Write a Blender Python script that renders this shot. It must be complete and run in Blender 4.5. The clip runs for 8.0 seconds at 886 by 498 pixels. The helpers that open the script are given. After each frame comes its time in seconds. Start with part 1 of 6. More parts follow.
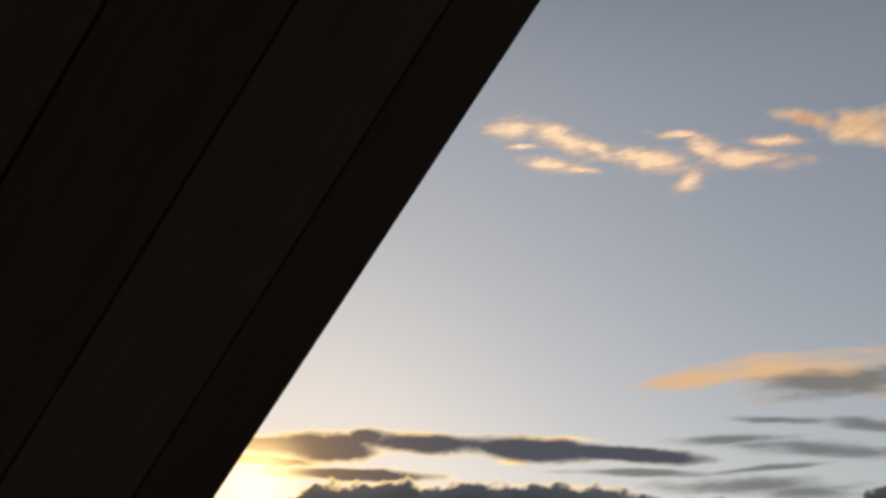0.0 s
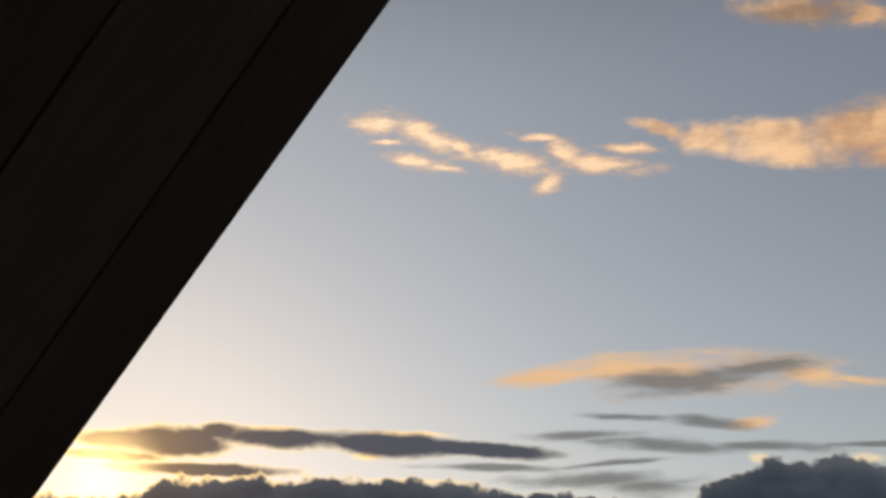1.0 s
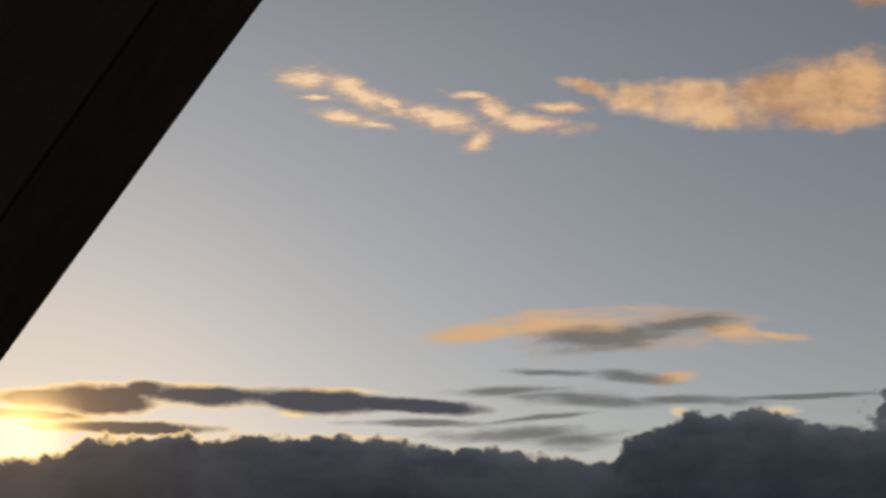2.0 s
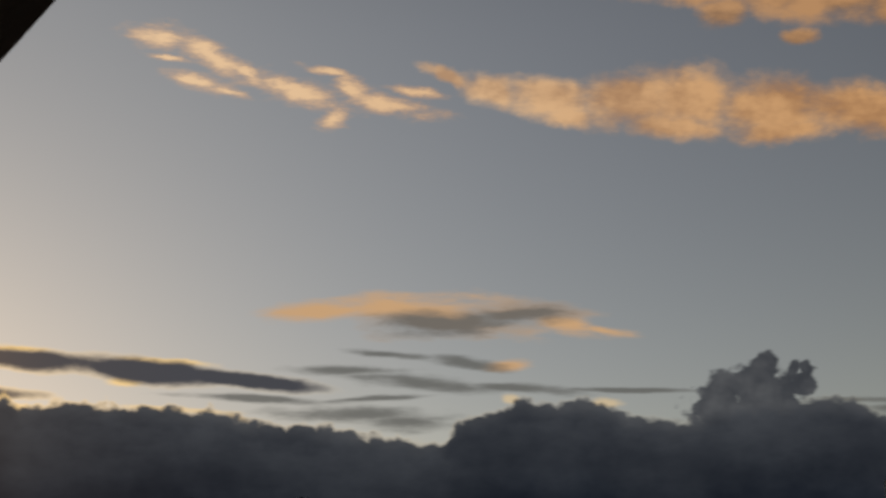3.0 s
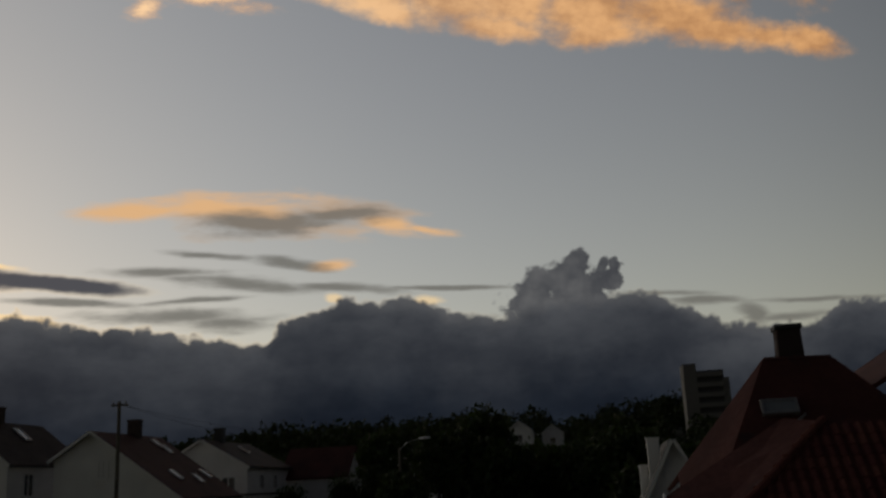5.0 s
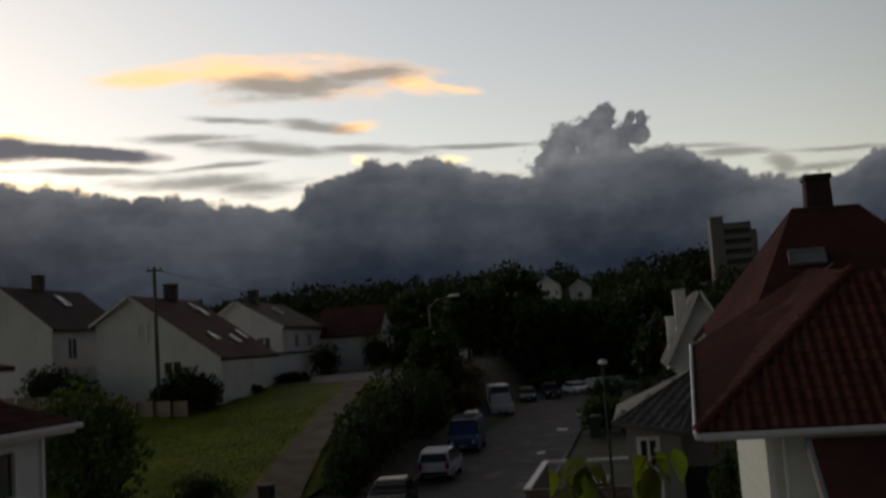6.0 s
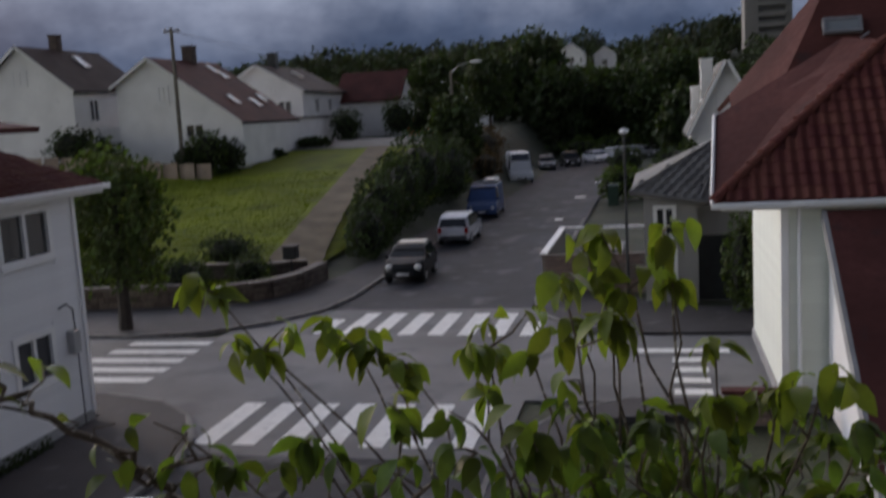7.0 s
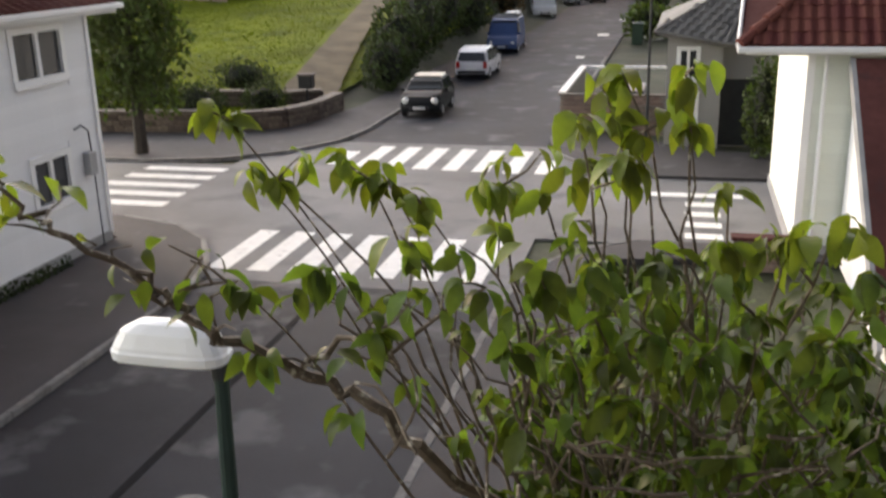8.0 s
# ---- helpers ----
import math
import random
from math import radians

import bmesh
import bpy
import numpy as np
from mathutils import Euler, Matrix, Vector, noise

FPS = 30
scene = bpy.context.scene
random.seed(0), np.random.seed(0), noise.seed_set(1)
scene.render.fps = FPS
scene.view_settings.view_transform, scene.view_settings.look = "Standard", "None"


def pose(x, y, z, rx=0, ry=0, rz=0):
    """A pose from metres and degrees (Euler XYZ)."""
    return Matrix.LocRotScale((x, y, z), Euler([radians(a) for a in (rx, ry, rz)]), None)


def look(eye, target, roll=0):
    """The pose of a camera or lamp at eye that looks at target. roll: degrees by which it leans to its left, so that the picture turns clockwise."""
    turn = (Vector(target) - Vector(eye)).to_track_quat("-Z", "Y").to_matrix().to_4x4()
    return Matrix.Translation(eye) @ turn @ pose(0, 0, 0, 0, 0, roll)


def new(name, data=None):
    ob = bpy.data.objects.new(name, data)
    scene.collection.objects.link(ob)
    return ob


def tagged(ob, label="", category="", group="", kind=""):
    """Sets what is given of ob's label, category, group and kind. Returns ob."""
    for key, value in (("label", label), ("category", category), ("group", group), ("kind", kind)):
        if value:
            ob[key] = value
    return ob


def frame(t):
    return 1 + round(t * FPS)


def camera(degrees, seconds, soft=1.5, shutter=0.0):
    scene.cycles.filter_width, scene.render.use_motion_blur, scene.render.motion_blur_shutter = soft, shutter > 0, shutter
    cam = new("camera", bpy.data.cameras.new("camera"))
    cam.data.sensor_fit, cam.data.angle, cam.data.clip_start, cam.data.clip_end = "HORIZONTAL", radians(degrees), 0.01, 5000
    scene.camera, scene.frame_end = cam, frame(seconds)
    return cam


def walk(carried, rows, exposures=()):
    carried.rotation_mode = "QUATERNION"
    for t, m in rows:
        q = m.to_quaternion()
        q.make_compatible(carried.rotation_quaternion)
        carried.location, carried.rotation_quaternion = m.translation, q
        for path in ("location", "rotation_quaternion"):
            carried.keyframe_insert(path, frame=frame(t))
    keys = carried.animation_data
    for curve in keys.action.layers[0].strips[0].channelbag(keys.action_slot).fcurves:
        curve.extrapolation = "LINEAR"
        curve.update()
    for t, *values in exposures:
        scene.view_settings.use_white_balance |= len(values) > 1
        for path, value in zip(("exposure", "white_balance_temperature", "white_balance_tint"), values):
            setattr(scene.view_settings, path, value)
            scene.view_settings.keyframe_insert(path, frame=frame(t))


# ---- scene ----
# ================= camera =================
cam = camera(49.11, 8.0, soft=2.5, shutter=0.4)
EYE = (0.0, 0.0, 7.0)
PATH = [
    (0.0, pose(0, 0.0050, EYE[2], 113.71, -2.33, 41.37)),
    (0.5, pose(0, 0.0160, EYE[2], 115.81, -0.95, 36.35)),
    (1.0, pose(0, 0.0210, EYE[2], 113.64, -0.75, 33.15)),
    (2.3, pose(0, 0.0470, EYE[2], 110.58, 0.03, 27.07)),
    (2.5, pose(0, 0.0510, EYE[2], 110.24, -0.67, 25.09)),
    (3.0, pose(0, 0.0500, EYE[2], 109.97, -0.19, 19.28)),
    (3.5, pose(0, 0.0530, EYE[2], 110.16, -0.86, 13.07)),
    (4.0, pose(0, 0.0560, EYE[2], 109.15, 1.27, 9.08)),
    (4.2, pose(0, 0.0580, EYE[2], 108.11, 2.62, 7.73)),
    (5.3, pose(0, 0.0600, EYE[2], 101.72, 3.16, 9.84)),
    (5.5, pose(0, 0.0610, EYE[2], 100.01, 3.52, 9.95)),
    (6.0, pose(0, 0.0620, EYE[2], 95.64, 4.04, 11.07)),
    (6.5, pose(0, 0.0630, EYE[2], 89.61, 3.97, 11.80)),
    (7.0, pose(0, 0.0640, EYE[2], 82.00, 3.25, 12.30)),
    (7.5, pose(0, 0.0660, EYE[2], 76.64, 2.09, 14.35)),
    (8.0, pose(0, 0.0670, EYE[2], 72.35, 1.30, 13.61)),
]

EXPOSURES = [  # seconds, stops, kelvin, tint
    (0.0, 0.2, 6300, 7), (0.5, 0.5, 6350, 6), (1.0, 0.3, 6400, 7), (2.5, -0.1, 6650, 7), (3.5, -0.3, 6850, 6), (4.0, -0.3, 6850, 8), (5.5, 0.5, 7150, 7),
    (6.0, 1.0, 7000, 8), (6.5, 1.75, 6650, 11), (7.0, 2.85, 6250, 14), (7.5, 3.7, 6850, 12), (8.0, 4.3, 7150, 10)]
DUSK = (0.16, 0.16, 0.175, 1)
HAZE = (0.18, 0.184, 0.085, 1)
GLOW_COLOUR = (0.385, 0.388, 0.35, 1)
GOLD_NEAR, GOLD_FAR = (0.93, 0.65, 0.42, 1), (0.66, 0.36, 0.17, 1)
LENS_LIT, LENS_GREY = (0.66, 0.41, 0.23, 1), (0.19, 0.17, 0.155, 1)
BANK_TOP_GREY, BANK_LOW, BANK_EDGE = (0.045, 0.05, 0.063, 1), (0.0098, 0.0136, 0.0225, 1), (0.12, 0.123, 0.135, 1)
SKY_TINT = (0.0515, 0.0415, 0.052, 1)
VEIL_GREY = (0.13, 0.13, 0.125, 1)
STREAK_GREY, STREAK_WARM = (0.07, 0.072, 0.088, 1), (0.6, 0.33, 0.12, 1)
RIM_FAR, RIM_NEAR = (0.8, 0.6, 0.35, 1), (1.3, 0.85, 0.35, 1)
SUN_CORE = (1.3, 0.75, 0.22, 1)

# cloud groups: (u, v, half length, half thickness, turn) in the sky's own plane
WISPS = [
    (-0.2497, 0.2473, 0.0289, 0.0096, -6.1), (-0.1956, 0.2284, 0.0391, 0.0107, -28.8), (-0.1628, 0.2117, 0.018, 0.0071, -30.7),
    (-0.2436, 0.2262, 0.0193, 0.003, -9.0), (-0.2106, 0.2017, 0.027, 0.0077, -10.9), (-0.1777, 0.1911, 0.0167, 0.0036, -10.9),
    (-0.1093, 0.1941, 0.0444, 0.0106, -15.9), (-0.0711, 0.1669, 0.0147, 0.0083, 19.3), (-0.0738, 0.2155, 0.0236, 0.0036, -9.0),
    (-0.0532, 0.1962, 0.0178, 0.0117, -40.8), (-0.021, 0.1838, 0.0468, 0.0082, -8.9), (0.0171, 0.1968, 0.0222, 0.0047, -9.0),
]
BAND = [
    (0.0456, 0.2173, 0.0261, 0.0071, -20.1), (0.0938, 0.201, 0.0295, 0.0149, -15.0), (0.1541, 0.1945, 0.0482, 0.0192, -4.9),
    (0.1732, 0.1782, 0.0302, 0.012, -5.0), (0.2396, 0.1931, 0.0559, 0.0271, 5.0), (0.3015, 0.1985, 0.0567, 0.0335, 0.2),
    (0.2844, 0.1696, 0.05, 0.0134, -3.0), (0.3909, 0.1909, 0.0646, 0.0309, 0.1), (0.3986, 0.1668, 0.0518, 0.0135, 4.7),
    (0.4884, 0.193, 0.073, 0.0238, 0.1), (0.5423, 0.1787, 0.0738, 0.0177, -2.8), (0.6069, 0.1745, 0.041, 0.014, -0.0),
    (0.6559, 0.1745, 0.0457, 0.0157, -3.0),
]
HIGH = [
    (0.3341, 0.2907, 0.0255, 0.0172, 5.7), (0.3138, 0.3133, 0.0382, 0.0154, 5.9), (0.4358, 0.3197, 0.1124, 0.0314, 1.1),
    (0.5362, 0.3014, 0.0603, 0.0224, -3.8), (0.4191, 0.2661, 0.0195, 0.0075, 5.5), (0.251, 0.313, 0.0156, 0.0073, 6.0),
    (0.6033, 0.3145, 0.0551, 0.0255, 5.7), (0.5731, 0.2351, 0.0408, 0.0228, 5.1), (0.6539, 0.2615, 0.0627, 0.0384, 5.3),
    (0.1927, 0.3222, 0.0587, 0.0164, -3.3), (-0.15, 0.3993, 0.0364, 0.0091, 9.9), (-0.041, 0.3899, 0.0639, 0.015, -3.7),
    (0.0576, 0.3878, 0.0559, 0.0122, -9.2),
]
LENS = [
    (-0.075, -0.0307, 0.0438, 0.0093, 2.8), (-0.0108, -0.0275, 0.0636, 0.0116, -0.2), (0.0469, -0.037, 0.0861, 0.0185, -0.2),
    (0.116, -0.0303, 0.0571, 0.0104, -0.2), (0.1672, -0.0397, 0.0397, 0.0086, -12.3), (0.2125, -0.0467, 0.031, 0.0046, -6.2),
    (0.1107, -0.0866, 0.0217, 0.0052, 2.0),
]
RIMS = [
    (-0.3868, -0.0738, 0.0331, 0.0024, -0.1), (-0.2401, -0.0852, 0.0462, 0.0029, -3.0), (-0.2787, -0.1039, 0.0143, 0.0041, 3.0),
    (-0.5141, -0.1015, 0.0153, 0.0041, 0.0), (-0.3879, -0.0745, 0.0294, 0.0024, -2.1), (-0.2407, -0.0858, 0.0443, 0.0023, -3.9),
    (-0.2787, -0.1055, 0.0171, 0.0041, 3.1), (-0.5411, -0.1012, 0.0285, 0.0038, -1.6),
]
BANK_RIMS = [
    (-0.2222, -0.1336, 0.056, 0.0029, -2.9), (0.2153, -0.1215, 0.0169, 0.0051, 0.1), (0.116, -0.1187, 0.0091, 0.0051, 0.1),
    (-0.1632, -0.141, 0.0146, 0.0029, -19.6), (-0.3804, -0.1327, 0.0072, 0.0035, 0.1),
]
LENS_SHADE = [
    (0.0295, -0.0462, 0.0633, 0.0127, -0.2), (0.1045, -0.0349, 0.0572, 0.0104, 5.8),
]
STREAKS = [
    (-0.5113, -0.0814, 0.0731, 0.0142, -3.0), (-0.3717, -0.0845, 0.09, 0.0129, -3.0), (-0.2638, -0.0945, 0.0889, 0.0129, -4.9),
    (-0.1514, -0.1033, 0.0877, 0.0087, -4.9), (-0.4622, -0.1157, 0.1028, 0.0077, -2.9), (-0.4443, -0.0755, 0.0243, 0.0095, -0.1),
]
STREAKS_SUN = [
    (-0.569, -0.0781, 0.0505, 0.0089, -1.9), (-0.4763, -0.0813, 0.0411, 0.0124, -1.9), (-0.5699, -0.0972, 0.0645, 0.0051, -5.1),
    (-0.4838, -0.0903, 0.0615, 0.0124, -1.8),
]
VEILS = [
    (-0.0461, -0.0906, 0.058, 0.0046, -0.0), (-0.0112, -0.0744, 0.0433, 0.0035, -4.1), (0.0752, -0.0832, 0.0429, 0.0063, -8.1),
    (0.029, -0.1021, 0.0688, 0.0081, -5.0), (0.1265, -0.1067, 0.0681, 0.0046, -3.0), (0.2397, -0.1078, 0.0841, 0.0028, 0.0),
    (-0.1397, -0.1213, 0.0759, 0.0035, -1.9), (-0.0289, -0.12, 0.0636, 0.0029, 4.0), (-0.0406, -0.1367, 0.0866, 0.0075, 0.1),
    (0.0114, -0.1424, 0.0517, 0.0086, 0.1),
]
VEILS_FAR = [
    (0.4863, -0.1142, 0.062, 0.0038, -0.6), (0.5417, -0.1225, 0.0491, 0.0051, 1.1), (0.6701, -0.122, 0.0893, 0.0033, 1.1),
    (0.6563, -0.1417, 0.0587, 0.0052, 3.5), (0.5986, -0.1374, 0.0211, 0.013, -26.2),
]
TOWER = [
    (0.3680, -0.1400, 0.0635, 0.0293, 0.9), (0.3376, -0.1101, 0.0282, 0.0219, 21.3), (0.3695, -0.1032, 0.0273, 0.0257, 1.4),
    (0.3822, -0.0833, 0.0131, 0.0160, 1.6), (0.4005, -0.1099, 0.0223, 0.0209, 1.3), (0.4112, -0.0849, 0.0059, 0.0105, -8.4),
    (0.4271, -0.0857, 0.0080, 0.0105, 26.6), (0.4224, -0.0995, 0.0133, 0.0124, 1.4), (0.3210, -0.1238, 0.0178, 0.0157, 1.1),
]
BANK_TOP = [
    (-0.7005, -0.1376), (-0.5649, -0.1448), (-0.5284, -0.1341), (-0.5067, -0.1252), (-0.4515, -0.127),
    (-0.3955, -0.1215), (-0.3792, -0.1333), (-0.3473, -0.1285), (-0.2816, -0.1302), (-0.2163, -0.1324),
    (-0.175, -0.1352), (-0.1515, -0.1445), (-0.1047, -0.1467), (-0.0697, -0.15), (-0.0349, -0.1569),
    (-0.0003, -0.1596), (0.04, -0.1635), (0.0602, -0.1463), (0.0976, -0.1307), (0.132, -0.1198),
    (0.1547, -0.1232), (0.1944, -0.1175), (0.2085, -0.122), (0.2226, -0.1232), (0.2393, -0.1345),
    (0.2646, -0.1344), (0.2853, -0.1395), (0.3073, -0.1391), (0.3351, -0.1235), (0.4259, -0.1155),
    (0.466, -0.1146), (0.5214, -0.1336), (0.5707, -0.1455), (0.6422, -0.1509), (0.6857, -0.1439),
    (0.7182, -0.125), (0.7653, -0.1189),
]

walk(cam, PATH, EXPOSURES)

# ================= world =================
SUN_AZ, SUN_EL = -52.6, 9.4          # degrees, clockwise from +Y
world = bpy.data.worlds.new("evening_sky")
world.use_nodes = True
scene.world = world
WT = world.node_tree
WT.nodes.clear()


def wn(kind, **sets):
    n = WT.nodes.new(kind)
    for k, v in sets.items():
        setattr(n, k, v)
    return n


def feed(n, slot, v):
    if v is None:
        return
    if isinstance(v, bpy.types.NodeSocket):
        WT.links.new(v, n.inputs[slot])
    else:
        n.inputs[slot].default_value = v


def wm(op, a, b=None, c=None, clamp=False):
    n = wn("ShaderNodeMath", operation=op, use_clamp=clamp)
    for i, v in enumerate((a, b, c)):
        feed(n, i, v)
    return n.outputs[0]


def wv(op, a, b=None, s=None):
    n = wn("ShaderNodeVectorMath", operation=op)
    feed(n, 0, a)
    feed(n, 1, b)
    if s is not None:
        feed(n, 3, s)
    return n.outputs["Value"] if op in ("DOT_PRODUCT", "LENGTH") else n.outputs["Vector"]


def wmix(f, a, b, blend="MIX"):
    n = wn("ShaderNodeMix", data_type="RGBA", blend_type=blend)
    feed(n, 0, f)
    feed(n, 6, a)
    feed(n, 7, b)
    return n.outputs[2]


def wstep(v, lo, hi, a=0.0, b=1.0, kind="SMOOTHSTEP"):
    n = wn("ShaderNodeMapRange", interpolation_type=kind)
    for i, q in enumerate((v, lo, hi, a, b)):
        feed(n, i, q)
    return n.outputs[0]


def wnoise(vec, scale, detail=4.0, rough=0.55, out="Fac", stretch=(1, 1, 1), shift=(0, 0, 0)):
    m = wn("ShaderNodeMapping")
    feed(m, 0, vec)
    m.inputs["Scale"].default_value = stretch
    m.inputs["Location"].default_value = shift
    n = wn("ShaderNodeTexNoise")
    feed(n, "Vector", m.outputs[0])
    n.inputs["Scale"].default_value, n.inputs["Detail"].default_value = scale, detail
    n.inputs["Roughness"].default_value = rough
    return n.outputs[out]


def heading(az, el):
    a, e = radians(az), radians(el)
    return Vector((math.sin(a) * math.cos(e), math.cos(a) * math.cos(e), math.sin(e)))


way = wn("ShaderNodeTexCoord").outputs["Generated"]
ahead = heading(-22, 18)
right = Vector((math.cos(radians(-22)), -math.sin(radians(-22)), 0))
above = right.cross(ahead)
depth = wv("DOT_PRODUCT", way, ahead)
depth_safe = wm("MAXIMUM", depth, 0.05)
uu = wm("DIVIDE", wv("DOT_PRODUCT", way, right), depth_safe)
vv = wm("DIVIDE", wv("DOT_PRODUCT", way, above), depth_safe)
xyz = wn("ShaderNodeCombineXYZ")
feed(xyz, 0, uu)
feed(xyz, 1, vv)
plane = xyz.outputs[0]
in_front = wstep(depth, 0.25, 0.4)
to_sun = \
    wm("MULTIPLY", wm("ARCCOSINE", wm("MINIMUM", wv("DOT_PRODUCT", way, heading(SUN_AZ, SUN_EL)), 0.99999)), 57.29578)
sep = wn("ShaderNodeSeparateXYZ")
feed(sep, 0, way)
up_z = sep.outputs[2]

sky = wn("ShaderNodeTexSky", sky_type="NISHITA")
sky.sun_disc = False
sky.sun_elevation, sky.sun_rotation = radians(SUN_EL), radians(SUN_AZ)
sky.air_density, sky.dust_density, sky.ozone_density = 1.0, 0.4, 1.0
clear = wmix(1.0, sky.outputs[0], SKY_TINT, "MULTIPLY")
# thin cloud veils the aureole of the low sun
veiled = wm("SUBTRACT", 1.0, wm("MULTIPLY", wm("EXPONENT", wm("MULTIPLY", to_sun, -1 / 14.0)), 0.7))
clear = wv("MULTIPLY", clear, veiled)
# warm brightness of the air round the low sun
glow = wm("EXPONENT", wm("MULTIPLY", to_sun, -1 / 34.0))
clear = wmix(glow, clear, GLOW_COLOUR, "ADD")
haze = wm("EXPONENT", wm("MULTIPLY", wm("MAXIMUM", up_z, 0.0), -3.8))
clear = wmix(haze, clear, HAZE, "ADD")
# dusk: the sky away from the sunset is much darker
clear = wmix(wstep(to_sun, 57, 104), clear, wmix(1.0, clear, DUSK, "MULTIPLY"))
# and it deepens towards the zenith
clear = wv("MULTIPLY", clear, wstep(up_z, 0.52, 0.92, 1.0, 0.16))


def after(vec, done):
    """The same vector, worked out only once done is known: keeps the shader's working memory small."""
    return wv("ADD", vec, wv("MULTIPLY", done, (1e-7, 1e-7, 0)))


def warped(amount, scale, detail=4.0, stretch=(1, 1, 1), shift=(0, 0, 0)):
    n = wnoise(plane, scale, detail, 0.6, "Color", stretch, shift)
    off = wv("SUBTRACT", n, (0.5, 0.5, 0.5))
    return wv("ADD", plane, wv("MULTIPLY", off, (amount[0], amount[1], 0)))


def ellipses(vec, rows, blend=0.25):
    best = None
    for u, v, a, b, turn in rows:
        m = wn("ShaderNodeMapping", vector_type="TEXTURE")
        feed(m, 0, vec if best is None else after(vec, best))
        m.inputs["Location"].default_value = (u, v, 0)
        m.inputs["Rotation"].default_value = (0, 0, radians(turn))
        m.inputs["Scale"].default_value = (a, b, 1)
        inside = wm("SUBTRACT", 1.0, wv("LENGTH", m.outputs[0]))
        best = inside if best is None else wm("SMOOTH_MAX", best, inside, blend)
    return best


def puffs(scale, shift=(0, 0, 0), vec=None):
    """Cauliflower relief: rounded cells at two sizes."""
    total = None
    for k, w in ((1.0, 0.65), (2.3, 0.35)):
        n = wn("ShaderNodeTexVoronoi", feature="SMOOTH_F1", voronoi_dimensions="2D")
        m = wn("ShaderNodeMapping")
        feed(m, 0, vec or plane)
        m.inputs["Location"].default_value = shift
        feed(n, "Vector", m.outputs[0])
        n.inputs["Scale"].default_value = scale * k
        n.inputs["Smoothness"].default_value = 0.35
        t = wm("MULTIPLY", wm("SUBTRACT", 0.45, n.outputs["Distance"]), w)
        total = t if total is None else wm("ADD", total, t)
    return total


def cover(col, density, paint):
    return wmix(wm("MULTIPLY", density, in_front, clamp=True), col, paint)


# --- high gold clouds ---
gold = wmix(wstep(to_sun, 18, 62), GOLD_NEAR, GOLD_FAR)
mid = wnoise(plane, 18, 5, 0.6, stretch=(0.6, 1.0, 1), shift=(3, 1, 0))
relief = puffs(42)
gold_far = warped((0.035, 0.022), 24, 6, (0.8, 1, 1), (5, 2, 0))
h_field = wm("ADD", ellipses(gold_far, HIGH), wm("ADD", wm("MULTIPLY", wm("SUBTRACT", mid, 0.45), 2.2), wm("MULTIPLY", relief, 0.3)))
h_den = wstep(h_field, -0.3, 0.7, 0.0, 0.92)
high_dim = wmix(wstep(mid, 0.35, 0.65), wmix(1.0, gold, (0.38, 0.37, 0.42, 1), "MULTIPLY"), wmix(1.0, gold, (0.85, 0.82, 0.8, 1), "MULTIPLY"))
col = cover(clear, h_den, high_dim)

plane = after(xyz.outputs[0], col)
fine = wnoise(plane, 60, 6, 0.65, stretch=(0.5, 1.0, 1))
mid = wnoise(plane, 18, 5, 0.6, stretch=(0.6, 1.0, 1), shift=(3, 1, 0))
relief = puffs(42)
gold_far = warped((0.035, 0.022), 24, 6, (0.8, 1, 1), (5, 2, 0))
b_field = wm("ADD", ellipses(gold_far, BAND), wm("ADD", wm("MULTIPLY", wm("SUBTRACT", fine, 0.5), 1.0), wm("MULTIPLY", relief, 0.3)))
b_den = wstep(b_field, -0.45, 0.6)
gold_dim = wmix(wstep(wm("ADD", wm("MULTIPLY", relief, 0.25), wm("ADD", wm("MULTIPLY", wm("SUBTRACT", mid, 0.5), 1.7), wm("MULTIPLY", wm("SUBTRACT", fine, 0.5), 0.6))), -0.35, 0.3), wmix(1.0, gold, (0.62, 0.58, 0.6, 1), "MULTIPLY"), gold)
col = cover(col, b_den, gold_dim)

plane = after(xyz.outputs[0], col)
fine = wnoise(plane, 60, 6, 0.65, stretch=(0.5, 1.0, 1))
gold_vec = warped((0.022, 0.013), 48, 8, (0.6, 1, 1))
thread = wnoise(plane, 62, 8, 0.72, stretch=(0.4, 1.25, 1), shift=(6, 6, 0))
w_field = wm("ADD", ellipses(gold_vec, WISPS), wm("MULTIPLY", wm("SUBTRACT", thread, 0.5), 3.0))
col = cover(col, wm("MULTIPLY", wstep(w_field, -0.75, 0.8), wstep(thread, 0.2, 0.5, 0.75, 1.0)), wmix(wstep(w_field, -0.3, 0.9), wmix(1.0, gold, (0.72, 0.66, 0.68, 1), "MULTIPLY"), gold))

# --- lens cloud, half in shade ---
plane = after(xyz.outputs[0], col)
streak = wnoise(plane, 30, 5, 0.6, stretch=(0.35, 1.6, 1), shift=(1, 7, 0))
soft_vec = warped((0.02, 0.010), 25, 5, (0.5, 1.5, 1), (2, 9, 0))
l_field = wm("ADD", ellipses(soft_vec, LENS), wm("MULTIPLY", wm("SUBTRACT", streak, 0.5), 2.9))
l_den = wstep(l_field, -0.6, 0.75)
l_shade = wstep(wm("ADD", ellipses(soft_vec, LENS_SHADE), wm("MULTIPLY", wm("SUBTRACT", streak, 0.5), 2.2)), -0.75, 0.45)
col = cover(col, l_den, wmix(l_shade, LENS_LIT, LENS_GREY))

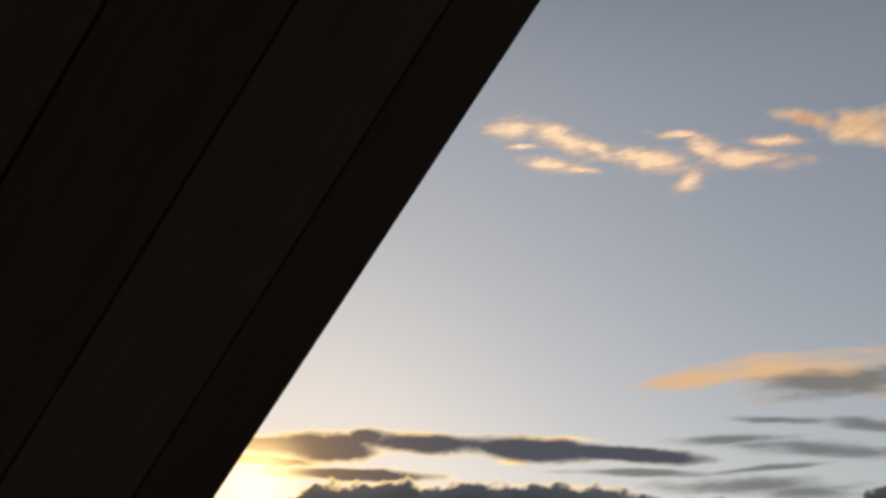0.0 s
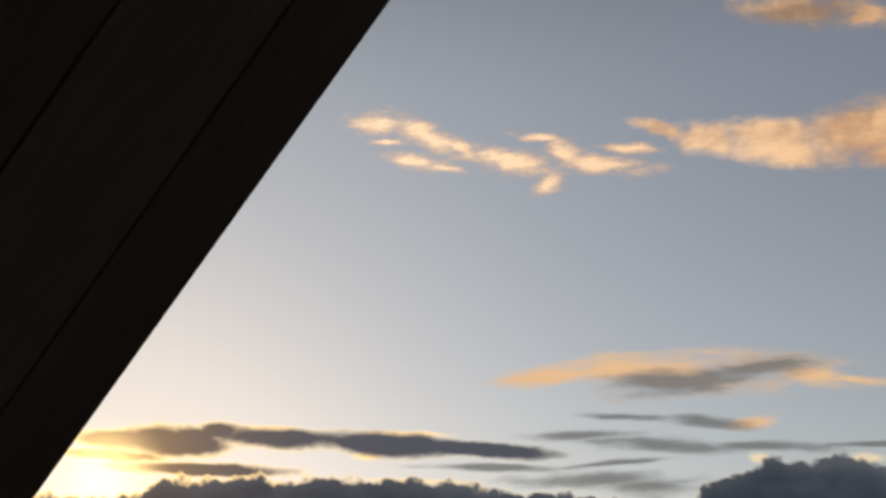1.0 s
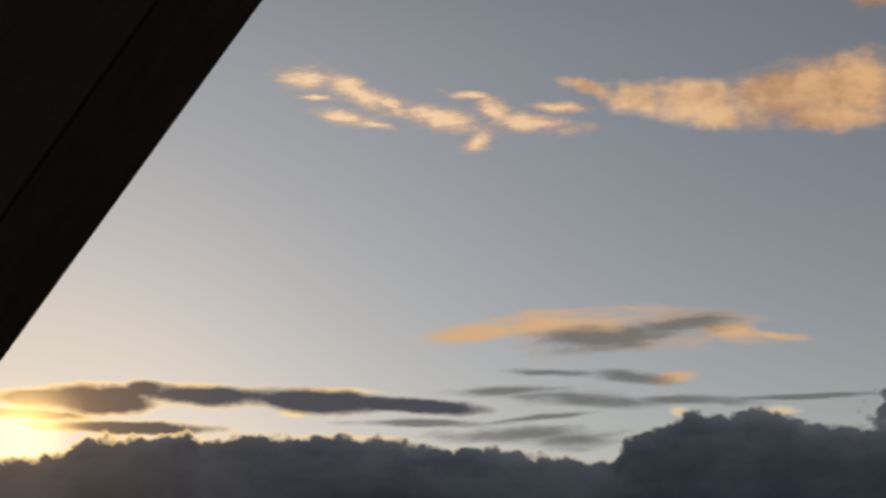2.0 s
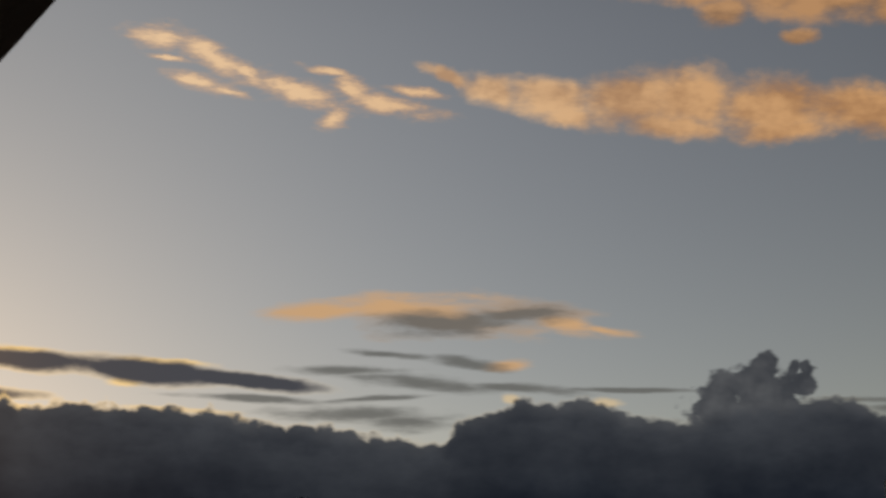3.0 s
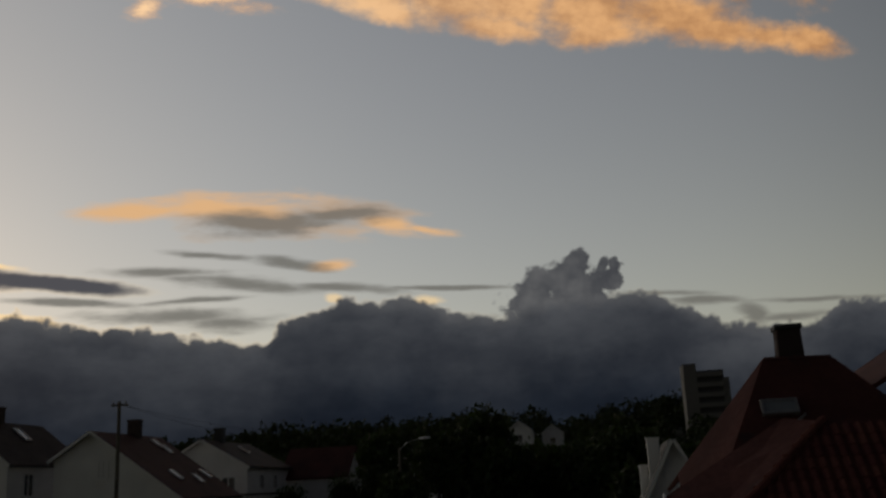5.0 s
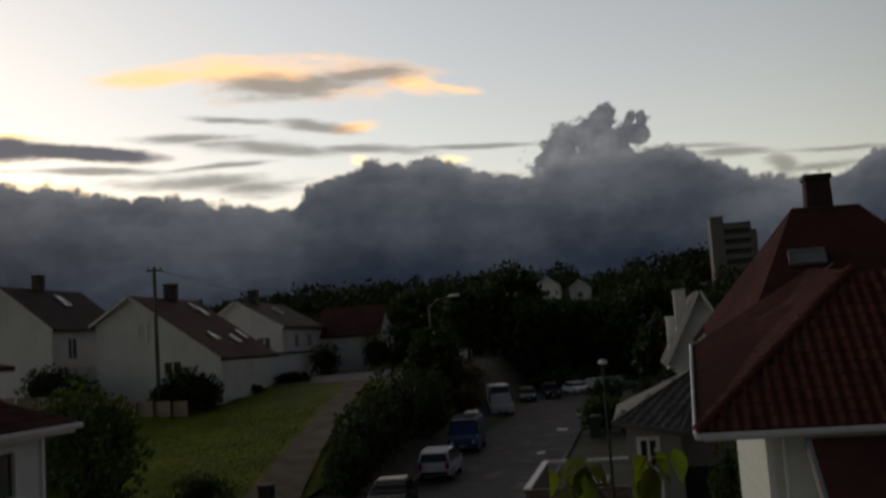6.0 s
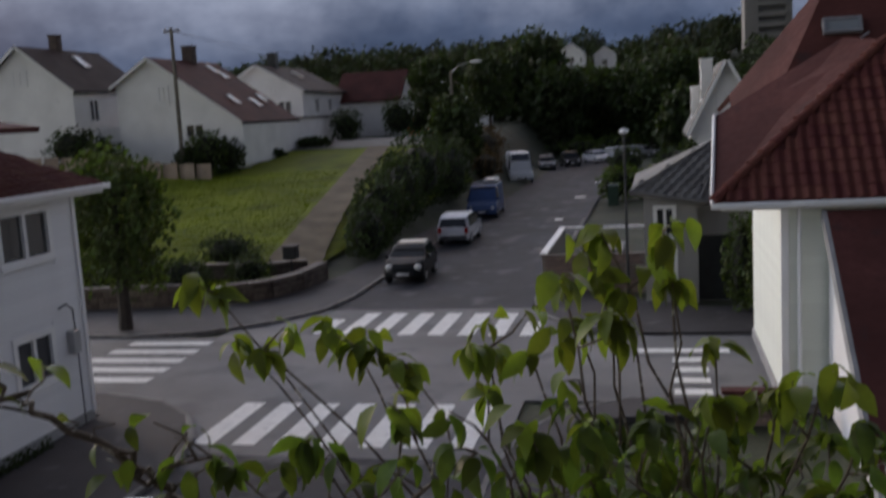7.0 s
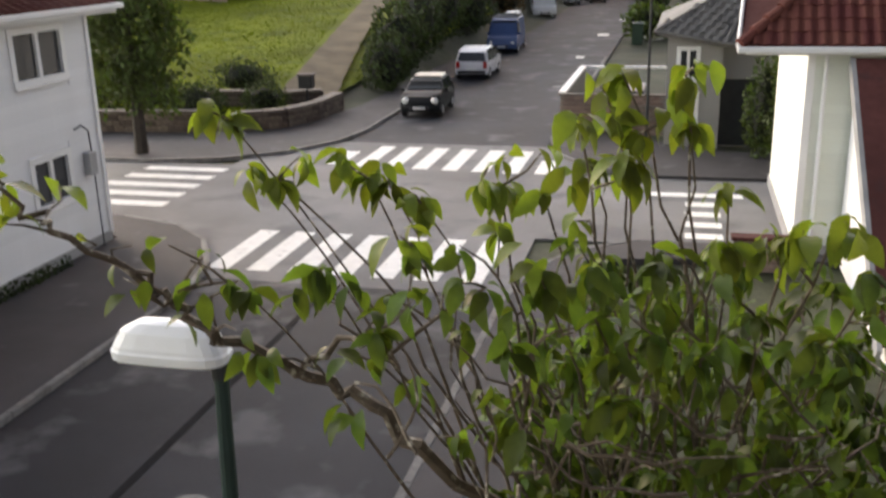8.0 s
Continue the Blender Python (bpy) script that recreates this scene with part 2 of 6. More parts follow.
# --- thin grey veils ---
plane = after(xyz.outputs[0], col)
streak = wnoise(plane, 30, 5, 0.6, stretch=(0.35, 1.6, 1), shift=(1, 7, 0))
thin_vec = warped((0.03, 0.006), 22, 4, (0.5, 2.0, 1), (4, 3, 0))
v_field = wm("ADD", ellipses(thin_vec, VEILS + VEILS_FAR, 0.1), wm("MULTIPLY", wm("SUBTRACT", streak, 0.5), 2.4))
v_den = wstep(v_field, -0.45, 0.75, 0.0, 0.85)
col = cover(col, v_den, VEIL_GREY)

# --- dark streaks before the sun, with bright rims ---
plane = after(xyz.outputs[0], col)
mid = wnoise(plane, 18, 5, 0.6, stretch=(0.6, 1.0, 1), shift=(3, 1, 0))
s_vec = warped((0.02, 0.010), 26, 5, (0.7, 1.3, 1), (8, 3, 0))
s_field = wm("ADD", ellipses(s_vec, STREAKS + STREAKS_SUN), wm("MULTIPLY", wm("SUBTRACT", mid, 0.5), 1.2))
near_sun = wm("EXPONENT", wm("MULTIPLY", to_sun, -1 / 11.0))
rim_paint = wmix(wm("MULTIPLY", near_sun, 1.6, clamp=True), RIM_FAR, RIM_NEAR)
s_rim = wstep(s_field, -0.28, 0.02)
col = cover(col, wm("MULTIPLY", s_rim, wm("MULTIPLY", near_sun, 1.0, clamp=True)), rim_paint)
r_field = wm("ADD", ellipses(s_vec, RIMS, 0.05), wm("MULTIPLY", wm("SUBTRACT", mid, 0.5), 1.5))
col = cover(col, wstep(r_field, -0.4, 0.6), rim_paint)
s_den = wstep(s_field, -0.16, 0.42)
col = cover(col, wm("MULTIPLY", s_den, wstep(to_sun, 0.5, 4.0, 0.35, 1.0)), wmix(wm("POWER", near_sun, 3.0), STREAK_GREY, STREAK_WARM))

# --- the sun's own bright gap ---
core = wm("EXPONENT", wm("MULTIPLY", wm("POWER", wm("DIVIDE", to_sun, 1.7), 2.0), -1.0))
col = wmix(core, col, SUN_CORE, "ADD")

# --- cumulus bank along the horizon ---
plane = after(xyz.outputs[0], col)
fine = wnoise(plane, 60, 6, 0.65, stretch=(0.5, 1.0, 1))
curve = wn("ShaderNodeFloatCurve")
points = curve.mapping.curves[0].points
for i, (u, v) in enumerate(BANK_TOP):
    x, y = (u + 0.75) / 1.6, (v + 0.3) / 0.4
    if i < 2:
        points[i].location = (x, y)
    else:
        points.new(x, y)
for p in points:
    p.handle_type = "AUTO_CLAMPED"
curve.mapping.update()
bank_vec = warped((0.012, 0.0), 14, 3)
bs = wn("ShaderNodeSeparateXYZ")
feed(bs, 0, bank_vec)
feed(curve, 1, wm("DIVIDE", wm("ADD", bs.outputs[0], 0.75), 1.6))
top = wm("SUBTRACT", wm("MULTIPLY", curve.outputs[0], 0.4), 0.3)
k_field = wm("ADD", ellipses(plane, BANK_RIMS, 0.05), wm("MULTIPLY", wm("SUBTRACT", fine, 0.5), 1.5))
col = cover(col, wstep(k_field, -0.4, 0.6), wmix(0.35, rim_paint, col))
bumps = puffs(44, (2, 5, 0), warped((0.014, 0.012), 46, 6))
height = wm("ADD", wm("SUBTRACT", top, vv), wm("ADD", wm("MULTIPLY", bumps, 0.017), wm("MULTIPLY", wm("SUBTRACT", fine, 0.5), 0.010)))
t_field = wm("ADD", ellipses(warped((0.02, 0.02), 34, 6), TOWER, 0.12), wm("ADD", wm("MULTIPLY", bumps, 0.7), wm("MULTIPLY", wm("SUBTRACT", fine, 0.5), 1.4)))
bank = wm("MAXIMUM", wstep(height, -0.002, 0.006), wstep(t_field, -0.25, 0.12))
rim = wm("MULTIPLY", wstep(height, -0.0035, 0.0005), wm("EXPONENT", wm("MULTIPLY", to_sun, -1 / 16.0)))
col = cover(col, wm("MULTIPLY", rim, 1.1, clamp=True), rim_paint)
billow = wnoise(plane, 11, 6, 0.6, stretch=(0.6, 1.2, 1), shift=(9, 4, 0))
lumps = wm("ADD", wm("MULTIPLY", wm("MULTIPLY", bumps, 0.45), wstep(height, 0.05, 0.0)), wm("MULTIPLY", wm("SUBTRACT", billow, 0.5), 1.2))
deep = wstep(height, 0.0, 0.13)
bank_paint = wmix(deep, BANK_TOP_GREY, BANK_LOW)
bank_paint = wmix(wstep(height, 0.02, 0.0, 0.0, 0.35), bank_paint, BANK_EDGE)
bank_paint = wmix(wstep(lumps, -0.3, 0.4), wmix(1.0, bank_paint, (0.62, 0.64, 0.68, 1), "MULTIPLY"), wmix(1.0, bank_paint, (1.45, 1.42, 1.36, 1), "MULTIPLY"))
bank_paint = wmix(wm("MULTIPLY", wm("POWER", near_sun, 2.0), 0.15), bank_paint, STREAK_WARM)
col = cover(col, bank, bank_paint)

back = wn("ShaderNodeBackground")
feed(back, 0, col)
feed(back, 1, 1.0)
WT.links.new(back.outputs[0], wn("ShaderNodeOutputWorld").inputs[0])

sun = new("sun", bpy.data.lights.new("sun", "SUN"))
sun.data.energy, sun.data.angle, sun.data.color = 0.1, radians(12), (1.0, 0.78, 0.55)
sun.matrix_world = look(heading(SUN_AZ, SUN_EL) * 50, (0, 0, 0))

# ================= materials =================
def mat(name, base, rough=0.8, var=0.25, scale=1.5, fine=30.0, bump=0.15, metal=0.0, stain=None, stain_at=0.62,
        stretch=(1, 1, 1), by_piece=0.0, island=0.0, spec=0.4, leaf=0.0):
    """Base colour with broad and fine variation, stains of a second colour, and fine relief."""
    m = bpy.data.materials.new(name)
    m.use_nodes = True
    t = m.node_tree
    p = t.nodes["Principled BSDF"]
    co = t.nodes.new("ShaderNodeTexCoord")
    mp = t.nodes.new("ShaderNodeMapping")
    mp.inputs["Scale"].default_value = stretch
    t.links.new(co.outputs["Object"], mp.inputs[0])

    def noise_node(s, d):
        n = t.nodes.new("ShaderNodeTexNoise")
        n.inputs["Scale"].default_value, n.inputs["Detail"].default_value = s, d
        t.links.new(mp.outputs[0], n.inputs["Vector"])
        return n.outputs["Fac"]

    def mix(f, a, b, blend="MIX"):
        n = t.nodes.new("ShaderNodeMix")
        n.data_type, n.blend_type = "RGBA", blend
        for i, v in ((0, f), (6, a), (7, b)):
            if isinstance(v, bpy.types.NodeSocket):
                t.links.new(v, n.inputs[i])
            else:
                n.inputs[i].default_value = v
        return n.outputs[2]

    def ramp(v, lo, hi, a=0.0, b=1.0):
        n = t.nodes.new("ShaderNodeMapRange")
        for i, q in enumerate((v, lo, hi, a, b)):
            if isinstance(q, bpy.types.NodeSocket):
                t.links.new(q, n.inputs[i])
            else:
                n.inputs[i].default_value = q
        return n.outputs[0]

    broad, small = noise_node(scale, 4), noise_node(fine, 5)
    dark = tuple(c * (1 - var) for c in base) + (1,)
    light = tuple(min(1, c * (1 + var)) for c in base) + (1,)
    c = mix(ramp(broad, 0.3, 0.7), dark, light)
    c = mix(ramp(small, 0.3, 0.7, 0.0, 0.5), c, dark)
    if stain:
        c = mix(ramp(noise_node(scale * 2.3, 6), stain_at, stain_at + 0.12, 0.0, 0.8), c, (*stain, 1))
    for amount, node, out in ((by_piece, "ShaderNodeObjectInfo", "Random"), (island, "ShaderNodeNewGeometry", "Random Per Island")):
        if amount:
            n = t.nodes.new(node)
            h = t.nodes.new("ShaderNodeHueSaturation")
            t.links.new(ramp(n.outputs[out], 0, 1, 1 - amount, 1 + amount), h.inputs["Value"])
            t.links.new(ramp(n.outputs[out], 0, 1, 0.5 - amount * 0.05, 0.5 + amount * 0.05), h.inputs["Hue"])
            t.links.new(c, h.inputs["Color"])
            c = h.outputs[0]
    t.links.new(c, p.inputs["Base Color"])
    t.links.new(ramp(small, 0.2, 0.8, max(0.02, rough - 0.12), min(1, rough + 0.1)), p.inputs["Roughness"])
    p.inputs["Metallic"].default_value = metal
    p.inputs["Specular IOR Level"].default_value = spec
    if bump:
        b = t.nodes.new("ShaderNodeBump")
        b.inputs["Strength"].default_value, b.inputs["Distance"].default_value = bump, 0.02
        t.links.new(small, b.inputs["Height"])
        t.links.new(b.outputs[0], p.inputs["Normal"])
    if leaf:
        tr = t.nodes.new("ShaderNodeBsdfTranslucent")
        t.links.new(mix(1.0, c, (1.5, 1.6, 0.5, 1), "MULTIPLY"), tr.inputs[0])
        ms = t.nodes.new("ShaderNodeMixShader")
        ms.inputs[0].default_value = leaf
        t.links.new(p.outputs[0], ms.inputs[1])
        t.links.new(tr.outputs[0], ms.inputs[2])
        t.links.new(ms.outputs[0], t.nodes["Material Output"].inputs[0])
    return m


def glass_mat(name, tint, rough=0.05):
    m = bpy.data.materials.new(name)
    m.use_nodes = True
    p = m.node_tree.nodes["Principled BSDF"]
    p.inputs["Base Color"].default_value = (*tint, 1)
    p.inputs["Roughness"].default_value = rough
    p.inputs["Specular IOR Level"].default_value = 0.7
    return m


ASPHALT = mat("asphalt", (0.034, 0.035, 0.042), 0.75, 0.45, 0.3, 45, 0.35, stain=(0.11, 0.11, 0.117), stain_at=0.55, spec=0.15)
ASPHALT_WORN = mat("worn asphalt", (0.165, 0.163, 0.166), 0.8, 0.4, 0.25, 45, 0.35, stain=(0.09, 0.09, 0.095), stain_at=0.53)
PAVING = mat("pavement asphalt", (0.048, 0.044, 0.047), 0.85, 0.3, 0.6, 40, 0.3, stain=(0.10, 0.10, 0.1))
KERB = mat("kerb granite", (0.17, 0.165, 0.16), 0.85, 0.3, 6, 60, 0.2, by_piece=0.25)
PAINT_LINE = mat("road paint", (0.74, 0.74, 0.72), 0.7, 0.12, 2.5, 35, 0.2, stain=(0.33, 0.33, 0.33), stain_at=0.6)
TAR = mat("tar", (0.014, 0.014, 0.016), 0.9, 0.2, 5, 40, 0.1, spec=0.08)
GRASS = mat("lawn", (0.155, 0.19, 0.012), 0.9, 0.4, 0.25, 6, 0.5, stain=(0.085, 0.11, 0.014), stain_at=0.52, spec=0.1)
EARTH = mat("earth", (0.05, 0.055, 0.03), 0.95, 0.4, 0.3, 8, 0.4, stain=(0.03, 0.04, 0.015), stain_at=0.5)
PATH_DIRT = mat("trodden path", (0.14, 0.108, 0.06), 0.95, 0.35, 0.7, 20, 0.3)
GRAVEL = mat("gravel", (0.2, 0.19, 0.17), 0.95, 0.25, 1.0, 25, 0.4)
STONE = mat("wall stone", (0.12, 0.092, 0.074), 0.9, 0.4, 3, 25, 0.5, by_piece=0.35)
STONE_CAP = mat("cap stone", (0.17, 0.145, 0.125), 0.9, 0.3, 3, 25, 0.3, by_piece=0.2)
BRICK = mat("brick", (0.23, 0.165, 0.14), 0.9, 0.25, 4, 40, 0.3, by_piece=0.25)
MORTAR = mat("mortar", (0.24, 0.22, 0.2), 0.95, 0.15, 6, 40, 0.2)
WHITE = mat("white paint", (0.78, 0.78, 0.77), 0.6, 0.05, 1.2, 30, 0.05, stain=(0.6, 0.6, 0.57), stain_at=0.68)
BOARD_GREY = mat("pale grey board", (0.74, 0.745, 0.76), 0.7, 0.06, 1.0, 25, 0.08, by_piece=0.03, stain=(0.62, 0.62, 0.62), stain_at=0.68)
BOARD_CREAM = mat("cream board", (0.71, 0.74, 0.66), 0.65, 0.05, 1.2, 25, 0.06, by_piece=0.03)
RENDER_WHITE = mat("white render", (0.8, 0.795, 0.78), 0.85, 0.1, 0.6, 20, 0.15, stain=(0.62, 0.62, 0.6), stain_at=0.66)
RENDER_GREY = mat("grey render", (0.3, 0.29, 0.275), 0.9, 0.1, 0.8, 20, 0.15)
FOUNDATION = mat("foundation", (0.3, 0.3, 0.3), 0.9, 0.2, 1.5, 20, 0.2)
TILE_RED = mat("red clay tile", (0.13, 0.044, 0.037), 0.75, 0.25, 0.8, 25, 0.2, by_piece=0.18, stain=(0.05, 0.03, 0.025), stain_at=0.62, spec=0.12)
TILE_RED_FAR = mat("red clay roof", (0.09, 0.034, 0.03), 0.8, 0.3, 0.5, 6, 0.4, stain=(0.05, 0.03, 0.03), spec=0.12)
TILE_DARK = mat("dark roof tile", (0.055, 0.04, 0.038), 0.8, 0.3, 0.5, 6, 0.4, spec=0.12)
TILE_GREY = mat("grey roof tile", (0.17, 0.165, 0.155), 0.85, 0.3, 0.8, 12, 0.4, by_piece=0.15, stain=(0.1, 0.1, 0.085))
SOFFIT = mat("dark stained board", (0.34, 0.26, 0.21), 0.75, 0.25, 1.0, 14, 0.2, stretch=(1, 8, 1), by_piece=0.15)
METAL_DARK = mat("dark metal", (0.035, 0.038, 0.04), 0.5, 0.2, 3, 30, 0.05, metal=0.3)
METAL_GREY = mat("galvanised steel", (0.4, 0.41, 0.42), 0.45, 0.12, 4, 40, 0.05, metal=0.7)
LAMP_WHITE = mat("lamp housing", (0.82, 0.83, 0.84), 0.35, 0.04, 3, 20, 0.02)
GREEN_POST = mat("green painted steel", (0.02, 0.04, 0.035), 0.5, 0.2, 5, 30, 0.05)
WOOD_POLE = mat("weathered pole wood", (0.17, 0.15, 0.125), 0.9, 0.25, 2, 20, 0.2, stretch=(1, 1, 0.15))
GLASS = glass_mat("window glass", (0.035, 0.038, 0.042))
GLASS_SKY = glass_mat("roof window glass", (0.2, 0.22, 0.24), 0.04)
CURTAIN = mat("curtain", (0.42, 0.41, 0.4), 0.9, 0.2, 3, 20, 0.1)
BARK = mat("cherry bark", (0.10, 0.078, 0.058), 0.85, 0.35, 12, 60, 0.3, stain=(0.42, 0.40, 0.34), stain_at=0.57)
BARK_DARK = mat("dark bark", (0.045, 0.037, 0.03), 0.9, 0.3, 5, 40, 0.4)
# one leaf in two tones: lit top leaves, shaded inner ones, painted by colour
CHERRY_LEAF_LIT = mat("lit cherry leaf", (0.15, 0.188, 0.04), 0.45, 0.3, 9, 60, 0.1, by_piece=0.35, island=0.0, leaf=0.45, spec=0.2)
CHERRY_LEAF_SHADED = mat("shaded cherry foliage", (0.078, 0.112, 0.028), 0.45, 0.3, 9, 60, 0.1, island=0.4, leaf=0.45, spec=0.2)
LEAF_DARK = mat("dark foliage", (0.035, 0.052, 0.014), 0.7, 0.3, 0.6, 8, 0.0, island=0.45, leaf=0.2)
LEAF_MID = mat("garden foliage", (0.06, 0.085, 0.02), 0.7, 0.3, 0.6, 8, 0.0, island=0.4, leaf=0.25)
LEAF_HEDGE = mat("hedge foliage", (0.08, 0.115, 0.02), 0.7, 0.3, 0.8, 8, 0.0, island=0.35, leaf=0.25)
LEAF_RUST = mat("rust foliage", (0.09, 0.055, 0.025), 0.7, 0.3, 0.8, 8, 0.0, island=0.35, leaf=0.2)
WOODS = mat("wood canopy", (0.034, 0.046, 0.016), 0.85, 0.35, 0.08, 1.5, 0.0, island=0.5, leaf=0.1)
# near-black colour standing in for the shade deep inside shrubs
CORE_SHADE = mat("shrub core shade", (0.012, 0.015, 0.007), 0.95, 0.3, 3, 20, 0.2)
CAR_BLACK = mat("black car paint", (0.012, 0.013, 0.014), 0.45, 0.1, 3, 20, 0.0, spec=0.12)
CAR_TOP = mat("cream roof paint", (0.42, 0.39, 0.32), 0.4, 0.1, 3, 20, 0.0)
CAR_SILVER = mat("white car paint", (0.62, 0.63, 0.66), 0.25, 0.05, 3, 20, 0.0, spec=0.6)
CAR_BLUE = mat("blue van paint", (0.035, 0.075, 0.2), 0.35, 0.1, 3, 20, 0.0, spec=0.6)
CAR_WHITE = mat("white van paint", (0.68, 0.7, 0.7), 0.35, 0.05, 3, 20, 0.0, spec=0.6)
CAR_GREY = mat("grey car paint", (0.12, 0.125, 0.13), 0.35, 0.1, 3, 20, 0.0, spec=0.6)
RUBBER = mat("rubber", (0.018, 0.018, 0.018), 0.85, 0.2, 8, 40, 0.1)
HUB = mat("alloy rim", (0.45, 0.46, 0.47), 0.35, 0.1, 8, 40, 0.0, metal=0.8)
HEADLAMP = mat("headlamp lens", (0.72, 0.73, 0.72), 0.15, 0.05, 8, 40, 0.0, spec=0.8)
TAIL_RED = mat("red lamp lens", (0.35, 0.015, 0.012), 0.2, 0.1, 8, 40, 0.0)
PLATE = mat("number plate", (0.7, 0.7, 0.68), 0.5, 0.05, 8, 40, 0.0)
PLASTIC = mat("black plastic", (0.022, 0.022, 0.024), 0.6, 0.2, 6, 40, 0.05)
BIN_GREEN = mat("green plastic", (0.03, 0.06, 0.035), 0.6, 0.2, 6, 40, 0.05)
ORANGE = mat("orange cloth", (0.55, 0.12, 0.03), 0.8, 0.2, 2, 20, 0.1)
CONCRETE = mat("tower concrete", (0.19, 0.185, 0.175), 0.9, 0.15, 0.1, 2, 0.1)
SLAB_DARK = mat("tower recess", (0.09, 0.09, 0.095), 0.8, 0.15, 0.1, 2, 0.1)

# ================= mesh helpers =================
ORIGIN = {}


def thing(name, base, label, category, group="", kind="", world_coords=True, turn=0):
    e = new(name)
    e.matrix_world = pose(*base, 0, 0, turn)
    e.empty_display_size = 0.3
    if world_coords:
        ORIGIN[e.name] = Vector(base)
    return tagged(e, label, category, group, kind)


def part(name, bm, material, parent=None, label="", smooth=False):
    """Link a bmesh as one mesh object under a thing or a part."""
    root = parent
    while root is not None and root.parent is not None:
        root = root.parent
    if root is not None and root.name in ORIGIN:
        bmesh.ops.translate(bm, verts=bm.verts, vec=-ORIGIN[root.name])
    bmesh.ops.recalc_face_normals(bm, faces=bm.faces)
    me = bpy.data.meshes.new(name)
    bm.to_mesh(me)
    bm.free()
    me.materials.append(material)
    if smooth:
        for f in me.polygons:
            f.use_smooth = True
    ob = new(name, me)
    ob.parent = parent
    if label:
        tagged(ob, label)
    return ob


def piece(name, mesh, m, parent):
    ob = new(name, mesh)
    ob.parent = parent
    root = parent
    while root.parent is not None:
        root = root.parent
    ob.matrix_basis = Matrix.Translation(-ORIGIN.get(root.name, Vector())) @ m
    return ob


def raw(name, verts, faces, material, parent=None, label="", smooth=False):
    root = parent
    while root is not None and root.parent is not None:
        root = root.parent
    v = np.asarray(verts, dtype=float)
    if root is not None and root.name in ORIGIN:
        v = v - np.array(ORIGIN[root.name])
    me = bpy.data.meshes.new(name)
    me.from_pydata(v.tolist(), [], [list(map(int, f)) for f in faces])
    me.materials.append(material)
    if smooth:
        me.polygons.foreach_set("use_smooth", [True] * len(me.polygons))
    ob = new(name, me)
    ob.parent = parent
    if label:
        tagged(ob, label)
    return ob


def box(bm, x0, x1, y0, y1, z0, z1, bevel=0.0, m=None):
    g = bmesh.ops.create_cube(bm, size=1.0)
    vs = g["verts"]
    for v in vs:
        v.co = Vector((x0 + (v.co.x + 0.5) * (x1 - x0), y0 + (v.co.y + 0.5) * (y1 - y0), z0 + (v.co.z + 0.5) * (z1 - z0)))
    if bevel:
        es = list({e for v in vs for e in v.link_edges})
        r = bmesh.ops.bevel(bm, geom=es, offset=bevel, segments=1, affect="EDGES")
        vs = list({v for f in r["faces"] for v in f.verts} | {v for v in vs if v.is_valid})
    if m is not None:
        bmesh.ops.transform(bm, matrix=m, verts=vs)
    return vs


def boxed(*a, bevel=0.0):
    bm = bmesh.new()
    box(bm, *a, bevel=bevel)
    return bm


def prism(bm, poly, z0, z1):
    lo = [bm.verts.new((x, y, z0)) for x, y in poly]
    hi = [bm.verts.new((x, y, z1)) for x, y in poly]
    bm.faces.new(lo[::-1])
    bm.faces.new(hi)
    for i in range(len(poly)):
        j = (i + 1) % len(poly)
        bm.faces.new((lo[i], lo[j], hi[j], hi[i]))


def slab(bm, pts, thick):
    """A plate: polygon in space, thickened downwards along its normal."""
    ps = [Vector(p) for p in pts]
    n = (ps[1] - ps[0]).cross(ps[2] - ps[0]).normalized()
    if n.z < 0:
        n = -n
    a = [bm.verts.new(p) for p in ps]
    b = [bm.verts.new(p - n * thick) for p in ps]
    bm.faces.new(a)
    bm.faces.new(b[::-1])
    for i in range(len(ps)):
        j = (i + 1) % len(ps)
        bm.faces.new((a[i], b[i], b[j], a[j]))


def tube(bm, pts, radii, sides=6):
    """A tapered round rod along a polyline."""
    ps = [Vector(p) for p in pts]
    rings = []
    for i, p in enumerate(ps):
        d = (ps[min(i + 1, len(ps) - 1)] - ps[max(i - 1, 0)]).normalized()
        a = d.cross(Vector((0.31, 0.22, 0.93))).normalized()
        b = d.cross(a)
        rings.append([bm.verts.new(p + (a * math.cos(k * math.tau / sides) + b * math.sin(k * math.tau / sides)) * radii[i]) for k in range(sides)])
    for r0, r1 in zip(rings, rings[1:]):
        for k in range(sides):
            bm.faces.new((r0[k], r0[(k + 1) % sides], r1[(k + 1) % sides], r1[k]))
    bm.faces.new(rings[0][::-1])
    bm.faces.new(rings[-1])


def tubed(pts, radii, sides=6):
    bm = bmesh.new()
    tube(bm, pts, radii, sides)
    return bm


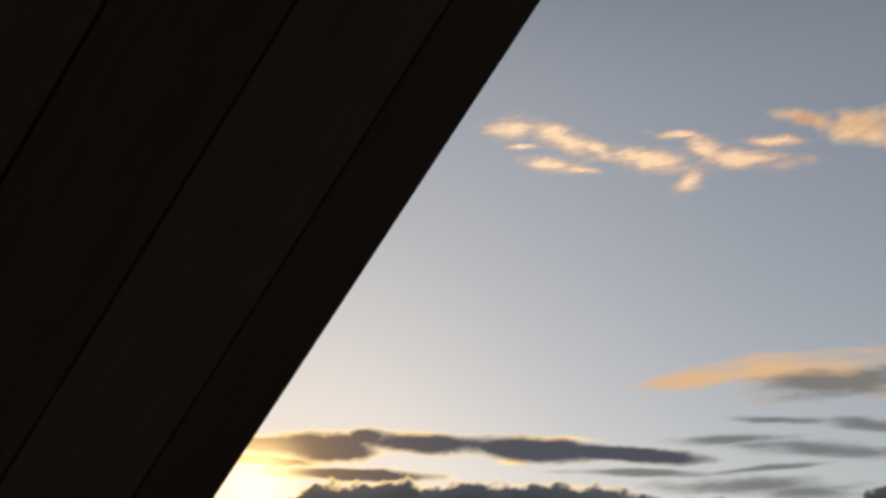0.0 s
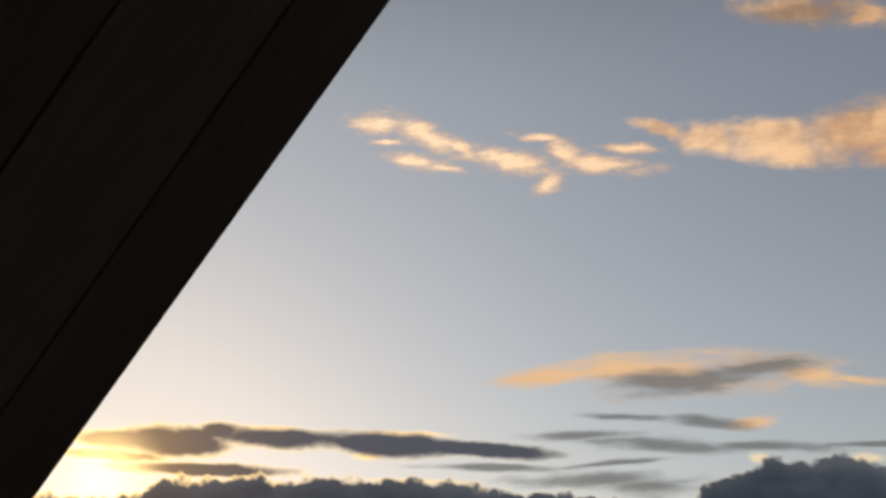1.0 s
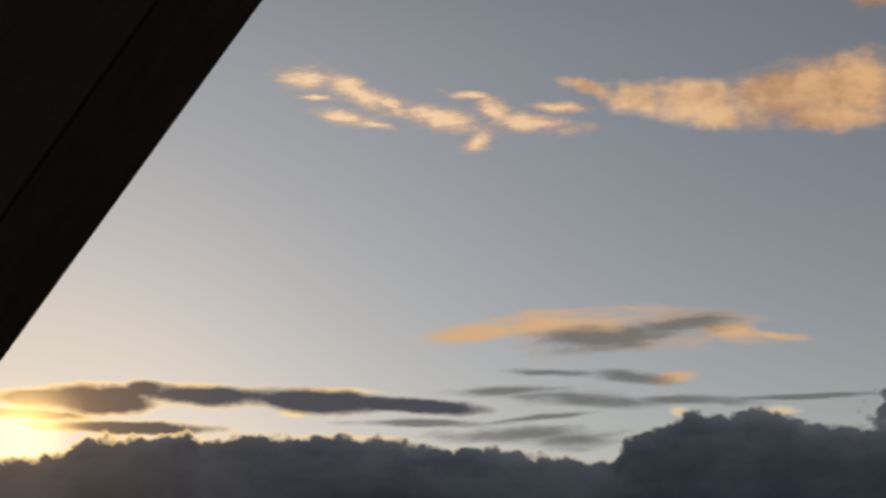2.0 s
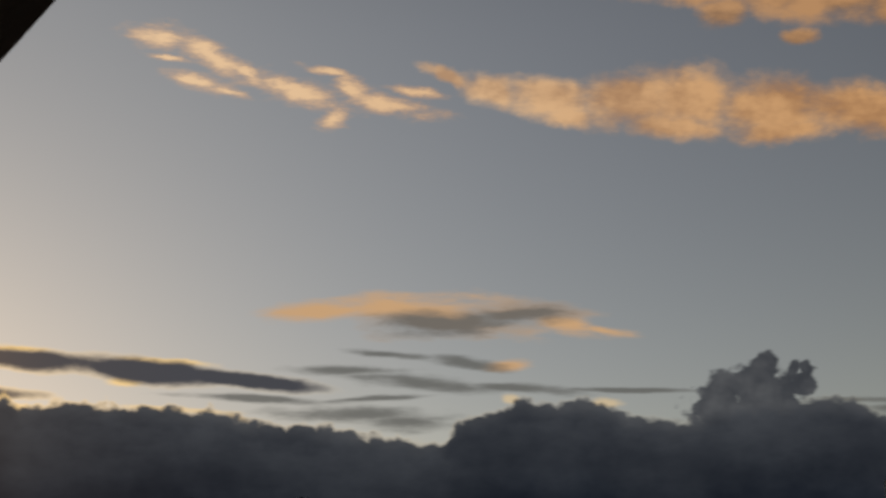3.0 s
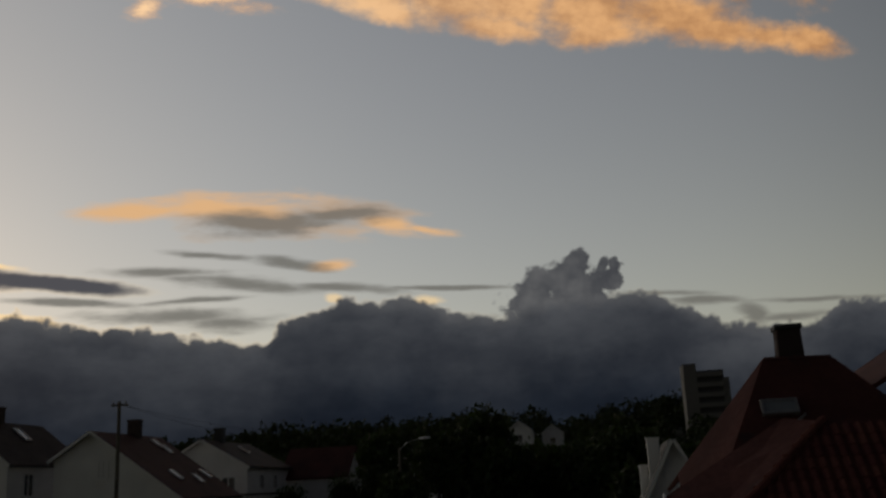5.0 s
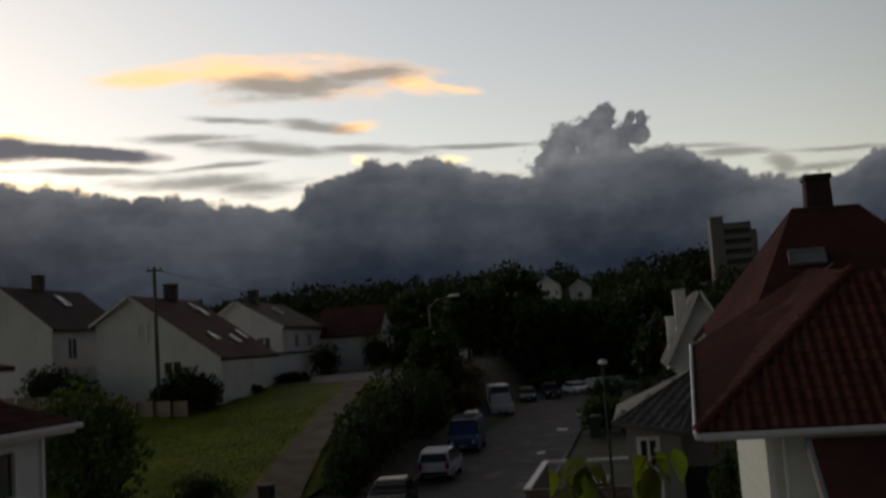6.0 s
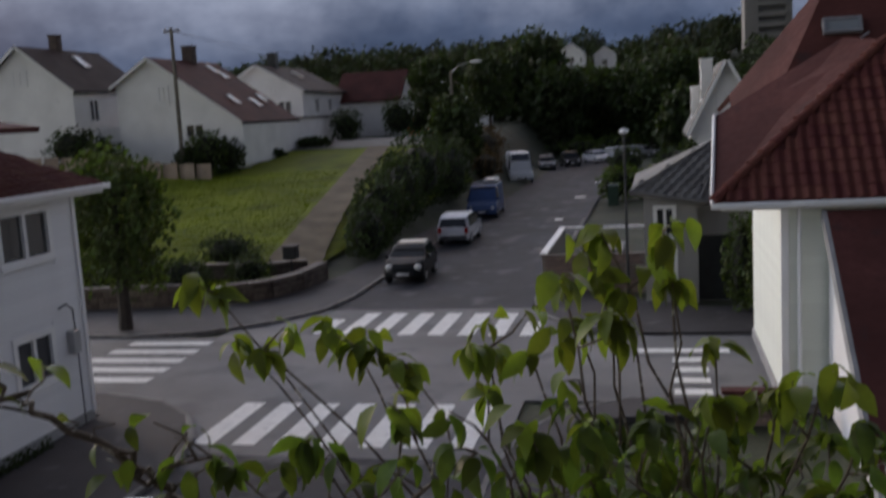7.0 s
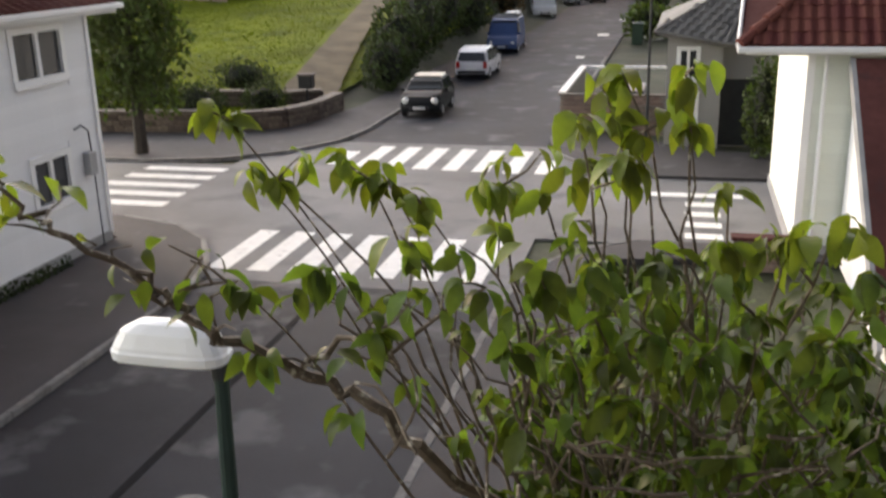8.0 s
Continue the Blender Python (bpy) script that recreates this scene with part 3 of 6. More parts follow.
def wall_with_holes(bm, axis, at, thick, u0, u1, z0, z1, holes):
    """A wall in a plane of constant x or y, with openings (ua, ub, za, zb) through it, in one connected shell."""
    us = sorted({u0, u1, *[h[0] for h in holes], *[h[1] for h in holes]})
    zs = sorted({z0, z1, *[h[2] for h in holes], *[h[3] for h in holes]})
    solid = {(i, j) for i in range(len(us) - 1) for j in range(len(zs) - 1)
             if not any(h[0] <= us[i] and us[i + 1] <= h[1] and h[2] <= zs[j] and zs[j + 1] <= h[3] for h in holes)}
    made = {}

    def vert(i, j, k):
        if (i, j, k) not in made:
            d = at + thick * k
            made[i, j, k] = bm.verts.new((d, us[i], zs[j]) if axis == "x" else (us[i], d, zs[j]))
        return made[i, j, k]

    for i, j in solid:
        for k in (0, 1):
            bm.faces.new((vert(i, j, k), vert(i + 1, j, k), vert(i + 1, j + 1, k), vert(i, j + 1, k)))
        for (di, dj), (p, q) in (((-1, 0), ((0, 0), (0, 1))), ((1, 0), ((1, 0), (1, 1))), ((0, -1), ((0, 0), (1, 0))), ((0, 1), ((0, 1), (1, 1)))):
            if (i + di, j + dj) not in solid:
                bm.faces.new((vert(i + p[0], j + p[1], 0), vert(i + q[0], j + q[1], 0), vert(i + q[0], j + q[1], 1), vert(i + p[0], j + p[1], 1)))


def window(parent, axis, at, out, ua, ub, za, zb, panes=2, frame_w=0.07, depth=0.12, frame_mat=None, blind=False, name="window"):
    """A window in a wall plane: frame, mullions, panes and sill. out: +1 or -1, the way the wall faces."""
    fm = frame_mat or WHITE
    w = None

    def bx(b, a0, a1, d0, d1, c0, c1):
        lo, hi = sorted((at + out * d0, at + out * d1))
        if axis == "x":
            box(b, lo, hi, a0, a1, c0, c1)
        else:
            box(b, a0, a1, lo, hi, c0, c1)

    b = bmesh.new()
    e = 0.06
    bx(b, ua - e, ub + e, -depth, 0.035, zb - frame_w, zb + e)
    bx(b, ua - e, ub + e, -depth, 0.05, za - e, za + frame_w)
    bx(b, ua - e, ua + frame_w, -depth, 0.035, za + frame_w, zb - frame_w)
    bx(b, ub - frame_w, ub + e, -depth, 0.035, za + frame_w, zb - frame_w)
    for k in range(1, panes):
        u = ua + (ub - ua) * k / panes
        bx(b, u - frame_w * 0.6, u + frame_w * 0.6, -depth, 0.02, za + frame_w, zb - frame_w)
    w = part(name, b, fm, parent, "white painted window frame")
    for k in range(panes):
        g = bmesh.new()
        a0 = ua + (ub - ua) * k / panes + frame_w * (1.0 if k == 0 else 0.6)
        a1 = ua + (ub - ua) * (k + 1) / panes - frame_w * (1.0 if k == panes - 1 else 0.6)
        bx(g, a0, a1, -0.05, -0.06, za + frame_w, zb - frame_w)
        part("pane", g, GLASS, w)
    g = bmesh.new()
    bx(g, ua - e - 0.02, ub + e + 0.02, 0.051, 0.11, za - e - 0.03, za - e + 0.01)
    part("sill", g, fm, w)
    if blind:
        g = bmesh.new()
        bx(g, ua, ub, -0.13, -0.15, za, zb)
        part("curtain", g, CURTAIN, w, "pale drawn curtain")
    return w


RNG = np.random.default_rng(11)


def leaf_quads(centres, size, rng, droop=0.3, ratio=0.6):
    """Vertices and faces of many small pointed leaves, each two triangles folded along the rib."""
    c = np.asarray(centres)
    n = len(c)
    d = rng.normal(size=(n, 3))
    d[:, 2] -= droop
    d /= np.linalg.norm(d, axis=1)[:, None]
    s = np.cross(d, rng.normal(size=(n, 3)))
    s /= np.linalg.norm(s, axis=1)[:, None]
    up = np.cross(s, d)
    L = size * rng.uniform(0.6, 1.3, n)[:, None]
    v = np.stack([c - d * L / 2, c + s * L * ratio / 2 + up * L * 0.12, c + d * L / 2, c - s * L * ratio / 2 + up * L * 0.12], 1).reshape(-1, 3)
    k = np.arange(n)[:, None] * 4
    f = np.concatenate([k + [[0, 1, 2]], k + [[0, 2, 3]]])
    return v, f


def blob_points(n, centre, radii, rng, hollow=0.55, lumps=0.3, seed=0):
    """Points through the outer part of a lumpy round form."""
    d = rng.normal(size=(n, 3))
    d /= np.linalg.norm(d, axis=1)[:, None]
    bump = np.array([noise.noise(Vector((q[0] * 2.2 + seed, q[1] * 2.2, q[2] * 2.2))) for q in d])
    r = (hollow + (1 - hollow) * rng.random(n) ** 0.5) * (1 + lumps * bump)
    return np.asarray(centre) + d * r[:, None] * np.asarray(radii)


def shrub(name, base, radii, n, size, material, label, category="bush", seed=1, core=True, group=""):
    rng = np.random.default_rng(seed)
    t = thing(name, base, label, category, group)
    c = Vector(base) + Vector((0, 0, radii[2] * 0.85))
    pts = blob_points(n, c, radii, rng, 0.6, 0.45, seed * 3.7)
    pts = pts[pts[:, 2] > base[2] + 0.03]
    v, f = leaf_quads(pts, size, rng)
    raw("foliage", v, f, material, t)
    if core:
        # added solid lump, coloured dark as the shade behind the leaves
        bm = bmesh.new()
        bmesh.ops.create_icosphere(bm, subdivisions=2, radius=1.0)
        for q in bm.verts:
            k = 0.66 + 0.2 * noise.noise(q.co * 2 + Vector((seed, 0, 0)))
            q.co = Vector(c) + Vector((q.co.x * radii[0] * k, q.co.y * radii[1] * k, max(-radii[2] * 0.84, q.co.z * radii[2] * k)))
        part("inner_growth", bm, CORE_SHADE, t)
    return t


def tree(name, base, height, crown, n, size, material, label, seed=1, trunk_r=0.16, crown_low=0.3, limbs=7, group=""):
    rng = np.random.default_rng(seed)
    b = Vector(base)
    t = thing(name, base, label, "tree", group)
    bm = bmesh.new()
    bend = rng.normal(size=2) * 0.03 * height
    spine = [b + Vector((bend[0] * k * k, bend[1] * k * k, height * 0.85 * k)) for k in np.linspace(0, 1, 6)]
    tube(bm, spine, [trunk_r * (1.25 - k) for k in np.linspace(0, 1, 6)], 8)
    clumps = []
    for i in range(limbs):
        k = crown_low + (0.9 - crown_low) * i / max(1, limbs - 1)
        start = b + Vector((bend[0] * k * k, bend[1] * k * k, height * 0.85 * k))
        a = i * 2.4 + rng.random()
        out = (1 - abs(k - 0.55) * 1.1) * 0.75
        end = start + Vector((math.cos(a) * crown[0] * out, math.sin(a) * crown[1] * out, height * 0.12))
        tube(bm, [start, start.lerp(end, 0.5) + Vector((0, 0, height * 0.03)), end], [trunk_r * 0.45, trunk_r * 0.3, trunk_r * 0.1], 5)
        clumps.append(end)
    part("trunk", bm, BARK_DARK, t)
    zc = height * (0.5 + crown_low / 2)
    main = blob_points(int(n * 0.6), b + Vector((0, 0, zc)), (crown[0], crown[1], height * (1 - crown_low) / 2), rng, 0.35, 0.6, seed * 1.3)
    more = [blob_points(int(n * 0.4 / limbs), e, (crown[0] * 0.5, crown[1] * 0.5, crown[2] * 0.4), rng, 0.2, 0.5, seed + j) for j, e in enumerate(clumps)]
    pts = np.concatenate([main, *more])
    v, f = leaf_quads(pts, size, rng)
    raw("crown", v, f, material, t)
    return t
# ================= ground, roads =================
def smooth(a, b, v):
    t = min(1.0, max(0.0, (v - a) / (b - a)))
    return t * t * (3 - 2 * t)


def terrain(x, y):
    # park slope rising to the houses, woods' hill far behind
    bank = smooth(-13.0, -18.0, x) * (0.25 * smooth(34, 36, y) + 4.6 * min(1.0, max(0.0, (y - 40) / 42)))
    bank += smooth(-30, -46, x) * smooth(42, 66, y) * 1.6
    far = smooth(150, 330, y) * (11 + 4.0 * math.sin(x * 0.021 + 0.6) + 2.5 * math.sin(x * 0.055))
    far += smooth(-60, -15, x) * smooth(190, 290, y) * 4.5
    far *= 1 - smooth(420, 1500, y) * 0.8
    back = smooth(60, 140, abs(x)) * 2.0
    mid = smooth(95, 150, y) * smooth(-14, -40, x) * 2.0
    return bank + far + back * smooth(20, 80, y) + mid


def axis_steps(lo, hi, step, far):
    a = list(np.arange(lo, hi + 0.1, step))
    while a[-1] < far:
        a.append(a[-1] + (a[-1] - a[-2]) * 1.22)
    while a[0] > -far:
        a.insert(0, a[0] - (a[1] - a[0]) * 1.22)
    return a


gx, gy = axis_steps(-80, 50, 2.0, 4200), axis_steps(-20, 150, 2.0, 4200)
verts = [(x, y, terrain(x, y) - 0.06 + 0.05 * noise.noise(Vector((x * 0.3, y * 0.3, 0))) * smooth(38, 46, y)) for y in gy for x in gx]
nx = len(gx)
faces = [(j * nx + i, j * nx + i + 1, (j + 1) * nx + i + 1, (j + 1) * nx + i) for j in range(len(gy) - 1) for i in range(nx - 1)]
tagged(raw("ground", verts, faces, EARTH, smooth=True), "dark earth and rough grass reaching to the hills", "ground", kind="structure")


def sheet(name, rects, z, material, label, category, kind="structure"):
    bm = bmesh.new()
    for x0, x1, y0, y1 in rects:
        box(bm, x0, x1, y0, y1, z - 0.05, z)
    return tagged(part(name, bm, material), label, category, kind=kind)


sheet("road", [(-10.0, -3.3, -30, 18.5), (-11.8, -4.5, 33.5, 140)], 0.0, ASPHALT, "dark patched asphalt of the side street", "road")
sheet("road_crossing", [(-90, 60, 22.6, 29.3), (-13.2, -3.3, 18.5, 22.6), (-14.5, -3.0, 29.3, 33.5)], 0.004, ASPHALT_WORN, "pale worn asphalt of the road junction", "road")
seam = thing("tar_seam", (-7.1, 5, 0), "black tar seam along the asphalt", "tar seam", kind="structure")
part("seam", boxed(-7.17, -7.03, -5, 18.4, 0.0, 0.006), TAR, seam)

# raised pavements
PAVEMENTS = {
    "pavement_west": [(-13.6, -30), (-10.0, -30), (-10.0, 17.6), (-10.35, 19.2), (-11.3, 20.9), (-12.6, 22.0), (-14.5, 22.6), (-60, 22.6), (-60, 20.8), (-13.6, 20.8)],
    "pavement_park": [(-90, 29.3), (-17.4, 29.3), (-15.2, 29.9), (-13.4, 31.2), (-12.2, 33.2), (-11.8, 35.5), (-11.8, 60), (-13.6, 60), (-13.8, 41), (-15.0, 35.6), (-18, 34.1), (-90, 33.6)],
    "pavement_east": [(60, 29.3), (60, 33.0), (5.0, 33.0), (1.5, 33.0), (-0.4, 34.2), (-4.3, 38.2), (-4.4, 90), (-4.5, 90), (-4.5, 35.0), (-4.1, 32.4), (-2.8, 30.4), (-0.6, 29.3)],
    "pavement_near": [(-3.3, -30), (-1.5, -30), (-1.5, 21.0), (1.6, 21.6), (60, 21.6), (60, 22.6), (-0.8, 22.6), (-2.2, 21.6), (-3.0, 20.0), (-3.3, 18.0)],
}
kerb_mesh = bpy.data.meshes.new("kerb_stone")
bm = bmesh.new()
box(bm, 0.004, 0.996, -0.07, 0.07, -0.05, 0.115, bevel=0.012)
bm.to_mesh(kerb_mesh)
bm.free()
kerb_mesh.materials.append(KERB)
for name, poly in PAVEMENTS.items():
    bm = bmesh.new()
    prism(bm, poly, -0.05, 0.10)
    ob = tagged(part(name, bm, PAVING), "dark asphalt pavement behind a granite kerb", "pavement", kind="structure")
    ORIGIN[ob.name] = Vector()
    for (ax, ay), (bx_, by_) in zip(poly, poly[1:] + poly[:1]):
        edge_of_road = (name == "pavement_west" and ax > -30 and bx_ > -60 and ax != -13.6 and ay > -31 and by_ < 22.7 and not (ay == 20.8 or by_ == 20.8)) or \
            (name == "pavement_park" and ay >= 29.3 and ax >= -90 and bx_ > -18 and ax < -11.7 and by_ <= 60 and ay < 60 and bx_ != -13.6 and ax not in (-13.6, -13.8, -15.0, -18)) or \
            (name == "pavement_east" and ((ax == -4.5) or (ax in (-4.1, -2.8)) or False)) or \
            (name == "pavement_near" and ax in (-0.8, -2.2, -3.0, -3.3) and by_ > -31)
        if not edge_of_road:
            continue
        a, b = Vector((ax, ay, 0)), Vector((bx_, by_, 0))
        if abs(a.x - b.x) > 30:
            a = b + (a - b).normalized() * 14
        if abs(a.y - b.y) > 20:
            lo = 2.0 if name != "pavement_park" else 35.5
            a, b = Vector((a.x, max(lo, min(a.y, 60)), 0)), Vector((b.x, max(lo, min(b.y, 60)), 0))
        n = max(1, round((b - a).length))
        d = (b - a) / n
        for k in range(n):
            piece("kerb_stone", kerb_mesh, Matrix.Translation(a + d * k) @ Matrix.Rotation(math.atan2(d.y, d.x), 4, "Z") @ Matrix.Diagonal((d.length, 1, 1, 1)), ob)


# zebra crossings: stripes of 0.5 m and gaps of 0.5 m
def zebra(stripes, where, axis):
    t = thing("zebra_crossing", where, "worn white painted zebra crossing stripes", "zebra crossing", "zebra crossings", "structure")
    for a0, a1, b0, b1 in stripes:
        x0, x1, y0, y1 = (a0, a1, b0, b1) if axis == "y" else (b0, b1, a0, a1)
        part("stripe", boxed(x0, x1, y0, y1, 0.0, 0.009), PAINT_LINE, t)


zebra([(-11.35 + k, -10.83 + k, 29.75 - 0.07 * k + (0.1 if k in (0, 7) else 0), (31.9 if k == 0 else 31.6 if k == 7 else 32.95) - 0.05 * k) for k in range(8)], (-8, 31, 0), "y")
zebra([(-10.35 + k * 0.98, -9.82 + k * 0.98, 19.15, 22.2) for k in range(7)], (-7, 20.7, 0), "y")
zebra([(23.95 + k * 1.07, 24.45 + k * 1.07, -17.6 + (0.1 * k if k else 0), -14.15 - 0.05 * k) for k in range(5)], (-16, 26, 0), "x")
zebra([(23.2 + k * 1.0, 23.65 + k * 1.0, -0.7 if k == 4 else 0.25, 1.8 if k == 4 else 1.15) for k in range(5)], (1, 26, 0), "x")
for x, y, w, l in ((-6.4, 60, 0.5, 0.9), (-6.3, 74, 0.8, 1.6), (-5.6, 88, 1.2, 2.0)):
    tagged(part("road_mark", boxed(x, x + w, y, y + l, 0.0, 0.006), PAINT_LINE), "worn white paint patch on the asphalt", "road marking", kind="structure")

# manholes
for x, y in ((-5.9, 48.0), (-8.4, 26.3), (-6.0, 10.0)):
    bm = bmesh.new()
    bmesh.ops.create_cone(bm, cap_ends=True, segments=20, radius1=0.32, radius2=0.32, depth=0.012, matrix=Matrix.Translation((x, y, 0.003)))
    tagged(part("manhole_cover", bm, METAL_DARK), "round cast iron manhole cover in the road", "manhole", "manholes", "structure")


def draped(name, corners, nu, nv, lift, material, label, category):
    """A sheet laid on the terrain between four plan corners."""
    a, b, c, d = [Vector((*p, 0)) for p in corners]
    vs, fs = [], []
    for j in range(nv + 1):
        for i in range(nu + 1):
            p = a.lerp(b, i / nu).lerp(d.lerp(c, i / nu), j / nv)
            vs.append((p.x, p.y, terrain(p.x, p.y) + lift + 0.04 * noise.noise(Vector((p.x * 0.5, p.y * 0.5, 3)))))
    for j in range(nv):
        for i in range(nu):
            k = j * (nu + 1) + i
            fs.append((k, k + 1, k + nu + 2, k + nu + 1))
    return tagged(raw(name, vs, fs, material, smooth=True), label, category, kind="structure")


draped("lawn", ((-46, 36.5), (-15.6, 36.5), (-14.8, 78), (-44, 78)), 60, 80, 0.10, GRASS, "mown green lawn sloping up to the houses", "lawn")
draped("gravel_yard", ((-33, 78.2), (-15.5, 78.2), (-15.5, 90), (-33, 90)), 16, 10, 0.12, GRAVEL, "grey gravel yard above the lawn", "yard")

# trodden path curving up the lawn
vs, fs = [], []
for i in range(41):
    k = i / 40
    y = 40.5 + 37 * k
    x = -16.2 - 6.2 * k ** 0.9
    w = 1.05 - 0.15 * k + 0.3 * (1 - k) ** 6
    for s in (-1, 1):
        xx = x + s * w + 0.12 * noise.noise(Vector((y, s * 3, 1)))
        vs.append((xx, y, terrain(xx, y) + 0.27))
    if i:
        fs.append((2 * i - 2, 2 * i - 1, 2 * i + 1, 2 * i))
tagged(raw("footpath", vs, fs, PATH_DIRT, smooth=True), "trodden brown footpath up the lawn", "path", kind="structure")

# grass blades along the lawn
rng = np.random.default_rng(5)
pts = np.column_stack([rng.uniform(-34, -15.5, 26000), 37 + 30 * rng.random(26000) ** 1.6, np.zeros(26000)])
cx = -16.2 - 6.2 * np.clip((pts[:, 1] - 40.5) / 37, 0, 1) ** 0.9
pts = pts[np.abs(pts[:, 0] - cx) > 1.5]
pts[:, 2] = [terrain(a, b) + 0.12 for a, b in pts[:, :2]]
h = rng.uniform(0.04, 0.10, len(pts))[:, None]
lean = rng.normal(size=(len(pts), 3)) * [0.05, 0.05, 0]
side = rng.normal(size=(len(pts), 3)) * [1, 1, 0]
side /= np.linalg.norm(side, axis=1)[:, None]
v = np.stack([pts - side * 0.035, pts + side * 0.035, pts + lean + h * [0, 0, 1]], 1).reshape(-1, 3)
GRASS_BLADE = mat("grass blades", (0.15, 0.185, 0.012), 0.8, 0.45, 0.2, 3, 0.0, island=0.2, leaf=0.2, spec=0.1)
tagged(raw("grass", v, np.arange(len(v)).reshape(-1, 3), GRASS_BLADE), "short green grass blades on the lawn", "grass", kind="stuff")


# ================= the camera's own house =================
# 45 degree gable over the eye: soffit boards run parallel to the verge
SL = radians(46.0)
EDGE = Vector((math.cos(SL), 0, math.sin(SL)))
VERGE_Y, LIFT = 0.55, 0.945
own = thing("own_house", (1.5, -4, 0), "dark gabled house with a stained board soffit", "house")


def roof_pt(s, y, up=0.0):
    """A point of the soffit plane, s metres up the slope from over the eye."""
    n = Vector((-math.sin(SL), 0, math.cos(SL)))
    return Vector((0, y, EYE[2] + LIFT)) + EDGE * s + n * up


bm = bmesh.new()
slab(bm, [roof_pt(-3.6, VERGE_Y, 0.2), roof_pt(3.2, VERGE_Y, 0.2), roof_pt(3.2, -9, 0.2), roof_pt(-3.6, -9, 0.2)], 0.17)
part("roof", bm, TILE_DARK, own)
bm = bmesh.new()
top = roof_pt(3.2, 0, 0.2)
mir = lambda p: Vector((2 * top.x - p.x, p.y, p.z))
slab(bm, [mir(roof_pt(-3.6, VERGE_Y, 0.2)), mir(roof_pt(3.19, VERGE_Y, 0.2)), mir(roof_pt(3.19, -9, 0.2)), mir(roof_pt(-3.6, -9, 0.2))], 0.17)
part("roof", bm, TILE_DARK, own)
edges = [0.474, 0.357, 0.239, 0.121, 0.003, -0.115, -0.28]
for a, b in zip(edges, edges[1:]):
    bm = bmesh.new()
    slab(bm, [roof_pt(-3.55, a - 0.0016, 0.022), roof_pt(3.15, a - 0.0016, 0.022), roof_pt(3.15, b + 0.0016, 0.022), roof_pt(-3.55, b + 0.0016, 0.022)], 0.022)
    part("soffit_board", bm, SOFFIT, own)
bm = bmesh.new()
slab(bm, [roof_pt(-3.62, VERGE_Y + 0.002, 0.21), roof_pt(3.22, VERGE_Y + 0.002, 0.21), roof_pt(3.22, 0.4755, 0.21), roof_pt(-3.62, 0.4755, 0.21)], 0.21)
part("bargeboard", bm, SOFFIT, own)
bm = bmesh.new()
ridge = roof_pt(3.1, 0).z
low = roof_pt(-3.2, 0)
x_r = 2 * top.x - low.x
pts = [(low.x, 0), (x_r, 0), (x_r, low.z), (top.x, ridge), (low.x, low.z)]
wb = [bm.verts.new((x, -0.32, z)) for x, z in pts]
wf = [bm.verts.new((x, -0.55, z)) for x, z in pts]
bm.faces.new(wb)
bm.faces.new(wf[::-1])
for i in range(5):
    bm.faces.new((wb[i], wf[i], wf[(i + 1) % 5], wb[(i + 1) % 5]))
part("gable_wall", bm, RENDER_GREY, own)
part("side_wall", boxed(low.x, low.x + 0.25, -8.8, -0.55, 0, low.z), RENDER_GREY, own)
part("side_wall", boxed(x_r - 0.25, x_r, -8.8, -0.55, 0, low.z), RENDER_GREY, own)
part("back_wall", boxed(low.x, x_r, -9.0, -8.8, 0, low.z), RENDER_GREY, own)


# ================= houses =================
def boards(parent, axis, at, out, u0, u1, z0, z1, holes, step, material, u_at=None):
    """Lapped horizontal boards on a wall, cut round its openings. u_at(z): limits of u at a height."""
    meshes = {}
    z = z0
    while z < z1 - 0.02:
        lo, hi = (u0, u1) if u_at is None else u_at(z + step / 2)
        spans = [(lo, hi)]
        for h in holes:
            if h[2] - 0.06 < z + step and z < h[3] + 0.06:
                nxt = []
                for a, b in spans:
                    if h[0] > a:
                        nxt.append((a, min(b, h[0] - 0.06)))
                    if h[1] < b:
                        nxt.append((max(a, h[1] + 0.06), b))
                spans = nxt
        for a, b in spans:
            if b - a < 0.05:
                continue
            key = round(b - a, 2)
            if key not in meshes:
                bm = bmesh.new()
                vs = [(0, 0.026), (0, 0.0), (step, 0.0), (step, 0.012)]
                for u in (0, b - a):
                    for zz, dd in vs:
                        bm.verts.new((dd * out, u, zz) if axis == "x" else (u, dd * out, zz))
                bm.verts.ensure_lookup_table()
                q = bm.verts
                for i in range(4):
                    j = (i + 1) % 4
                    bm.faces.new((q[i], q[j], q[4 + j], q[4 + i]))
                bm.faces.new((q[0], q[1], q[2], q[3]))
                bm.faces.new((q[7], q[6], q[5], q[4]))
                bmesh.ops.recalc_face_normals(bm, faces=bm.faces)
                me = bpy.data.meshes.new("board")
                bm.to_mesh(me)
                bm.free()
                me.materials.append(material)
                meshes[key] = me
            where = Vector((at, a, z)) if axis == "x" else Vector((a, at, z))
            piece("board", meshes[key], Matrix.Translation(where), parent)
        z += step


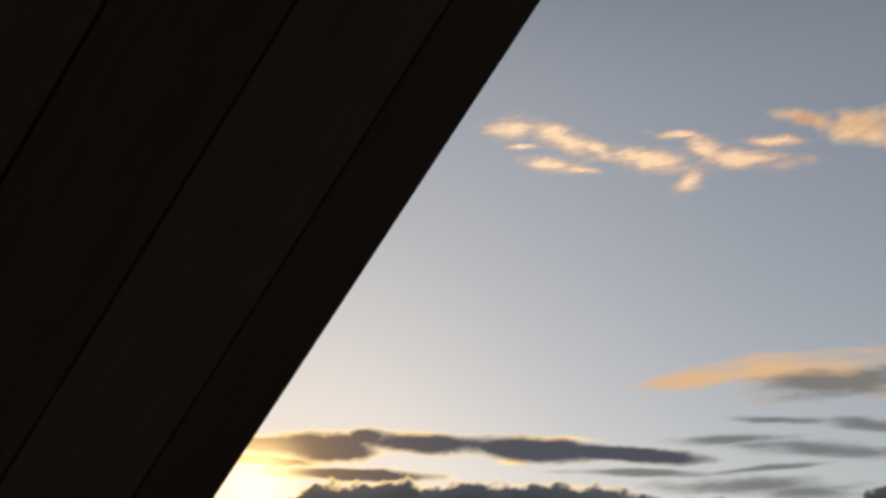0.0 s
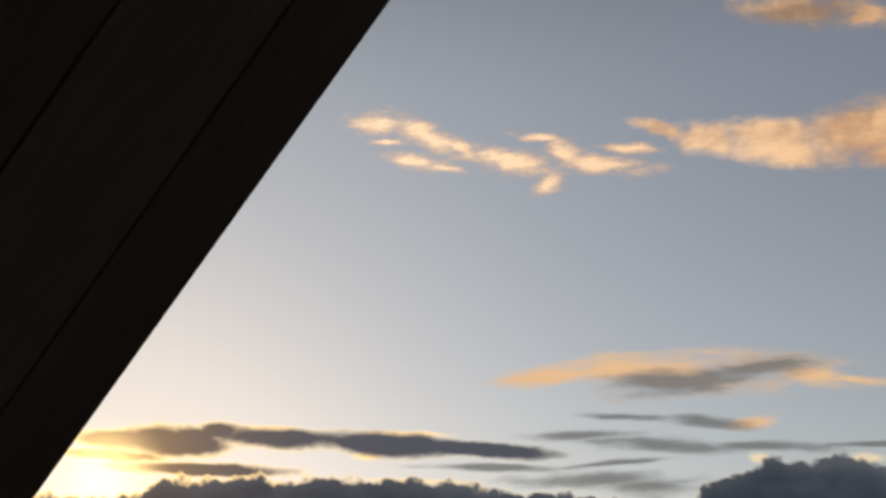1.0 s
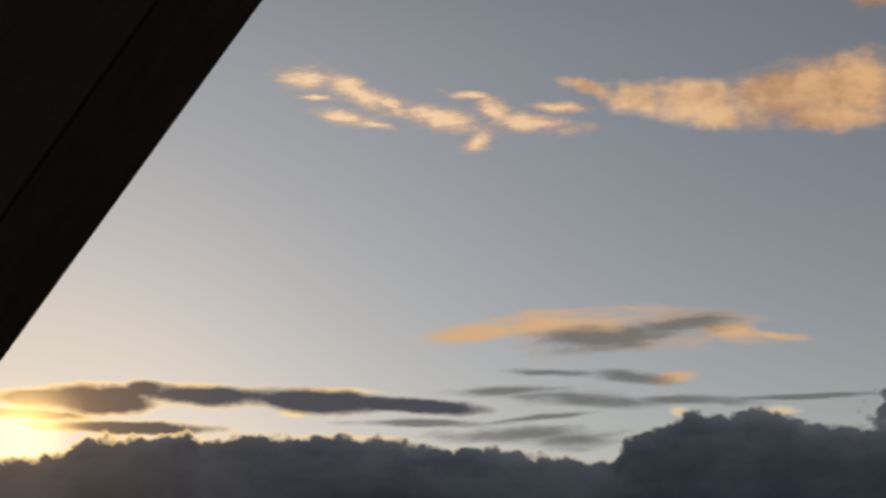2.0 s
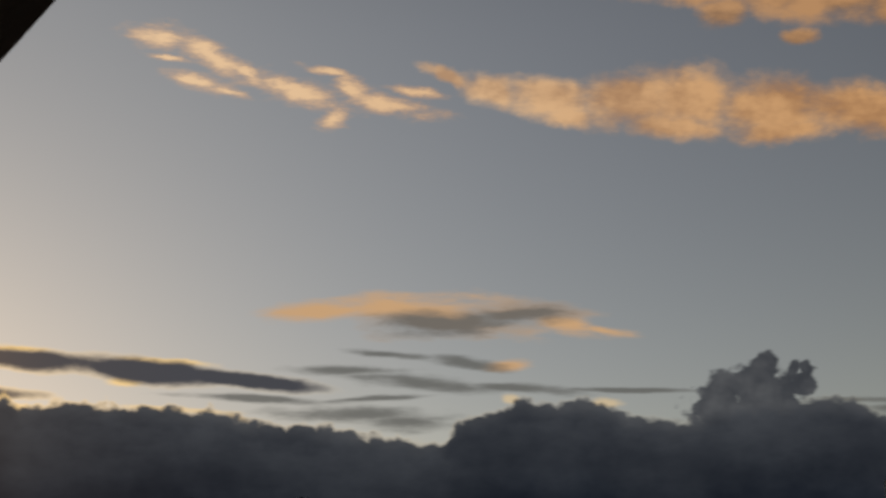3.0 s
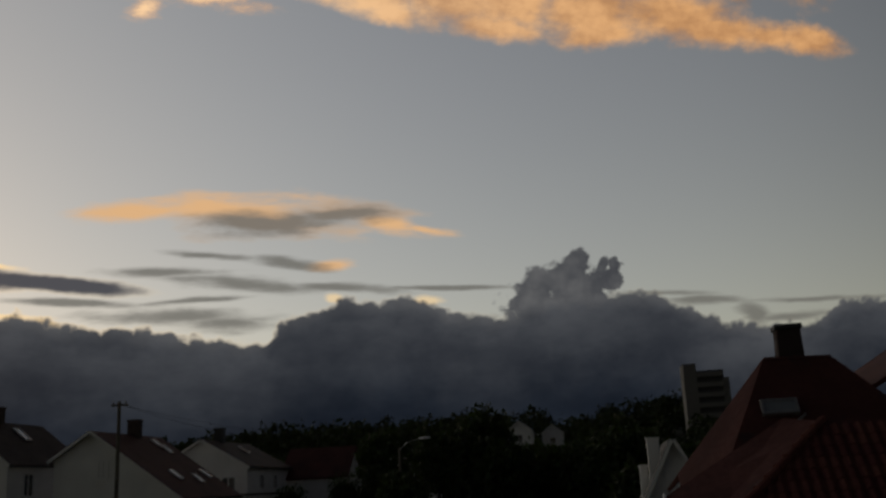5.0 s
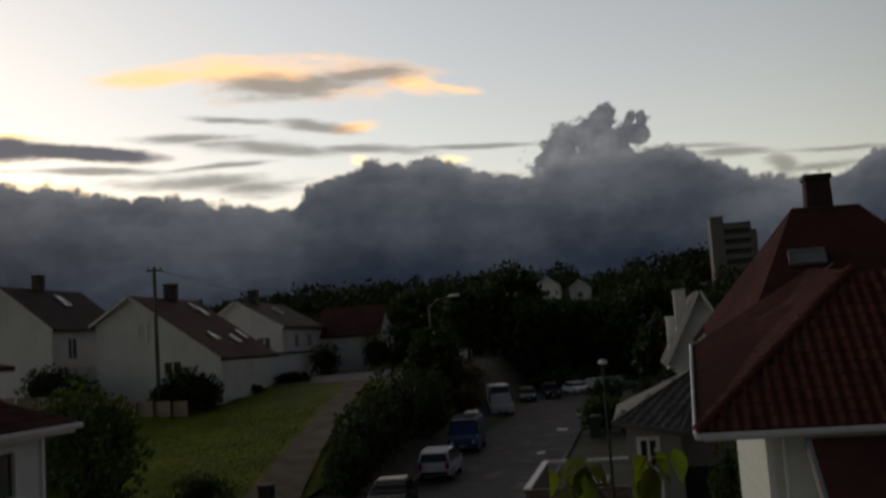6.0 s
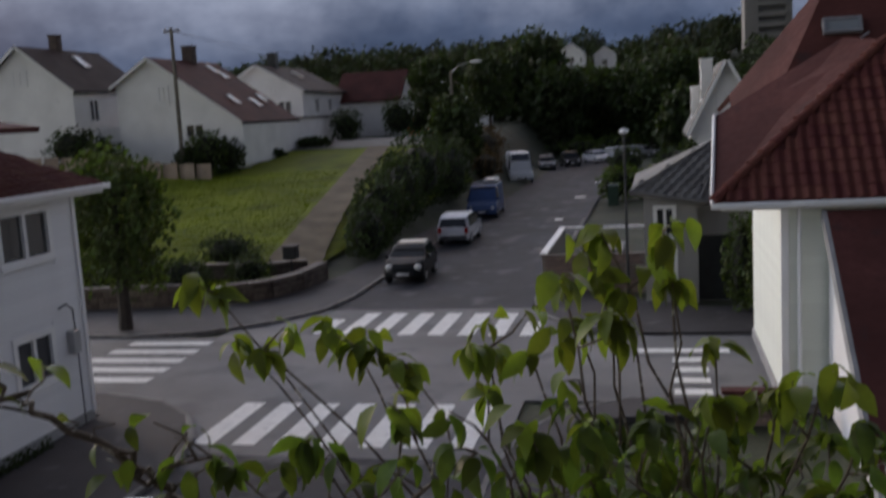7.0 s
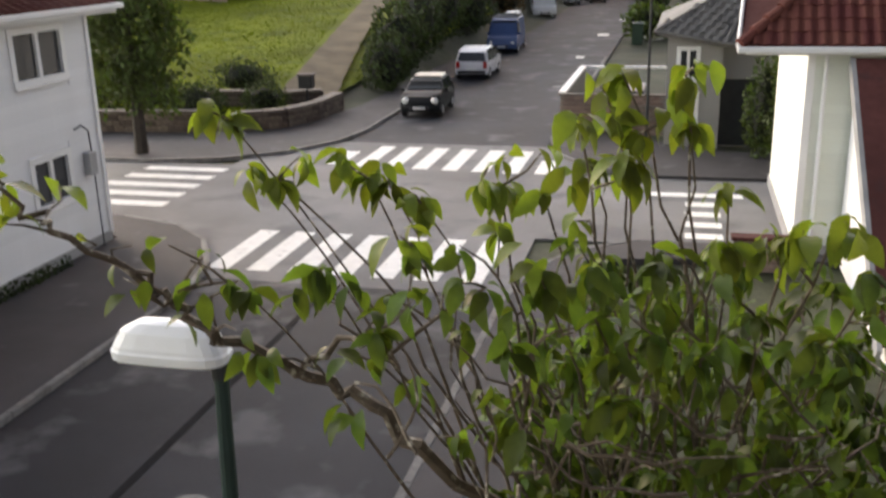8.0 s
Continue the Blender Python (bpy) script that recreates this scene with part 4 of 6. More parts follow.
def tile_mesh(name, w, l, material):
    """One pantile: a shallow S in section, its lower end lifted."""
    bm = bmesh.new()
    cols = 5
    for y, lift in ((0, 0.035), (l, 0.006)):
        for i in range(cols + 1):
            k = i / cols
            bm.verts.new((k * w, y, lift + 0.03 * math.sin(k * math.tau)))
    for i in range(cols + 1):
        k = i / cols
        bm.verts.new((k * w, 0, 0.03 * math.sin(k * math.tau) + 0.01))
    bm.verts.ensure_lookup_table()
    q, c = bm.verts, cols + 1
    for i in range(cols):
        bm.faces.new((q[i], q[i + 1], q[c + i + 1], q[c + i]))
        bm.faces.new((q[2 * c + i], q[2 * c + i + 1], q[i + 1], q[i]))
    me = bpy.data.meshes.new(name)
    bm.to_mesh(me)
    bm.free()
    me.materials.append(material)
    return me


def tiled(parent, a, along, up, width, inside, w=0.3, l=0.36, material=None, limit=300, lift=0.01, prefer=None, rows=30):
    """Tiles over a roof plane from corner a: along the eave, up the slope; inside(u, v) says where."""
    along, up = Vector(along).normalized(), Vector(up).normalized()
    n = along.cross(up).normalized()
    if n.z < 0:
        n = -n
    m = Matrix((along, up, along.cross(up))).transposed().to_4x4()
    me = tile_mesh("roof_tile", w, l * 1.08, material)
    cells = [(i * w, j * l) for j in range(rows) for i in range(int(width / w) + 1) if inside(i * w + w / 2, j * l + l / 2)]
    if prefer:
        cells.sort(key=prefer)
    for u, v in cells[:limit]:
        p = Vector(a) + along * u + up * v + n * lift
        piece("roof_tile", me, Matrix.Translation(p) @ m, parent)
    if len(cells) > limit:
        vs, fs = [], []
        src = [v.co.copy() for v in me.vertices]
        sf = [list(f.vertices) for f in me.polygons]
        for u, v in cells[limit:]:
            mm = Matrix.Translation(Vector(a) + along * u + up * v + n * lift) @ m
            k = len(vs)
            vs += [tuple(mm @ q) for q in src]
            fs += [[i + k for i in f] for f in sf]
        tagged(raw("roof_tiles", vs, fs, material, parent), kind="stuff")


def skylight(parent, centre, along, up, w, h, open_by=0.0):
    along, up = Vector(along).normalized(), Vector(up).normalized()
    n = along.cross(up).normalized()
    if n.z < 0:
        n = -n
    m = Matrix((along, up, n)).transposed().to_4x4()
    m.translation = Vector(centre)
    bm = bmesh.new()
    for x0, x1, y0, y1 in ((-w / 2, w / 2, -h / 2, -h / 2 + 0.07), (-w / 2, w / 2, h / 2 - 0.07, h / 2), (-w / 2, -w / 2 + 0.07, -h / 2 + 0.07, h / 2 - 0.07), (w / 2 - 0.07, w / 2, -h / 2 + 0.07, h / 2 - 0.07)):
        box(bm, x0, x1, y0, y1, 0, 0.12, m=m)
    s = part("skylight", bm, METAL_GREY, parent, "grey framed roof window reflecting the sky")
    bm = bmesh.new()
    box(bm, -w / 2 + 0.07, w / 2 - 0.07, -h / 2 + 0.07, h / 2 - 0.07, 0.06, 0.085, m=m)
    part("pane", bm, GLASS_SKY, s)


def chimney(parent, x, y, z0, z1, w=0.6, material=None):
    bm = bmesh.new()
    box(bm, x - w / 2, x + w / 2, y - w / 2, y + w / 2, z0, z1 - 0.16, bevel=0.02)
    c = part("chimney", bm, material or STONE, parent, "stubby masonry chimney")
    bm = bmesh.new()
    box(bm, x - w / 2 - 0.05, x + w / 2 + 0.05, y - w / 2 - 0.05, y + w / 2 + 0.05, z1 - 0.16, z1, bevel=0.02)
    part("chimney_cap", bm, material or STONE, c)


def gable_house(name, x0, xr, x1, y0, y1, zb, z0, zr, z1, wall_m, roof_m, label, holes_front=(), holes_side=(), over=0.35, thick=0.22, group=""):
    """Ridge along y; wall section (x0, z0), (xr, zr), (x1, z1) over the base zb. Openings in the front (-y) and the +x side."""
    t = thing(name, ((x0 + x1) / 2, (y0 + y1) / 2, zb), label, "house", group)
    ztop = min(z0, z1)
    bm = bmesh.new()
    wall_with_holes(bm, "y", y0, 0.25, x0, x1, zb - 1.0, ztop, [h for h in holes_front if h[3] <= ztop])
    part("front_wall", bm, wall_m, t)
    sec = [(x0, ztop), (x1, ztop), (x1, z1), (xr, zr), (x0, z0)]
    sec = [p for i, p in enumerate(sec) if p not in sec[:i]]
    for yy0, yy1 in ((y0, y0 + 0.25), (y1 - 0.25, y1)):
        bm = bmesh.new()
        a = [bm.verts.new((x, yy0, z)) for x, z in sec]
        b = [bm.verts.new((x, yy1, z)) for x, z in sec]
        bm.faces.new(a)
        bm.faces.new(b[::-1])
        for i in range(len(sec)):
            j = (i + 1) % len(sec)
            bm.faces.new((a[i], b[i], b[j], a[j]))
        part("gable", bm, wall_m, t)
    part("back_wall", boxed(x0, x1, y1 - 0.25, y1, zb - 1.0, ztop), wall_m, t)
    bm = bmesh.new()
    wall_with_holes(bm, "x", x1, -0.25, y0 + 0.25, y1 - 0.25, zb - 1.0, z1, holes_side)
    part("side_wall", bm, wall_m, t)
    part("side_wall", boxed(x0, x0 + 0.25, y0 + 0.25, y1 - 0.25, zb - 1.0, z0), wall_m, t)
    for h in holes_front:
        window(t, "y", y0 + (0 if h[3] <= ztop else -0.03), -1, *h, panes=2, depth=0.12 if h[3] <= ztop else 0.02)
    for h in holes_side:
        window(t, "x", x1, 1, *h, panes=2)
    for xe, ze in ((x0, z0), (x1, z1)):
        d = Vector((xe - xr, 0, ze - zr))
        e = Vector((xr, 0, zr)) + d * (1 + over / d.length)
        n = Vector((-d.z, 0, d.x)).normalized()
        if n.z < 0:
            n = -n
        bm = bmesh.new()
        up = n * (thick * 0.9)
        slab(bm, [Vector((xr, y0 - over, zr)) + up, Vector((e.x, y0 - over, e.z)) + up, Vector((e.x, y1 + over, e.z)) + up, Vector((xr, y1 + over, zr)) + up], thick * 0.85)
        part("roof", bm, roof_m, t)
        bm = bmesh.new()
        slab(bm, [Vector((xr, y0 - over - 0.03, zr)) + up * 0.9, Vector((e.x, y0 - over - 0.03, e.z)) + up * 0.9, Vector((e.x, y0 - over, e.z)) + up * 0.9, Vector((xr, y0 - over, zr)) + up * 0.9], thick)
        part("bargeboard", bm, WHITE, t)
        gt = boxed(*sorted((e.x, e.x + 0.1 * (1 if xe > xr else -1))), y0 - over, y1 + over, e.z - 0.02, e.z + 0.1)
        part("gutter", gt, WHITE if wall_m is not RENDER_WHITE else METAL_DARK, t)
    return t


# ---- left house at the junction: pale boards, red roof ----
lh = thing("corner_house", (-18, 13, 0), "pale grey boarded two-storey house with dark red roof", "house", "houses round the junction")
LW = [(17.8, 19.6, 4.27, 5.4), (17.9, 19.28, 1.5, 2.63), (13.2, 15.0, 4.27, 5.4), (13.3, 14.7, 1.5, 2.63), (9.2, 10.8, 4.27, 5.4)]
bm = bmesh.new()
wall_with_holes(bm, "x", -13.62, -0.22, 5.0, 20.57, 0.35, 5.72, LW)
part("wall", bm, BOARD_GREY, lh)
part("wall", boxed(-22.5, -13.84, 20.35, 20.57, 0.35, 5.72), BOARD_GREY, lh)
part("wall", boxed(-22.5, -22.3, 5.2, 20.35, 0.35, 5.72), BOARD_GREY, lh)
part("wall", boxed(-22.5, -13.84, 5.0, 5.2, 0.35, 5.72), BOARD_GREY, lh)
part("foundation", boxed(-22.55, -13.60, 4.95, 20.6, -0.05, 0.35), FOUNDATION, lh)
boards(lh, "x", -13.62, 1, 5.0, 20.5, 0.35, 5.7, LW, 0.155, BOARD_GREY)
for i, hq in enumerate(LW):
    window(lh, "x", -13.6, 1, *hq, panes=2, frame_w=0.09, blind=(i == 0))
part("corner_board", boxed(-13.62, -13.55, 20.48, 20.6, 0.3, 5.7), WHITE, lh)
LR = (-17.6, 8.1)  # ridge x, z
for sgn, xe in ((1, -13.0), (-1, -23.0)):
    bm = bmesh.new()
    slab(bm, [(LR[0], 7.0, LR[1]), (xe, 4.4, 5.78), (xe, 21.1, 5.78), (LR[0], 17.2, LR[1])], 0.14)
    part("roof", bm, TILE_RED_FAR, lh)
bm = bmesh.new()
slab(bm, [(-13.0, 21.1, 5.78), (-23.0, 21.1, 5.78), (LR[0], 17.2, LR[1])], 0.14)
part("roof", bm, TILE_RED_FAR, lh)
bm = bmesh.new()
slab(bm, [(-13.0, 4.4, 5.78), (-23.0, 4.4, 5.78), (LR[0], 7.0, LR[1])], 0.14)
part("roof", bm, TILE_RED_FAR, lh)
part("gutter", boxed(-13.02, -12.9, 4.4, 21.2, 5.66, 5.79, bevel=0.02), WHITE, lh, "white painted gutter")
part("gutter", boxed(-23.0, -13.02, 21.08, 21.2, 5.66, 5.79, bevel=0.02), WHITE, lh, "white painted gutter")
part("fascia", boxed(-13.62, -13.04, 5.0, 21.06, 5.58, 5.66), WHITE, lh)
up_l = Vector((LR[0] + 13.0, 0, LR[1] - 5.78)).normalized()
tiled(lh, (-13.0, 9.0, 5.79), (0, 1, 0), up_l, 12.0, lambda u, v: 0 < u < 12.0 - v * 0.64, material=TILE_RED, prefer=lambda q: q[1] - q[0] * 0.2, rows=17)
# dormer with its own low roof
bm = bmesh.new()
box(bm, -17.0, -13.9, 12.4, 18.4, 6.0, 7.2)
dorm = part("dormer", bm, BOARD_GREY, lh)
bm = bmesh.new()
slab(bm, [(-13.2, 11.7, 7.2), (-13.2, 19.1, 7.2), (-16.0, 16.4, 7.95), (-16.0, 14.4, 7.95)], 0.12)
slab(bm, [(-13.2, 19.1, 7.2), (-18.4, 19.1, 7.2), (-18.0, 16.4, 7.95), (-16.0, 16.4, 7.95)], 0.12)
slab(bm, [(-13.2, 11.7, 7.2), (-18.4, 11.7, 7.2), (-18.0, 14.4, 7.95), (-16.0, 14.4, 7.95)], 0.12)
slab(bm, [(-16.0, 16.4, 7.95), (-16.0, 14.4, 7.95), (-18.0, 14.4, 7.95), (-18.0, 16.4, 7.95)], 0.12)
part("dormer_roof", bm, TILE_RED_FAR, dorm)
window(lh, "x", -13.88, 1, 17.0, 18.1, 6.5, 7.1, panes=2, depth=0.02)
# meter box and cable pipe on the wall
bm = bmesh.new()
box(bm, -13.59, -13.40, 19.78, 20.06, 1.9, 2.45, bevel=0.015)
tagged(part("meter_box", bm, METAL_GREY), "grey steel cable box on the boarded wall", "cable box")
tagged(part("cable_pipe", tubed([(-13.52, 19.5, 3.05), (-13.5, 19.75, 3.1), (-13.45, 19.92, 2.95), (-13.45, 19.95, 2.4), (-13.47, 20.0, 0.1)], [0.02] * 5, 6), METAL_DARK), "thin dark cable pipe down the wall", "pipe")

# ---- right house: cream boards, steep red tiled roof ----
rh = thing("gabled_house", (6, 26, 0), "cream boarded house under a steep red tiled roof", "house", "houses round the junction")
RA, RB = Vector((1.14, 21.7, 4.74)), Vector((1.40, 24.9, 6.54))
RE = Vector((10.5, 21.7, 4.70))
RQ = Vector((5.29, 25.0, 8.11))          # along the hip of the low front roof


def behind(x, y, z):
    """The upper roof stands a little way behind the front one."""
    e = Vector((0, 0.064, EYE[2]))
    return e + (Vector((x, y, z)) - e) * 1.12


# low front roof: tiled slope, plain side slope with a white verge
front_up = (RQ - Vector((RQ.x, RA.y, RA.z))).normalized()
bm = bmesh.new()
slab(bm, [RA, RE, RE + front_up * 4.75, RQ], 0.14)
part("roof", bm, TILE_RED_FAR, rh)
bm = bmesh.new()
slab(bm, [RA, RQ, Vector((4.6, 26.4, 8.3)), RB], 0.12)
part("roof", bm, TILE_RED_FAR, rh, "plain red roof side beside the hip")
L_up = (RQ - Vector((RQ.x, RA.y, RA.z))).length
tiled(rh, RA + Vector((0, 0, 0.01)), (1, 0, 0), front_up, 9.3, lambda u, v: 0.1 + v / L_up * (RQ.x - RA.x) < u < 9.2 and v < L_up - 0.1, material=TILE_RED, prefer=lambda q: q[0] + 0.1 * q[1], rows=14, w=0.27, l=0.35)
hip = RQ - RA
for k in range(15):
    a, b = RA + hip * (k / 15), RA + hip * ((k + 1.12) / 15)
    part("hip_tile", tubed([a + Vector((0, 0, 0.05)), b + Vector((0, 0, 0.03))], [0.125, 0.095], 8), TILE_RED, rh)
part("gutter", boxed(1.1, 10.5, 21.58, 21.72, 4.60, 4.73, bevel=0.02), WHITE, rh, "white painted gutter")
part("verge_trim", tubed([RA + Vector((-0.03, -0.03, -0.02)), RA.lerp(RB, 0.5) + Vector((-0.03, 0, 0.02)), RB + Vector((-0.03, 0, 0.02))], [0.045, 0.045, 0.045], 6), WHITE, rh, "white verge trim")
# tall upper roof with its chimney
slope = Vector((0, 3.3, 5.0)).normalized()
UA, UB, UC, UD = behind(1.75, 22.1, 5.3), behind(1.72, 24.9, 7.04), behind(4.1, 25.0, 9.74), behind(5.65, 25.0, 9.70)
UE = behind(7.0, 23.95, 8.15)
bm = bmesh.new()
slab(bm, [UA, behind(9.2, 22.1, 5.3), UE, UD, UC], 0.14)
part("roof", bm, TILE_RED_FAR, rh)
bm = bmesh.new()
slab(bm, [UA, UC, UB], 0.12)
part("roof", bm, TILE_RED_FAR, rh)
bm = bmesh.new()
slab(bm, [UB, UC, Vector((4.6, 31.5, 9.2)), Vector((1.8, 31.5, 6.6))], 0.12)
slab(bm, [UC, UD, Vector((9.5, 32.0, 5.2)), Vector((1.8, 32.0, 5.2))], 0.12)
part("roof", bm, TILE_RED_FAR, rh)
c0, c1 = behind(4.5, 25.1, 8.6), behind(5.08, 25.6, 10.44)
bm = bmesh.new()
box(bm, c0.x, c1.x, c0.y, c1.y, c0.z, c1.z, bevel=0.02)
for v in bm.verts:
    if v.co.z < c1.z - 0.5:
        v.co.x += 0.07 * (1 if v.co.x > (c0.x + c1.x) / 2 else -1)
ch = part("chimney", bm, TILE_DARK, rh, "dark clad chimney")
bm = bmesh.new()
box(bm, c0.x - 0.05, c1.x + 0.05, c0.y - 0.05, c1.y + 0.05, c1.z - 0.04, c1.z + 0.12, bevel=0.03)
part("chimney_cap", bm, METAL_DARK, ch)
bm = bmesh.new()
slab(bm, [behind(6.4, 24.6, 8.85), behind(8.6, 24.6, 10.1), behind(8.6, 30, 10.4), behind(6.4, 30, 9.1)], 0.12)
part("roof", bm, TILE_RED_FAR, rh)
skylight(rh, behind(4.16, 24.06, 8.42), (1, 0, 0), slope, 0.94, 0.47)
for a, b in (((3.83, 23.52, 7.66), (4.7, 23.9, 8.25)), ((4.31, 23.43, 7.53), (4.95, 23.69, 7.93))):
    part("snow_rail", tubed([behind(*a), behind(*b)], [0.034, 0.034], 6), METAL_GREY, rh, "bright steel rail on the roof")
# walls
part("front_wall", boxed(2.62, 9.5, 22.2, 22.42, 0.0, 4.68), BOARD_CREAM, rh)
part("side_wall", boxed(2.62, 2.84, 22.42, 28.8, 0.0, 4.68), BOARD_CREAM, rh)
part("side_wall", boxed(9.28, 9.5, 22.42, 28.8, 0, 4.68), BOARD_CREAM, rh)
part("back_wall", boxed(2.62, 9.5, 28.8, 29.0, 0, 4.68), BOARD_CREAM, rh)
boards(rh, "y", 22.2, -1, 2.75, 9.5, 0.3, 4.6, [], 0.175, BOARD_CREAM)
boards(rh, "x", 2.62, -1, 22.3, 28.9, 0.3, 4.6, [], 0.175, BOARD_CREAM)
part("foundation", boxed(2.56, 9.55, 22.14, 29.05, -0.05, 0.3), FOUNDATION, rh)
part("corner_board", boxed(2.58, 2.74, 22.15, 22.3, 0.3, 4.62), WHITE, rh, "white corner board with peeling paint")
part("downpipe", tubed([(2.95, 22.1, 4.6), (2.95, 22.08, 4.3), (2.95, 22.08, 0.2)], [0.04, 0.04, 0.04], 8), WHITE, rh)
part("soffit", boxed(1.3, 9.5, 21.72, 22.2, 4.55, 4.60), WHITE, rh)
# lower wing towards the street with a falling barge
bm = bmesh.new()
sec = [(22.06, 0), (22.06, 4.25), (21.53, 4.25), (17.2, 1.05), (14.5, 0)]
a = [bm.verts.new((3.55, y, z)) for y, z in sec]
b = [bm.verts.new((3.75, y, z)) for y, z in sec]
bm.faces.new(a)
bm.faces.new(b[::-1])
for i in range(5):
    bm.faces.new((a[i], b[i], b[(i + 1) % 5], a[(i + 1) % 5]))
part("wing_wall", bm, WHITE, rh)
d = Vector((0, 17.2 - 21.53, 1.05 - 4.25)).normalized()
bm = bmesh.new()
slab(bm, [Vector((3.45, 21.7, 4.5)), Vector((9.5, 21.7, 4.5)), Vector((9.5, 16.2, 0.44)), Vector((3.45, 16.2, 0.44))], 0.1)
part("wing_roof", bm, TILE_RED_FAR, rh, "dark red roof of the low wing")
bm = bmesh.new()
slab(bm, [Vector((3.36, 21.75, 4.52)), Vector((3.45, 21.75, 4.52)), Vector((3.45, 16.1, 0.36)), Vector((3.36, 16.1, 0.36))], 0.3)
part("wing_barge", bm, FOUNDATION, rh, "weathered grey barge board")

# ---- grey house with hipped tile roof across the road ----
gh = thing("grey_house", (3, 37, 0), "grey rendered house with a hipped grey tile roof", "house", "houses round the junction")
GW = [(-0.16, 0.5, 2.35, 3.38), (-0.12, 0.52, 0.95, 1.9)]
bm = bmesh.new()
wall_with_holes(bm, "y", 34.0, 0.22, -0.52, 1.05, 0.0, 3.72, GW)
part("wall", bm, RENDER_GREY, gh)
for q in ((-0.52, -0.3, 34.22, 42, 0.0, 3.72), (1.05, 1.27, 34.0, 34.5, 0.0, 3.5), (1.05, 7.0, 34.5, 34.72, 2.3, 3.5), (2.9, 7.0, 34.5, 34.72, 0.0, 2.3), (-0.3, 7.0, 41.8, 42, 0, 3.5)):
    part("wall", boxed(*q), RENDER_GREY, gh)
for q in GW:
    window(gh, "y", 34.0, -1, *q, panes=2, frame_w=0.08)
part("garage_door", boxed(1.27, 2.9, 34.6, 34.66, 0.0, 2.3), METAL_DARK, gh, "dark garage door in shade")
bm = bmesh.new()
P0, P1, P2 = Vector((-0.95, 33.5, 3.95)), Vector((1.3, 33.5, 3.55)), Vector((7.4, 34.1, 3.5))
P3, PT, PR = Vector((-0.95, 42.4, 3.95)), Vector((2.6, 37.2, 5.75)), Vector((5.6, 38, 5.75))
slab(bm, [P0, P1, PT], 0.12)
slab(bm, [P0, P3, PT], 0.12)
slab(bm, [P1, P2, PR, PT], 0.12)
part("roof", bm, TILE_GREY, gh)
bm = bmesh.new()
for p, q in ((P0, PT), (P1, PT), (P0, P1), (P1, P2)):
    tube(bm, [p + Vector((0, 0, 0.03)), q + Vector((0, 0, 0.03))], [0.07, 0.06], 6)
part("ridge_trim", bm, TILE_GREY, gh)
n_up = (PT - P0.lerp(P1, 0.5)).normalized()
wid = (P1 - P0).length
Lq = (PT - P0.lerp(P1, 0.5)).length
tiled(gh, P0 + Vector((0, 0, 0.02)), P1 - P0, PT - P0.lerp(P1, 0.5), wid, lambda u, v: v < Lq and v / Lq * wid * 0.5 < u < wid - v / Lq * wid * 0.5, w=0.32, l=0.4, material=TILE_GREY, rows=12)

# ---- brick walled terrace beside it ----
bw = thing("terrace_wall", (-2.6, 37, 0), "low brick terrace wall with white cap rails", "wall", kind="structure")
core = bmesh.new()
box(core, -4.36, -0.56, 36.06, 36.2, 0.0, 1.44)
box(core, -4.36, -4.22, 36.2, 44.0, 0.0, 1.44)
part("wall_core", core, MORTAR, bw)
bmk = bmesh.new()
box(bmk, 0.006, 0.244, -0.03, 0.03, 0.006, 0.074, bevel=0.006)
bme = bpy.data.meshes.new("brick")
bmk.to_mesh(bme)
bmk.free()
bme.materials.append(BRICK)
for r in range(18):
    for k in range(15):
        x = -4.36 + k * 0.25 + (0.125 if r % 2 else 0)
        if x + 0.25 < -0.5:
            piece("brick", bme, Matrix.Translation((x, 36.05, r * 0.08)), bw)
part("cap_rail", boxed(-4.45, -0.55, 35.98, 36.24, 1.44, 1.5, bevel=0.01), STONE_CAP, bw)
part("cap_rail", boxed(-4.45, -4.18, 36.24, 44.1, 1.44, 1.54, bevel=0.01), WHITE, bw)
part("cap_rail", boxed(-4.18, -0.55, 43.9, 44.1, 1.44, 1.54, bevel=0.01), WHITE, bw)
part("post", boxed(-3.2, -3.1, 39.9, 40.0, 0.0, 1.9), WHITE, bw)
for k in range(3):
    part("plank", boxed(-2.0, -0.6, 35.9, 35.98, 0.55 + k * 0.22, 0.67 + k * 0.22), STONE_CAP, bw)
tr = thing("trailer", (-2.15, 39.8, 0), "dark covered trailer parked behind the terrace wall", "trailer")
part("body", boxed(-2.9, -1.4, 38.6, 41.0, 0.3, 1.25, bevel=0.06), METAL_DARK, tr)
for x in (-2.98, -1.4):
    part("wheel", tubed([(x, 39.8, 0.3), (x + 0.1, 39.8, 0.3)], [0.3, 0.3], 14), RUBBER, tr)

# weeds and moss along the foot of the boarded wall
rng = np.random.default_rng(9)
pts = np.column_stack([-13.5 + 0.18 * rng.random(700), 12.5 + 6.0 * rng.random(700), 0.1 + 0.28 * rng.random(700) ** 2])
v, f = leaf_quads(pts, 0.11, rng)
tagged(raw("weeds", v, f, LEAF_DARK), "low weeds along the foot of the house wall", "weeds", kind="stuff")
lw = thing("low_wall", (1.9, 21.1, 0), "low brown brick wall beside the cream house", "wall")
part("wall_core", boxed(1.25, 2.55, 20.95, 21.2, 0.0, 0.7), MORTAR, lw)
for r in range(8):
    for k in range(5):
        piece("brick", bme, Matrix.Translation((1.27 + k * 0.25 + (0.1 if r % 2 else 0), 20.94, 0.02 + r * 0.083)), lw)
